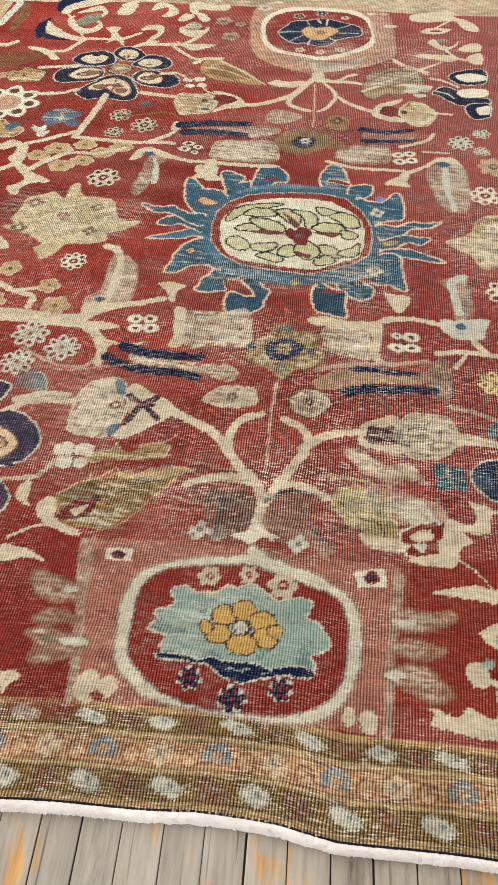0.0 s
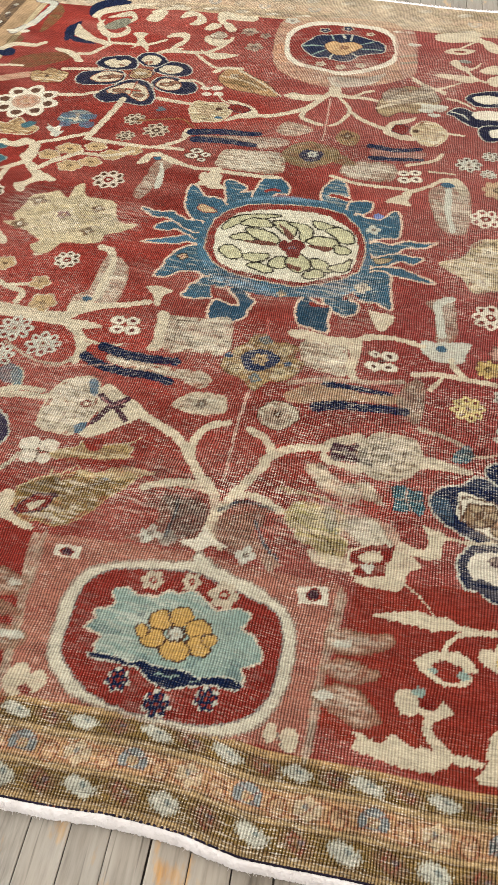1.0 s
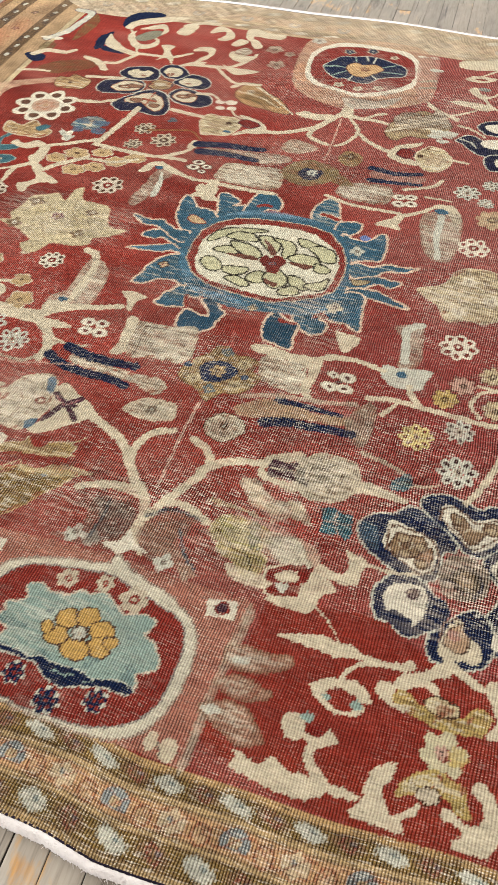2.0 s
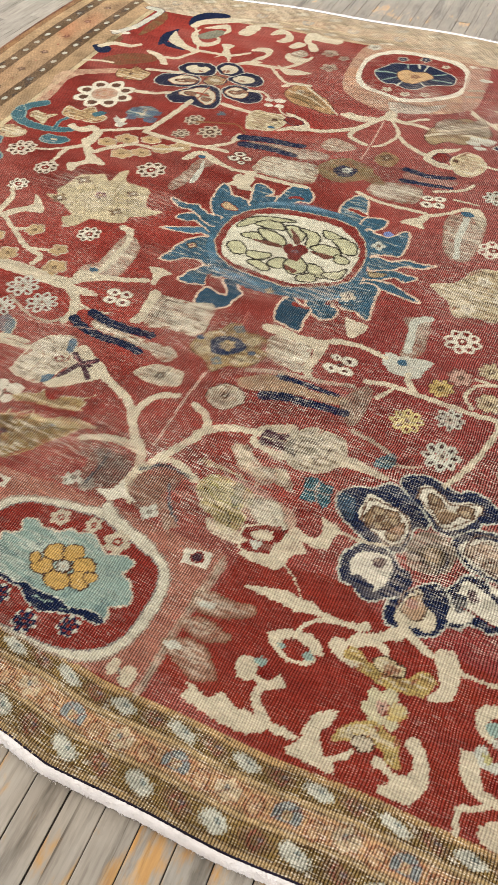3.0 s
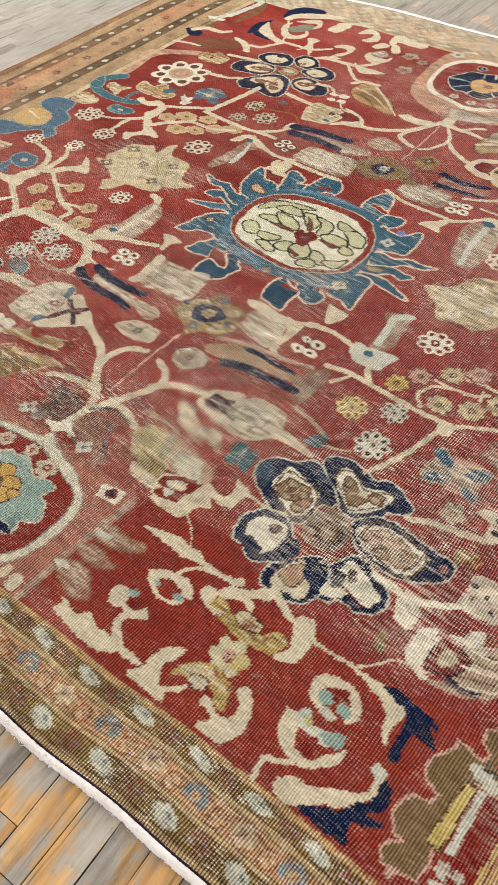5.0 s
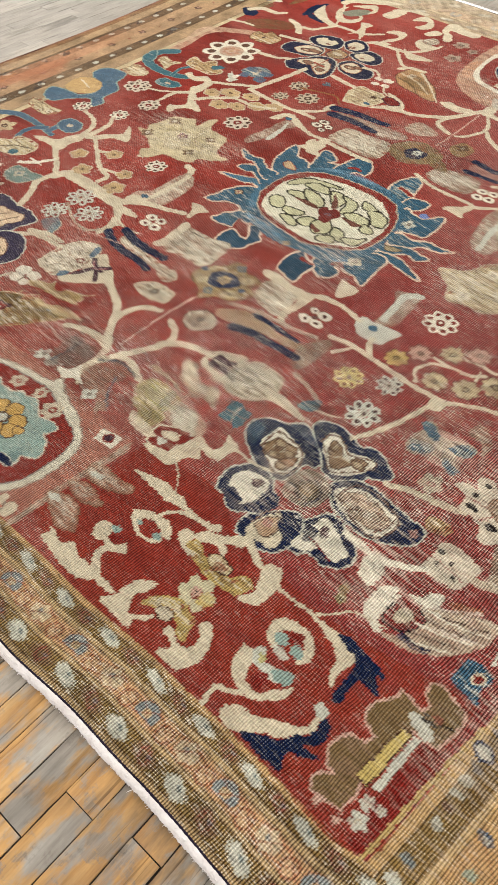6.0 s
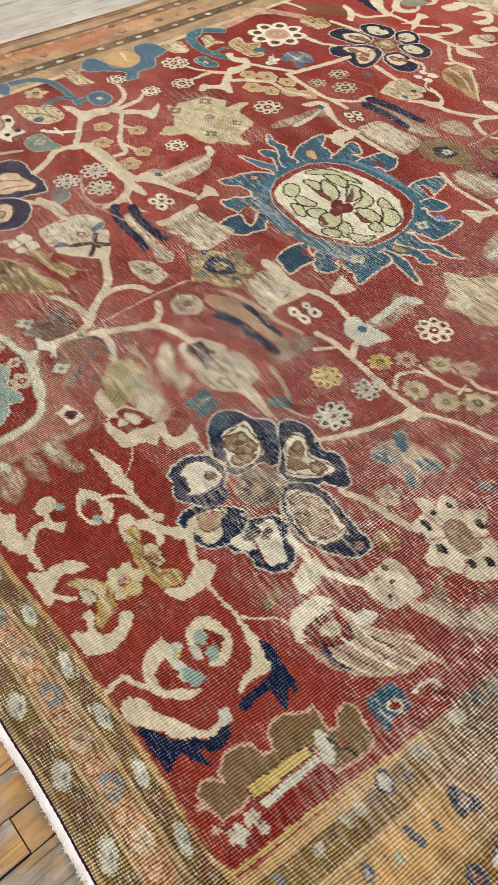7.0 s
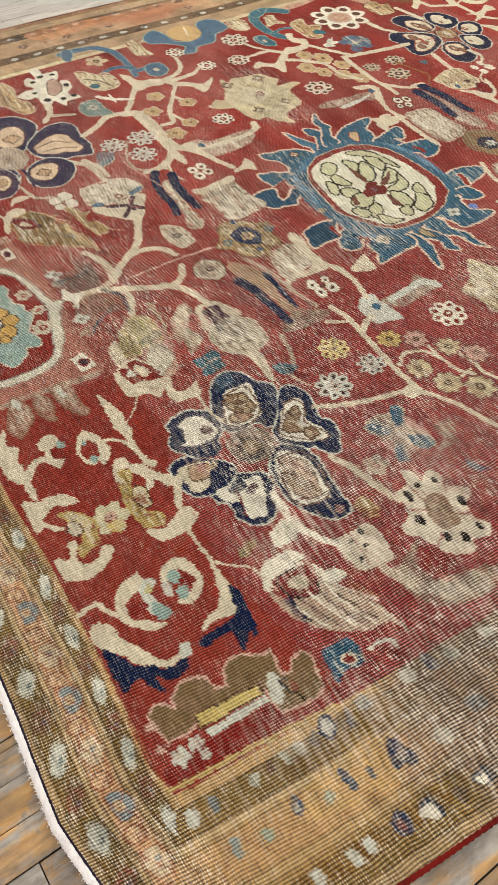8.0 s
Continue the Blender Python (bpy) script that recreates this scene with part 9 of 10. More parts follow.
vine(CREAM, 0.0173, 0.0116, (0.367, 0.996), (0.414, 0.983), (0.472, 0.939))
shape(ROSETTE, (0.376, 0.883), (0.411, 0.934), (0.459, 0.914), (0.492, 0.870), (0.571, 0.862), (0.573, 0.817), (0.486, 0.802), (0.445, 0.822), (0.402, 0.867), edge=PALE, rim=0.004, zone=11)
shape(ROSETTE, (0.434, 1.024), (0.481, 1.071), (0.563, 1.088), (0.567, 0.985), (0.487, 0.959), (0.453, 0.979), edge=PALE, rim=0.004, zone=11)
shape(ROSETTE, (0.501, 0.810), (0.573, 0.825), (0.576, 0.738), (0.520, 0.714), (0.494, 0.763), edge=PALE, rim=0.004, zone=11)
shape(IVORY, (0.457, 1.024), (0.503, 1.052), (0.565, 1.039), (0.566, 1.003), (0.496, 0.983))
shape(IVORY, (0.464, 0.906), (0.509, 0.933), (0.569, 0.929), (0.571, 0.883), (0.502, 0.860), (0.474, 0.870))
shape(IVORY, (0.530, 0.787), (0.573, 0.809), (0.575, 0.753), (0.539, 0.746))
vine(PALE, 0.0087, 0.0059, (0.390, 0.895), (0.427, 0.886), (0.453, 0.853))
blossom(0.303, 0.911, 0.0331, 5, PALE, GREY, deep=0.3, alpha=0.8)
blossom(0.346, 0.911, 0.0268, 5, PALE, GREY, deep=0.3, alpha=0.8)
posy(0.473, 0.545, 0.0454, 8, PALE, BROWN, GREY)
posy(0.543, 0.612, 0.0316, 8, PALE, BROWN, GREY)
posy(0.541, 0.500, 0.0285, 8, PALE, BROWN, GREY)

# cream leaves beside the end panel
shape(CREAM, (-0.497, -1.178), (-0.459, -1.179), (-0.419, -1.187), (-0.388, -1.205), (-0.420, -1.201), (-0.449, -1.205), (-0.482, -1.217))
shape(CREAM, (-0.393, -1.445), (-0.368, -1.436), (-0.354, -1.445), (-0.372, -1.469), (-0.379, -1.481))

# east border, rubbed flowers
shape(srgb(128, 100, 58), (1.347, -1.222), (1.337, -1.149), (1.316, -1.052), (1.348, -1.045), (1.369, -1.123), (1.380, -1.223), alpha=0.75)
shape(srgb(126, 92, 48), (1.503, -1.322), (1.499, -1.213), (1.506, -1.117), (1.506, -1.021), (1.537, -1.011), (1.537, -1.129), (1.538, -1.240), (1.545, -1.287), alpha=0.75)
shape(srgb(206, 168, 110), (1.401, -1.214), (1.388, -1.136), (1.378, -1.057), (1.420, -1.052), (1.464, -1.049), (1.462, -1.142), (1.446, -1.221), alpha=0.6)
shape(srgb(150, 120, 96), (1.340, -1.054), (1.316, -0.960), (1.339, -0.898), (1.373, -0.758), (1.514, -0.887), (1.503, -0.982), (1.488, -1.043), (1.413, -1.046), alpha=0.45)
shape(srgb(190, 186, 170), (1.315, -1.125), (1.316, -1.112), (1.338, -1.110), (1.348, -1.123), (1.334, -1.133), edge=srgb(50, 60, 84), rim=0.005)
shape(srgb(60, 72, 96), (1.316, -1.076), (1.327, -1.069), (1.350, -1.073), (1.354, -1.085), (1.335, -1.084), alpha=0.8)
shape(PALE, (1.323, -1.189), (1.328, -1.173), (1.348, -1.172), (1.349, -1.185), (1.335, -1.192), alpha=0.75)
shape(PALE, (1.329, -1.217), (1.330, -1.204), (1.349, -1.203), (1.351, -1.215), alpha=0.75)
shape(srgb(96, 96, 100), (1.328, -1.155), (1.329, -1.144), (1.347, -1.147), (1.348, -1.157), alpha=0.6)
shape(PALE, (1.334, -1.280), (1.337, -1.265), (1.353, -1.270), (1.352, -1.284), alpha=0.75)
shape(srgb(110, 80, 76), (1.330, -1.245), (1.331, -1.232), (1.348, -1.234), (1.349, -1.248), alpha=0.6)
shape(PALE, (1.332, -1.395), (1.333, -1.380), (1.355, -1.381), (1.360, -1.396), (1.347, -1.402), alpha=0.85)
shape(srgb(120, 130, 130), (1.331, -1.356), (1.333, -1.342), (1.352, -1.344), (1.352, -1.357), alpha=0.8)
shape(srgb(150, 166, 160), (1.403, -1.354), (1.406, -1.339), (1.429, -1.342), (1.432, -1.358), alpha=0.7)
shape(srgb(70, 88, 108), (1.395, -1.238), (1.397, -1.227), (1.422, -1.225), (1.429, -1.240), (1.413, -1.245), alpha=0.75)
oval(PALE, 1.415, -1.235, 0.0071, 0.0049, alpha=0.8)
shape(srgb(160, 170, 150), (1.418, -1.185), (1.420, -1.170), (1.434, -1.173), (1.436, -1.188), alpha=0.7)
shape(srgb(64, 84, 108), (1.397, -1.146), (1.405, -1.135), (1.437, -1.130), (1.441, -1.142), (1.417, -1.148), alpha=0.85)
shape(srgb(80, 96, 112), (1.417, -1.099), (1.423, -1.090), (1.442, -1.094), (1.440, -1.104), alpha=0.8)
shape(srgb(40, 54, 84), (1.400, -1.044), (1.406, -1.029), (1.428, -1.021), (1.452, -1.013), (1.460, -1.027), (1.446, -1.040), (1.453, -1.055), (1.437, -1.059), alpha=0.85)
oval(srgb(170, 150, 136), 1.432, -1.036, 0.0112, 0.0078, alpha=0.8)
shape(PALE, (1.427, -0.971), (1.432, -0.945), (1.454, -0.935), (1.460, -0.955), (1.444, -0.972), alpha=0.55)
shape(srgb(120, 134, 138), (1.415, -0.879), (1.418, -0.850), (1.441, -0.846), (1.445, -0.871), (1.431, -0.885), alpha=0.55)
shape(srgb(160, 172, 150), (1.416, -1.303), (1.418, -1.289), (1.434, -1.291), (1.432, -1.304), alpha=0.7)
shape(PALE, (1.509, -1.203), (1.511, -1.187), (1.532, -1.189), (1.531, -1.203), alpha=0.8)
shape(PALE, (1.508, -1.172), (1.512, -1.157), (1.531, -1.158), (1.530, -1.172), alpha=0.8)
shape(srgb(60, 70, 96), (1.505, -1.116), (1.501, -1.095), (1.532, -1.086), (1.540, -1.101), (1.529, -1.116), alpha=0.85)
oval(srgb(150, 96, 84), 1.522, -1.103, 0.0101, 0.0078, alpha=0.8)
shape(srgb(70, 80, 96), (1.510, -1.059), (1.511, -1.037), (1.536, -1.028), (1.544, -1.040), (1.524, -1.062), alpha=0.8)
shape(IVORY, (1.517, -1.065), (1.517, -1.044), (1.538, -1.038), (1.546, -1.051), (1.535, -1.061), (1.529, -1.070))
shape(srgb(110, 90, 90), (1.519, -0.998), (1.522, -0.979), (1.544, -0.980), (1.544, -0.997), alpha=0.6)
shape(srgb(80, 90, 104), (1.519, -0.953), (1.518, -0.928), (1.541, -0.918), (1.547, -0.939), (1.534, -0.955), alpha=0.75)
shape(IVORY, (1.526, -0.950), (1.528, -0.934), (1.541, -0.933), (1.540, -0.948))
shape(PALE, (1.504, -1.270), (1.507, -1.253), (1.526, -1.253), (1.526, -1.270), alpha=0.8)
shape(PALE, (1.316, -0.952), (1.320, -0.927), (1.341, -0.925), (1.340, -0.948), alpha=0.7)
shape(PALE, (1.325, -0.856), (1.326, -0.833), (1.345, -0.827), (1.347, -0.850), alpha=0.7)
shape(PALE, (1.325, -0.771), (1.325, -0.748), (1.341, -0.742), (1.342, -0.763), alpha=0.7)
shape(srgb(70, 84, 104), (1.310, -0.900), (1.314, -0.882), (1.342, -0.881), (1.342, -0.897), alpha=0.6)
shape(srgb(120, 130, 130), (1.314, -1.056), (1.318, -1.032), (1.339, -1.028), (1.339, -1.052), alpha=0.7)
vine(srgb(194, 164, 104), 0.0090, 0.0100, (1.289, -1.405), (1.295, -1.257), (1.307, -1.088))

ZONES = (
    (5, "end_cartouche", "dark red cartouche in a cream frame with a pale blue flower", 0),
    (6, "end_cartouche", "red cartouche in a cream frame with a navy flower", 0),
    (7, "medallion", "blue scalloped medallion round an ivory octagon", 0),
    (8, "rosette", "navy and cream rosette with open petals", 0),
    (9, "rosette", "navy and cream rosette with open petals", 0),
    (10, "rosette", "navy and cream rosette with open petals", 0),
    (11, "rosette", "navy and cream rosette with open petals", 0),
    (12, "rosette", "navy and cream rosette with open petals", 0),
    (13, "rosette", "navy and cream rosette with open petals", 0),
    (14, "octagon", "ivory octagon with green leaf scrolls in a red line", 7),
    (15, "flower", "pale blue serrated flower with a gold middle", 5),
)

# leaf teeth, hearts and veins
shape(srgb(96, 70, 34), (-0.414, -1.027), (-0.370, -0.993), (-0.335, -0.984), (-0.340, -1.024), (-0.391, -1.048), alpha=0.45)
shape(srgb(204, 184, 136), (-0.296, -0.956), (-0.248, -0.956), (-0.209, -0.931), (-0.131, -0.928), (-0.175, -0.948), (-0.196, -0.967), (-0.239, -0.967), (-0.280, -0.976), alpha=0.6)
vine(STRAW, 0.0042, 0.0030, (-0.416, -1.037), (-0.391, -1.008), (-0.360, -0.990), (-0.363, -0.973), (-0.341, -0.982), (-0.306, -0.948), (-0.291, -0.976), (-0.252, -0.957), (-0.210, -0.928), (-0.131, -0.928))
vine(STRAW, 0.0045, 0.0028, (-0.131, -0.929), (-0.165, -0.949), (-0.176, -0.974), (-0.207, -1.015))
shape(DEEP, (-0.387, -1.067), (-0.367, -1.043), (-0.330, -1.044), (-0.329, -1.065), (-0.347, -1.086), (-0.382, -1.099), (-0.396, -1.088), edge=PLUM, rim=0.003)
shape(CREAM, (-0.377, -1.079), (-0.363, -1.064), (-0.345, -1.054), (-0.341, -1.063), (-0.358, -1.085))
vine(CREAM, 0.0060, 0.0041, (-0.278, -1.060), (-0.245, -1.058))
shape(RED, (-0.363, -0.950), (-0.341, -0.932), (-0.277, -0.923), (-0.208, -0.908), (-0.191, -0.922), (-0.265, -0.942))
shape(RED, (-0.320, -0.874), (-0.311, -0.893), (-0.290, -0.902), (-0.275, -0.889), (-0.273, -0.860))
vine(STRAW, 0.0063, 0.0051, (-0.387, -0.927), (-0.326, -0.915), (-0.260, -0.911), (-0.195, -0.896))
vine(STRAW, 0.0053, 0.0033, (-0.228, -0.868), (-0.207, -0.854), (-0.195, -0.835))
# lines inside the petals of the north-west rosette
oval(srgb(150, 100, 78), -0.936, 1.011, 0.0140, 0.0060)
oval(ROSETTE, -0.960, 1.054, 0.0178, 0.0076)
oval(srgb(150, 100, 78), -0.833, 1.052, 0.0153, 0.0178)
vine(CREAM, 0.0048, 0.0041, (-0.841, 1.081), (-0.826, 1.027))
oval(srgb(150, 100, 78), -0.728, 0.998, 0.0144, 0.0062)
oval(srgb(150, 108, 84), -0.962, 0.893, 0.0227, 0.0103, edge=srgb(92, 56, 44), rim=0.004)
oval(srgb(150, 108, 84), -0.926, 0.911, 0.0255, 0.0127, edge=srgb(92, 56, 44), rim=0.004)
oval(CREAM, -0.962, 0.893, 0.0103, 0.0041)
oval(srgb(150, 108, 84), -0.702, 0.887, 0.0227, 0.0124, edge=srgb(92, 56, 44), rim=0.004)
oval(srgb(150, 108, 84), -0.674, 0.909, 0.0160, 0.0100, edge=srgb(92, 56, 44), rim=0.004)
oval(CREAM, -0.702, 0.887, 0.0103, 0.0041)
oval(srgb(150, 108, 84), -0.867, 0.802, 0.0229, 0.0153, edge=srgb(92, 56, 44), rim=0.004)
oval(srgb(150, 108, 84), -0.780, 0.780, 0.0186, 0.0144, edge=srgb(92, 56, 44), rim=0.004)
vine(srgb(160, 78, 58), 0.0067, 0.0077, (-0.815, 0.776), (-0.823, 0.884))
vine(srgb(160, 78, 58), 0.0128, 0.0128, (-0.844, 0.817), (-0.788, 0.814))
# lines inside the petals of the south-east rosette
vine(srgb(120, 92, 74), 0.0050, 0.0040, (0.553, -0.896), (0.549, -0.835), (0.628, -0.839), (0.658, -0.887), (0.636, -0.930), (0.593, -0.917), (0.553, -0.896))
oval(srgb(112, 86, 66), 0.579, -0.857, 0.0184, 0.0156)
oval(srgb(178, 156, 124), 0.579, -0.857, 0.0127, 0.0099)
oval(srgb(112, 86, 66), 0.589, -0.893, 0.0134, 0.0123)
oval(srgb(178, 156, 124), 0.589, -0.893, 0.0089, 0.0078)
oval(srgb(112, 86, 66), 0.618, -0.869, 0.0134, 0.0123)
oval(srgb(178, 156, 124), 0.618, -0.869, 0.0089, 0.0078)
oval(srgb(112, 86, 66), 0.627, -0.908, 0.0170, 0.0127)
oval(srgb(186, 160, 124), 0.627, -0.908, 0.0113, 0.0071)
vine(srgb(120, 92, 74), 0.0050, 0.0030, (0.642, -0.780), (0.643, -0.752), (0.675, -0.742), (0.718, -0.766), (0.768, -0.743), (0.785, -0.757), (0.757, -0.801), (0.716, -0.837), (0.674, -0.802), (0.642, -0.780))
oval(srgb(112, 86, 66), 0.678, -0.773, 0.0112, 0.0157)
oval(srgb(178, 156, 124), 0.678, -0.773, 0.0067, 0.0101)
oval(srgb(112, 86, 66), 0.752, -0.778, 0.0198, 0.0127)
oval(srgb(178, 156, 124), 0.752, -0.778, 0.0141, 0.0071)
vine(srgb(120, 92, 80), 0.0041, 0.0048, (0.778, -0.882), (0.786, -0.830), (0.831, -0.813), (0.919, -0.836), (0.911, -0.904), (0.866, -0.909), (0.778, -0.882))
vine(srgb(132, 100, 84), 0.0031, 0.0030, (0.799, -0.874), (0.805, -0.838), (0.839, -0.831), (0.904, -0.849), (0.895, -0.892), (0.856, -0.893))
vine(srgb(132, 100, 84), 0.0022, 0.0022, (0.822, -0.869), (0.828, -0.844), (0.886, -0.858), (0.880, -0.881))
vine(srgb(120, 92, 80), 0.0041, 0.0042, (0.693, -1.066), (0.697, -1.027), (0.721, -1.007))
oval(srgb(170, 120, 110), 0.720, -1.046, 0.0141, 0.0113, alpha=0.7)
oval(srgb(96, 66, 70), 0.627, -0.979, 0.0134, 0.0101, alpha=0.9)
oval(srgb(196, 170, 150), 0.620, -0.980, 0.0056, 0.0045)
vine(DEEP, 0.0049, 0.0038, (0.811, -1.006), (0.843, -1.011), (0.881, -1.023))

# worn leaf and palmette beside the rosette
shape(srgb(196, 184, 124), (0.189, -0.936), (0.242, -0.922), (0.304, -0.937), (0.318, -0.968), (0.283, -0.995), (0.236, -0.998), (0.210, -0.977), alpha=0.55)
shape(CREAM, (0.305, -0.940), (0.377, -0.936), (0.419, -0.953), (0.425, -0.989), (0.366, -1.004), (0.307, -0.992), alpha=0.5)
vine(srgb(110, 80, 44), 0.0052, 0.0040, (0.197, -0.971), (0.223, -0.989), (0.260, -1.009), (0.308, -1.013), alpha=0.7)
shape(srgb(90, 104, 92), (0.257, -0.929), (0.282, -0.929), (0.294, -0.972), (0.281, -0.995), (0.269, -0.961), alpha=0.55)
vine(STRAW, 0.0130, 0.0080, (0.156, -0.904), (0.216, -0.904), (0.266, -0.908), alpha=0.7)
shape(srgb(210, 192, 160), (0.199, -0.821), (0.249, -0.836), (0.273, -0.864), (0.314, -0.878), (0.302, -0.895), (0.240, -0.885), (0.222, -0.851), alpha=0.55)
shape(srgb(210, 192, 160), (0.313, -0.843), (0.351, -0.856), (0.370, -0.882), (0.339, -0.893), (0.332, -0.872), alpha=0.55)
shape(DEEP, (0.346, -1.019), (0.407, -0.995), (0.413, -1.036), (0.339, -1.053))
shape(CREAM, (0.355, -1.027), (0.393, -1.013), (0.397, -1.037), (0.358, -1.046))
# blue cross and small leaf of the north-west field
shape(DUSK, (-1.014, 0.591), (-0.968, 0.596), (-0.959, 0.568), (-0.999, 0.560), alpha=0.85)
shape(DUSK, (-0.940, 0.595), (-0.885, 0.605), (-0.879, 0.573), (-0.929, 0.568), alpha=0.85)
shape(DUSK, (-0.994, 0.532), (-0.963, 0.543), (-0.948, 0.509), (-0.982, 0.497), alpha=0.85)
shape(DUSK, (-0.921, 0.544), (-0.872, 0.550), (-0.865, 0.515), (-0.904, 0.506), alpha=0.85)
oval(STONE, -0.943, 0.554, 0.0140, 0.0080, alpha=0.8)
shape(PALE, (-1.027, 0.476), (-1.012, 0.494), (-0.987, 0.465), (-0.956, 0.465), (-0.964, 0.422), (-0.987, 0.442))
# streaks in the leaves beside the far cartouche
vine(srgb(118, 86, 60), 0.0111, 0.0138, (0.156, 0.970), (0.212, 1.030), (0.307, 1.054), alpha=0.6)
vine(srgb(222, 204, 172), 0.0121, 0.0077, (0.134, 0.914), (0.236, 0.978), (0.318, 1.042), alpha=0.6)
vine(srgb(118, 86, 60), 0.0122, 0.0117, (0.167, 0.891), (0.238, 0.934), (0.309, 0.986), alpha=0.6)
vine(srgb(222, 204, 172), 0.0131, 0.0078, (-0.508, 1.002), (-0.414, 0.979), (-0.313, 0.920), alpha=0.6)
vine(srgb(96, 76, 44), 0.0131, 0.0064, (-0.488, 0.957), (-0.406, 0.937), (-0.343, 0.889), alpha=0.6)

# pale body of the blue cross, and the worn crescent at the east border
shape(srgb(200, 176, 156), (0.790, -0.638), (0.788, -0.574), (0.835, -0.542), (0.903, -0.538), (0.917, -0.599), (0.928, -0.640), (0.877, -0.644), alpha=0.5)
shape(BLUE, (0.788, -0.574), (0.790, -0.548), (0.830, -0.562), (0.835, -0.589), alpha=0.8)
shape(BLUE, (0.795, -0.649), (0.804, -0.627), (0.845, -0.617), (0.836, -0.640), alpha=0.8)
shape(BLUE, (0.872, -0.584), (0.887, -0.550), (0.920, -0.544), (0.918, -0.578), alpha=0.8)
shape(BLUE, (0.882, -0.628), (0.898, -0.616), (0.929, -0.629), (0.918, -0.648), alpha=0.8)
shape(STONE, (1.141, -0.840), (1.191, -0.822), (1.243, -0.780), (1.271, -0.717), (1.268, -0.655), (1.239, -0.629), (1.211, -0.709), (1.199, -0.772), (1.177, -0.795), (1.139, -0.804), alpha=0.5)
# brown lines in the worn palmette of the south-east corner
vine(srgb(116, 84, 72), 0.0050, 0.0031, (1.030, -1.027), (1.089, -1.025), (1.150, -1.015), alpha=0.5)
vine(srgb(116, 84, 72), 0.0054, 0.0032, (1.096, -0.987), (1.149, -0.970), (1.200, -0.952), alpha=0.5)
vine(srgb(116, 84, 72), 0.0050, 0.0031, (1.116, -0.947), (1.164, -0.913), (1.199, -0.896), alpha=0.5)
vine(srgb(228, 214, 196), 0.0054, 0.0049, (1.125, -0.987), (1.173, -0.970), (1.215, -0.950), alpha=0.6)
vine(srgb(228, 214, 196), 0.0064, 0.0050, (1.098, -0.955), (1.141, -0.924), (1.177, -0.895), alpha=0.6)
vine(srgb(60, 64, 96), 0.0069, 0.0044, (1.086, -1.050), (1.118, -1.054), (1.146, -1.046), alpha=0.7)
shape(DEEP, (1.050, -1.038), (1.038, -1.003), (1.069, -0.980), (1.094, -0.991), (1.090, -1.023), (1.071, -1.040), alpha=0.8)
shape(CREAM, (1.053, -1.028), (1.051, -1.001), (1.077, -0.991), (1.085, -1.007), (1.072, -1.030))

# the field repeats itself mirrored across its long axis
_old = np.clip(((PX > 0.64) & (PY > 0.07)) | ((PY <= 0.07) & (PX > 0.64 + 0.9 * (0.07 - PY))) | ((PY < -1.27 - 0.3315 * (PX + 0.12)) & (PX < -0.3 - 0.39 * (PY + 1.77))), 0, 1).astype(bool)
_old &= (ZONE == 0) & ~FIGURE
_tx, _ty = -PX[_old], PY[_old]
_tu, _tv = 0.5 + 0 * _tx, 0.5 + 0 * _tx
for _ in range(8):
    _qx, _qy = rug_place(_tu, _tv)
    _tu, _tv = _tu + (_tx - _qx) / WIDTH, _tv + (_ty - _qy) / LENGTH
_iu, _iv = np.clip(_tu * NU + 0.5, 0, NU).astype(int), np.clip(_tv * NV + 0.5, 0, NV).astype(int)
_from = ZONE[_iv, _iu]
_ok = (_from == 0) | (_from > 6)
PILE[_old] = np.where(_ok[:, None], PILE[_iv, _iu], PILE[_old])
_twin = np.arange(20)
_twin[[8, 9, 10]] = 12, 13, 11
ZONE[_old] = np.where(_ok, _twin[_from], ZONE[_old])

# rubbed bare across the figures: streaks of pale foundation among the knots
def rubbed(x, y, rx, ry, amount):
    d = np.hypot((PX - x) / rx, (PY - y) / ry) + 0.25 * smooth_noise(PX * 16, PY * 22, 33)
    k = amount * np.clip(1.3 - d, 0, 1)
    np.maximum(WEAR, k, out=WEAR)
    a = (np.clip(k, 0, 1) * np.clip(1.7 * STREAK - 0.25, 0, 0.6))[..., None]
    PILE[:] = PILE * (1 - a) + np.array(srgb(222, 204, 184)) * a


for _x, _y, _rx, _ry, _amount in ((-0.72, -0.02, 0.3, 0.14, 0.75), (0.55, 0.02, 0.2, 0.16, 0.6), (-0.1, -0.22, 0.3, 0.07, 0.8), (0.22, -0.2, 0.14, 0.14, 0.8), (-0.39, -0.77, 0.2, 0.1, 0.6),
                                  (0.36, -0.74, 0.14, 0.1, 0.75), (0.31, -0.97, 0.14, 0.1, 0.6), (-0.25, -1.0, 0.24, 0.1, 0.6), (0.78, -0.93, 0.2, 0.16, 1.0), (1.02, -0.95, 0.18, 0.12, 0.8), (1.03, -0.62, 0.2, 0.2, 0.5),
                                  (1.45, -0.85, 0.22, 0.25, 1.0), (1.4, -1.2, 0.2, 0.24, 0.5), (0.05, -0.98, 0.3, 0.12, 0.55), (0.1, 1.15, 0.4, 0.2, 0.6)):
    rubbed(_x, _y, _rx, _ry, _amount)

# uneven wear leaves some rows of knots darker and others bleached
_mottle = smooth_noise(PX * 45, PY * 150, 28) + 0.6 * smooth_noise(PX * 110, PY * 120, 29)
PILE *= 1 + (0.34 * np.clip(WEAR * 1.2, 0.25, 1) * np.clip(_mottle, -1.2, 1.2))[..., None]

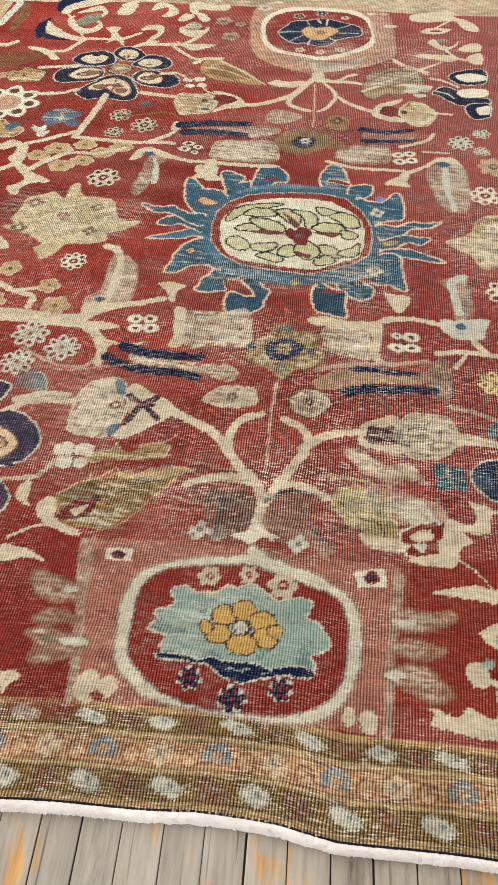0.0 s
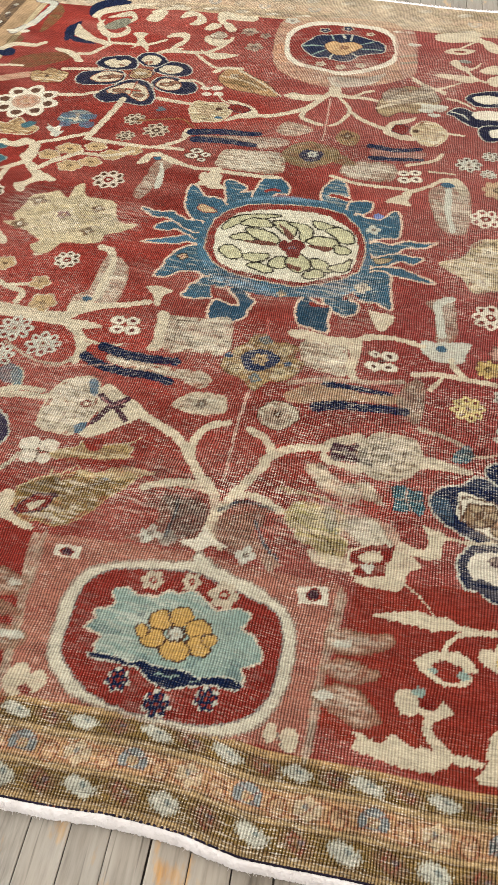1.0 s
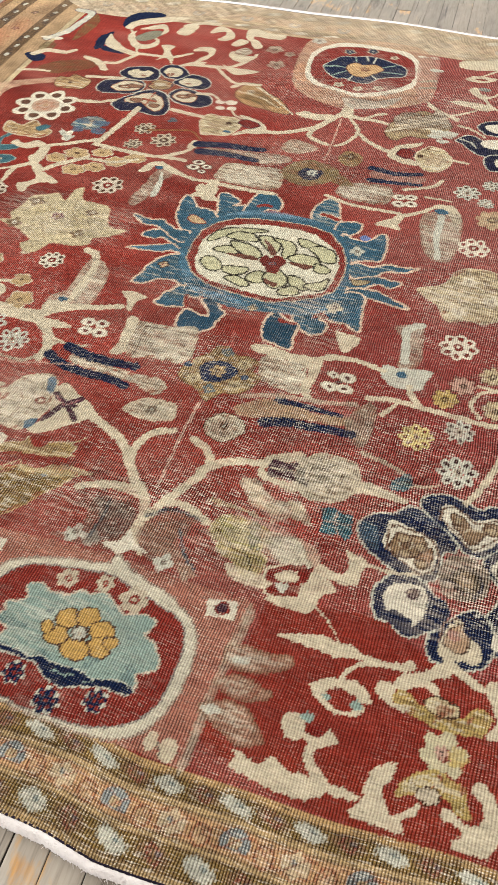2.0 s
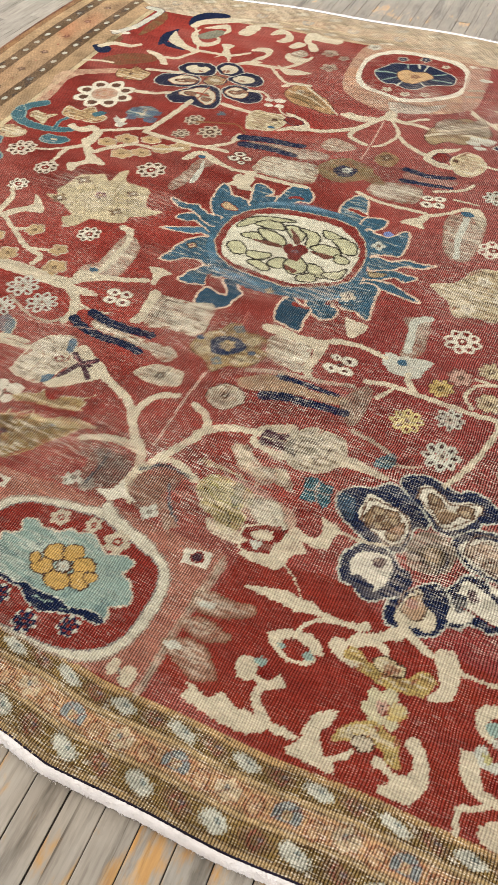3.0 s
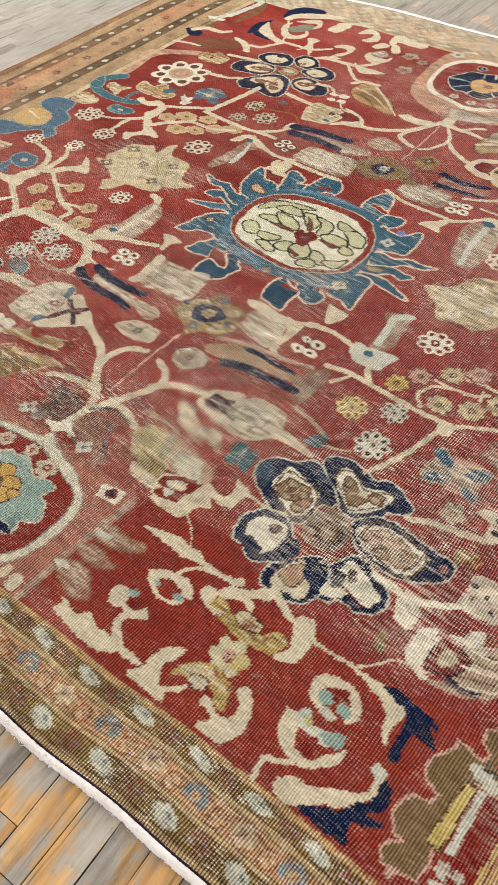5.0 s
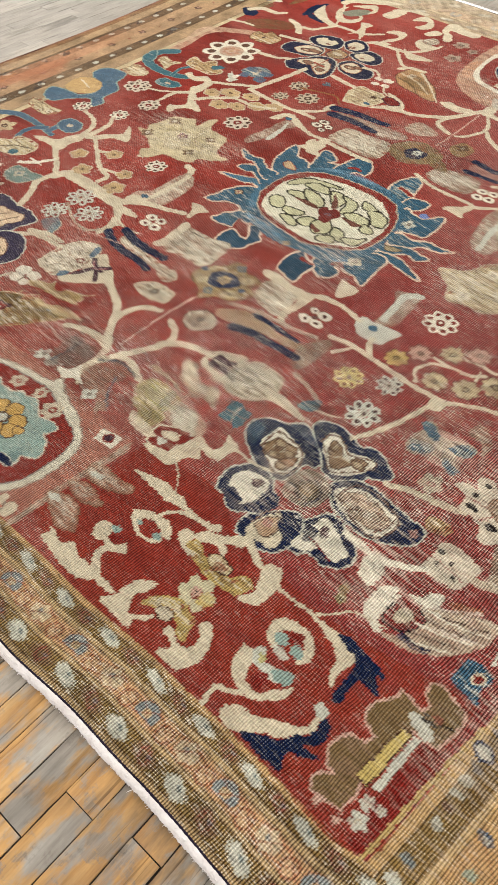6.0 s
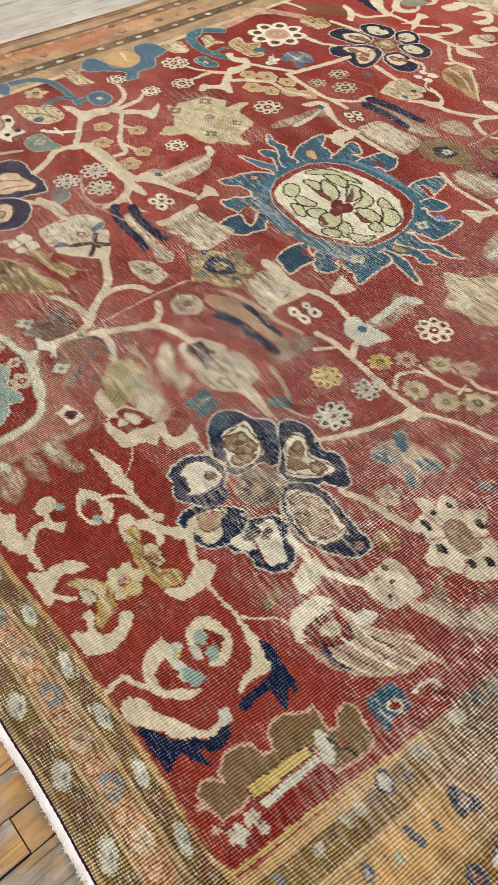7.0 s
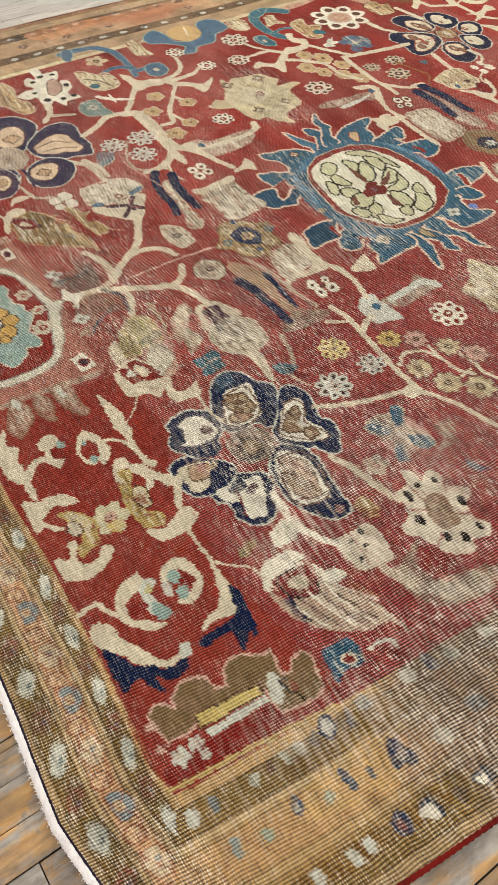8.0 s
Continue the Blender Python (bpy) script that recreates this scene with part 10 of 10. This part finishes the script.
# every knot takes its own shade of the dye
_rng = np.random.RandomState(7)
PILE *= (1 + 0.05 * _rng.standard_normal((NV + 1, NU + 1)) + 0.04 * _rng.standard_normal((NV + 1, 1)))[..., None]
PILE.clip(0.004, 0.85, out=PILE)
WEAR.clip(0, 1, out=WEAR)

# ---- rug: meshes ----
_ug, _vg = np.meshgrid(np.arange(NU + 1) / NU, np.arange(NV + 1) / NV)
_gx, _gy = rug_place(_ug, _vg)
_gz = rug_height(_ug, _vg) + 0.00018 * _rng.standard_normal(_ug.shape)
GRID = np.stack([_gx, _gy, _gz], -1).reshape(-1, 3)
DYE = np.concatenate([PILE, WEAR[..., None]], 2).reshape(-1, 4)
ZONE = ZONE[:-1, :-1]
GRID_WEAVE = np.stack([_ug * WIDTH, _vg * LENGTH, 0 * _ug], -1).reshape(-1, 3)


def woven_part(name, mask, parent, label):
    """The knots of one zone of the rug as a mesh of its own."""
    j, i = np.nonzero(mask)
    quads = np.stack([j * (NU + 1) + i, j * (NU + 1) + i + 1, (j + 1) * (NU + 1) + i + 1, (j + 1) * (NU + 1) + i], 1)
    used, quads = np.unique(quads, return_inverse=True)
    quads = quads.reshape(-1, 4)
    me = bpy.data.meshes.new(name)
    me.vertices.add(len(used))
    me.vertices.foreach_set("co", GRID[used].astype(np.float32).ravel())
    me.loops.add(quads.size)
    me.loops.foreach_set("vertex_index", quads.astype(np.int32).ravel())
    me.polygons.add(len(quads))
    me.polygons.foreach_set("loop_start", np.arange(0, quads.size, 4, dtype=np.int32))
    me.attributes.new("pile", "FLOAT_COLOR", "POINT")
    me.attributes["pile"].data.foreach_set("color", DYE[used].astype(np.float32).ravel())
    me.attributes.new("weave", "FLOAT_VECTOR", "POINT")
    me.attributes["weave"].data.foreach_set("vector", GRID_WEAVE[used].astype(np.float32).ravel())
    me.update(calc_edges=True)
    me.validate()
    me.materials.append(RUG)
    ob = new(name, me)
    ob.parent = parent
    return tagged(ob, label=label)


rug = tagged(new("rug"), "large antique hand-knotted red wool rug with floral medallion, worn pile", "rug")
woven_part("field", ZONE == 0, rug, "madder-red field with cream vines and flowers")
woven_part("border", ZONE == 1, rug, "tan and olive striped border with small flowers")
woven_part("border", ZONE == 2, rug, "pale tan border of the far end")
woven_part("border", ZONE == 3, rug, "wide tan side border with flower rows")
woven_part("border", ZONE == 4, rug, "faded grey-tan side border, rubbed bare")
_woven = {}
for _zone, _name, _label, _under in ZONES:
    if (ZONE == _zone).any():
        _woven[_zone] = woven_part(_name, ZONE == _zone, _woven.get(_under, rug), _label)

# backing under the pile
_bm = bmesh.new()
_ring = [(k / 40, 0.001) for k in range(40)] + [(0.999, k / 40) for k in range(40)] + [(1 - k / 40, 0.999) for k in range(40)] + [(0.001, 1 - k / 40) for k in range(40)]
_top = [_bm.verts.new((*rug_place(u, v), 0.0045)) for u, v in _ring]
_low = [_bm.verts.new((*rug_place(u, v), 0.0005)) for u, v in _ring]
_bm.faces.new(_top)
_bm.faces.new(_low[::-1])
for k in range(len(_ring)):
    _bm.faces.new((_low[k], _low[(k + 1) % len(_ring)], _top[(k + 1) % len(_ring)], _top[k]))
link_bm("backing", _bm, FOUNDATION, rug, "woven backing")


def cord(name, path, radius, material, label):
    """An overcast edge: a wavering tube of yarn wound round the outermost warps."""
    bm = bmesh.new()
    rings = []
    for k, (x, y, z) in enumerate(path):
        a, b = path[max(0, k - 1)], path[min(len(path) - 1, k + 1)]
        t = (Vector(b) - Vector(a)).normalized()
        s = t.cross(Vector((0, 0, 1))).normalized()
        r = radius * (1 + 0.16 * math.sin(k * 2.4) + 0.1 * random.uniform(-1, 1))
        rings.append([bm.verts.new(Vector((x, y, z)) + s * (r * math.cos(q)) + Vector((0, 0, r * math.sin(q)))) for q in (i * math.pi / 3 for i in range(6))])
    for p, q in zip(rings, rings[1:]):
        for i in range(6):
            bm.faces.new((p[i], p[(i + 1) % 6], q[(i + 1) % 6], q[i]))
    for f in bm.faces:
        f.smooth = True
    return link_bm(name, bm, material, rug, label)


def edge_path(u0, v0, u1, v1, n, z):
    out = []
    for k in range(n):
        f = k / (n - 1)
        u, v = u0 + (u1 - u0) * f, v0 + (v1 - v0) * f
        x, y = rug_place(u, v)
        out.append((float(x), float(y), z if z is not None else float(rug_height(u, v)) - 0.002))
    return out


cord("edge_cord", edge_path(1.0008, 0, 1.0008, 1, 700, 0.0075), 0.0048, RED_YARN, "dark red overcast side edge")
cord("edge_cord", edge_path(-0.001, 0, -0.001, 1, 500, 0.006), 0.0055, FOUNDATION, "brown overcast side edge")
cord("edge_cord", edge_path(0, 0.0004, 1, 0.0004, 700, 0.0075), 0.0024, NAVY_YARN, "thin navy line of stitching along the end")
cord("edge_cord", edge_path(0, 0.9996, 1, 0.9996, 500, 0.0072), 0.0018, NAVY_YARN, "thin navy line of stitching along the end")


def fringe(name, v, out, depth, label):
    """Clipped white cotton fringe: a felted strip with short frayed tufts along an end of the rug."""
    bm = bmesh.new()
    rng = random.Random(int(v * 10) + 3)
    n = 1500
    strip = []
    ragged = 0.0
    for k in range(n + 1):
        u = k / n
        x, y = rug_place(u, v)
        ragged = 0.8 * ragged + rng.uniform(-0.03, 0.03)
        r = depth * (1.0 - 0.2 * min(1.0, max(0.0, (u - 0.5) / 0.35))) * (0.93 + 0.04 * math.sin(u * 70) * math.sin(u * 23) + ragged + rng.uniform(-0.03, 0.03))
        strip.append([bm.verts.new((x + rng.uniform(-0.0006, 0.0006), y + out * r * (f + rng.uniform(-0.04, 0.04)), max(0.0004, z + rng.uniform(-0.0007, 0.0007)))) for f, z in ((-0.08, 0.0078), (0.15, 0.0088), (0.4, 0.0086), (0.65, 0.0076), (0.88, 0.0052), (1.0, 0.0006))])
    for p, q in zip(strip, strip[1:]):
        for i in range(5):
            bm.faces.new((p[i], q[i], q[i + 1], p[i + 1]))
    # fine fibres that stand off the felted strip, and a few loose threads
    for k in range(4200):
        u = rng.random()
        x, y = rug_place(u, v)
        f0 = rng.uniform(0.1, 0.98) * (1.0 - 0.2 * min(1.0, max(0.0, (u - 0.5) / 0.35)))
        loose = rng.random() < 0.006
        l = rng.uniform(0.010, 0.018) if loose else rng.uniform(0.002, 0.0055)
        a = rng.uniform(-1.2, 1.2)
        w = 0.0007 if loose else 0.00045
        z0 = 0.0085 - 0.006 * max(0.0, f0 - 0.45)
        ex, ey = math.sin(a) * l, math.cos(a) * l
        base = y + out * depth * f0
        p = [bm.verts.new((x - w, base, z0)), bm.verts.new((x + w, base, z0)), bm.verts.new((x + ex * 0.6, base + out * ey * 0.6, z0 + (0.0 if loose else rng.uniform(0.0006, 0.002)))), bm.verts.new((x + ex, base + out * ey, max(0.0008, z0 - (0.005 if loose else rng.uniform(-0.0008, 0.002)))))]
        bm.faces.new((p[0], p[1], p[2]))
        bm.faces.new((p[1], p[3], p[2]))
    for f in bm.faces:
        f.smooth = True
    bmesh.ops.recalc_face_normals(bm, faces=bm.faces)
    return link_bm(name, bm, COTTON, rug, label)


fringe("fringe", 0.0, -1, 0.019, "short clipped white cotton fringe")
fringe("fringe", 1.0, 1, 0.036, "short clipped white cotton fringe")

# ---- floorboards ----
_turn = Matrix.Rotation(radians(BOARD_TURN), 4, "Z")
_back = _turn.inverted()
BOARD_W = 0.0687


def board_verts(w, l, rng, gap=0.0006):
    """A board with worn, rounded long edges, centred on its place."""
    hw, hl, b = w / 2 - gap * rng.choice((0.2, 0.6, 1.3)), l / 2 - rng.choice((0.0005, 0.0012)), min(0.0012, 1.5 * gap)
    out = []
    for k in range(5):
        a, c = hw - gap * rng.uniform(-0.4, 2.2), hw - gap * rng.uniform(-0.4, 2.2)
        out += [(x, -hl + 2 * hl * k / 4, z) for x, z in ((-a, -0.004), (-a, -b), (-a + b * 1.6, 0), (c - b * 1.6, 0), (c, -b), (c, -0.004))]
    return out


BOARD_FACES = [(r * 6 + k, r * 6 + k + 1, r * 6 + k + 7, r * 6 + k + 6) for r in range(4) for k in range(5)] + [tuple(range(5, -1, -1)), tuple(range(24, 30))]
_rng = random.Random(5)
_near, _rest_v, _rest_f = [], [], []
_shared = {}
_cols = int(11.5 / BOARD_W)
for c in range(_cols):
    x = -5.759 + c * BOARD_W
    y = -5.6 + _rng.uniform(-0.8, 0)
    while y < 6.4:
        at = _turn @ Vector((x, y, 0))
        short = at.y < -1.3 and at.x > 0.55
        l = _rng.choice((0.22, 0.3, 0.38, 0.46)) if short else _rng.choice((0.5, 0.7, 0.9, 1.2))
        mid = _turn @ Vector((x, y + l / 2, 0))
        drop = _rng.uniform(-0.0016, 0.0002) * (0.1 if mid.x < -1.4 else 1.0)
        if ROOM_W + 0.05 < mid.x < ROOM_E - 0.05 and ROOM_S - l / 2 < mid.y < ROOM_N + l / 2:
            shown = (-2.35 < mid.y < -1.35 and -0.85 < mid.x < 2.0) or (-2.6 < mid.x < -1.8 and -0.7 < mid.y < 1.9) or (1.9 < mid.y < 2.6 and -1.8 < mid.x < 0.7)
            gap = 0.0001 if mid.x < -1.4 else 0.0004 if mid.y > 1.5 else 0.0011 if l < 0.48 else 0.0008
            lo, hi = (_back @ Vector((mid.x, ROOM_S + 0.01, 0))).y, (_back @ Vector((mid.x, ROOM_N - 0.01, 0))).y
            if shown and len(_near) < 290:
                _near.append((x, y + l / 2, l, drop, gap))
            else:
                base = len(_rest_v)
                for p in board_verts(BOARD_W, l, _rng, gap):
                    q = _turn @ Vector((p[0] + x, max(lo, min(hi, p[1] + y + l / 2)), p[2] + drop - 0.0002))
                    _rest_v.append((q.x, q.y, q.z))
                _rest_f += [tuple(base + i for i in f) for f in BOARD_FACES]
        y += l
_me = bpy.data.meshes.new("far_floorboards")
_me.from_pydata(_rest_v, [], _rest_f)
_me.materials.append(BOARD_REST)
_ob = new("far_floorboards", _me)
_ob.parent = floor
tagged(_ob, "grey worn wooden strip boards", kind="stuff")
for x, y, l, drop, gap in _near:
    kind = (l, gap, round(x * 99) % 3)
    if kind not in _shared:
        me = bpy.data.meshes.new("floorboard")
        me.from_pydata(board_verts(BOARD_W, l, _rng, gap), [], BOARD_FACES)
        me.materials.append(BOARD)
        _shared[kind] = me
    ob = new("floorboard", _shared[kind])
    ob.parent = floor
    ob.matrix_local = _turn @ Matrix.Translation((x, y, drop - 0.0002))
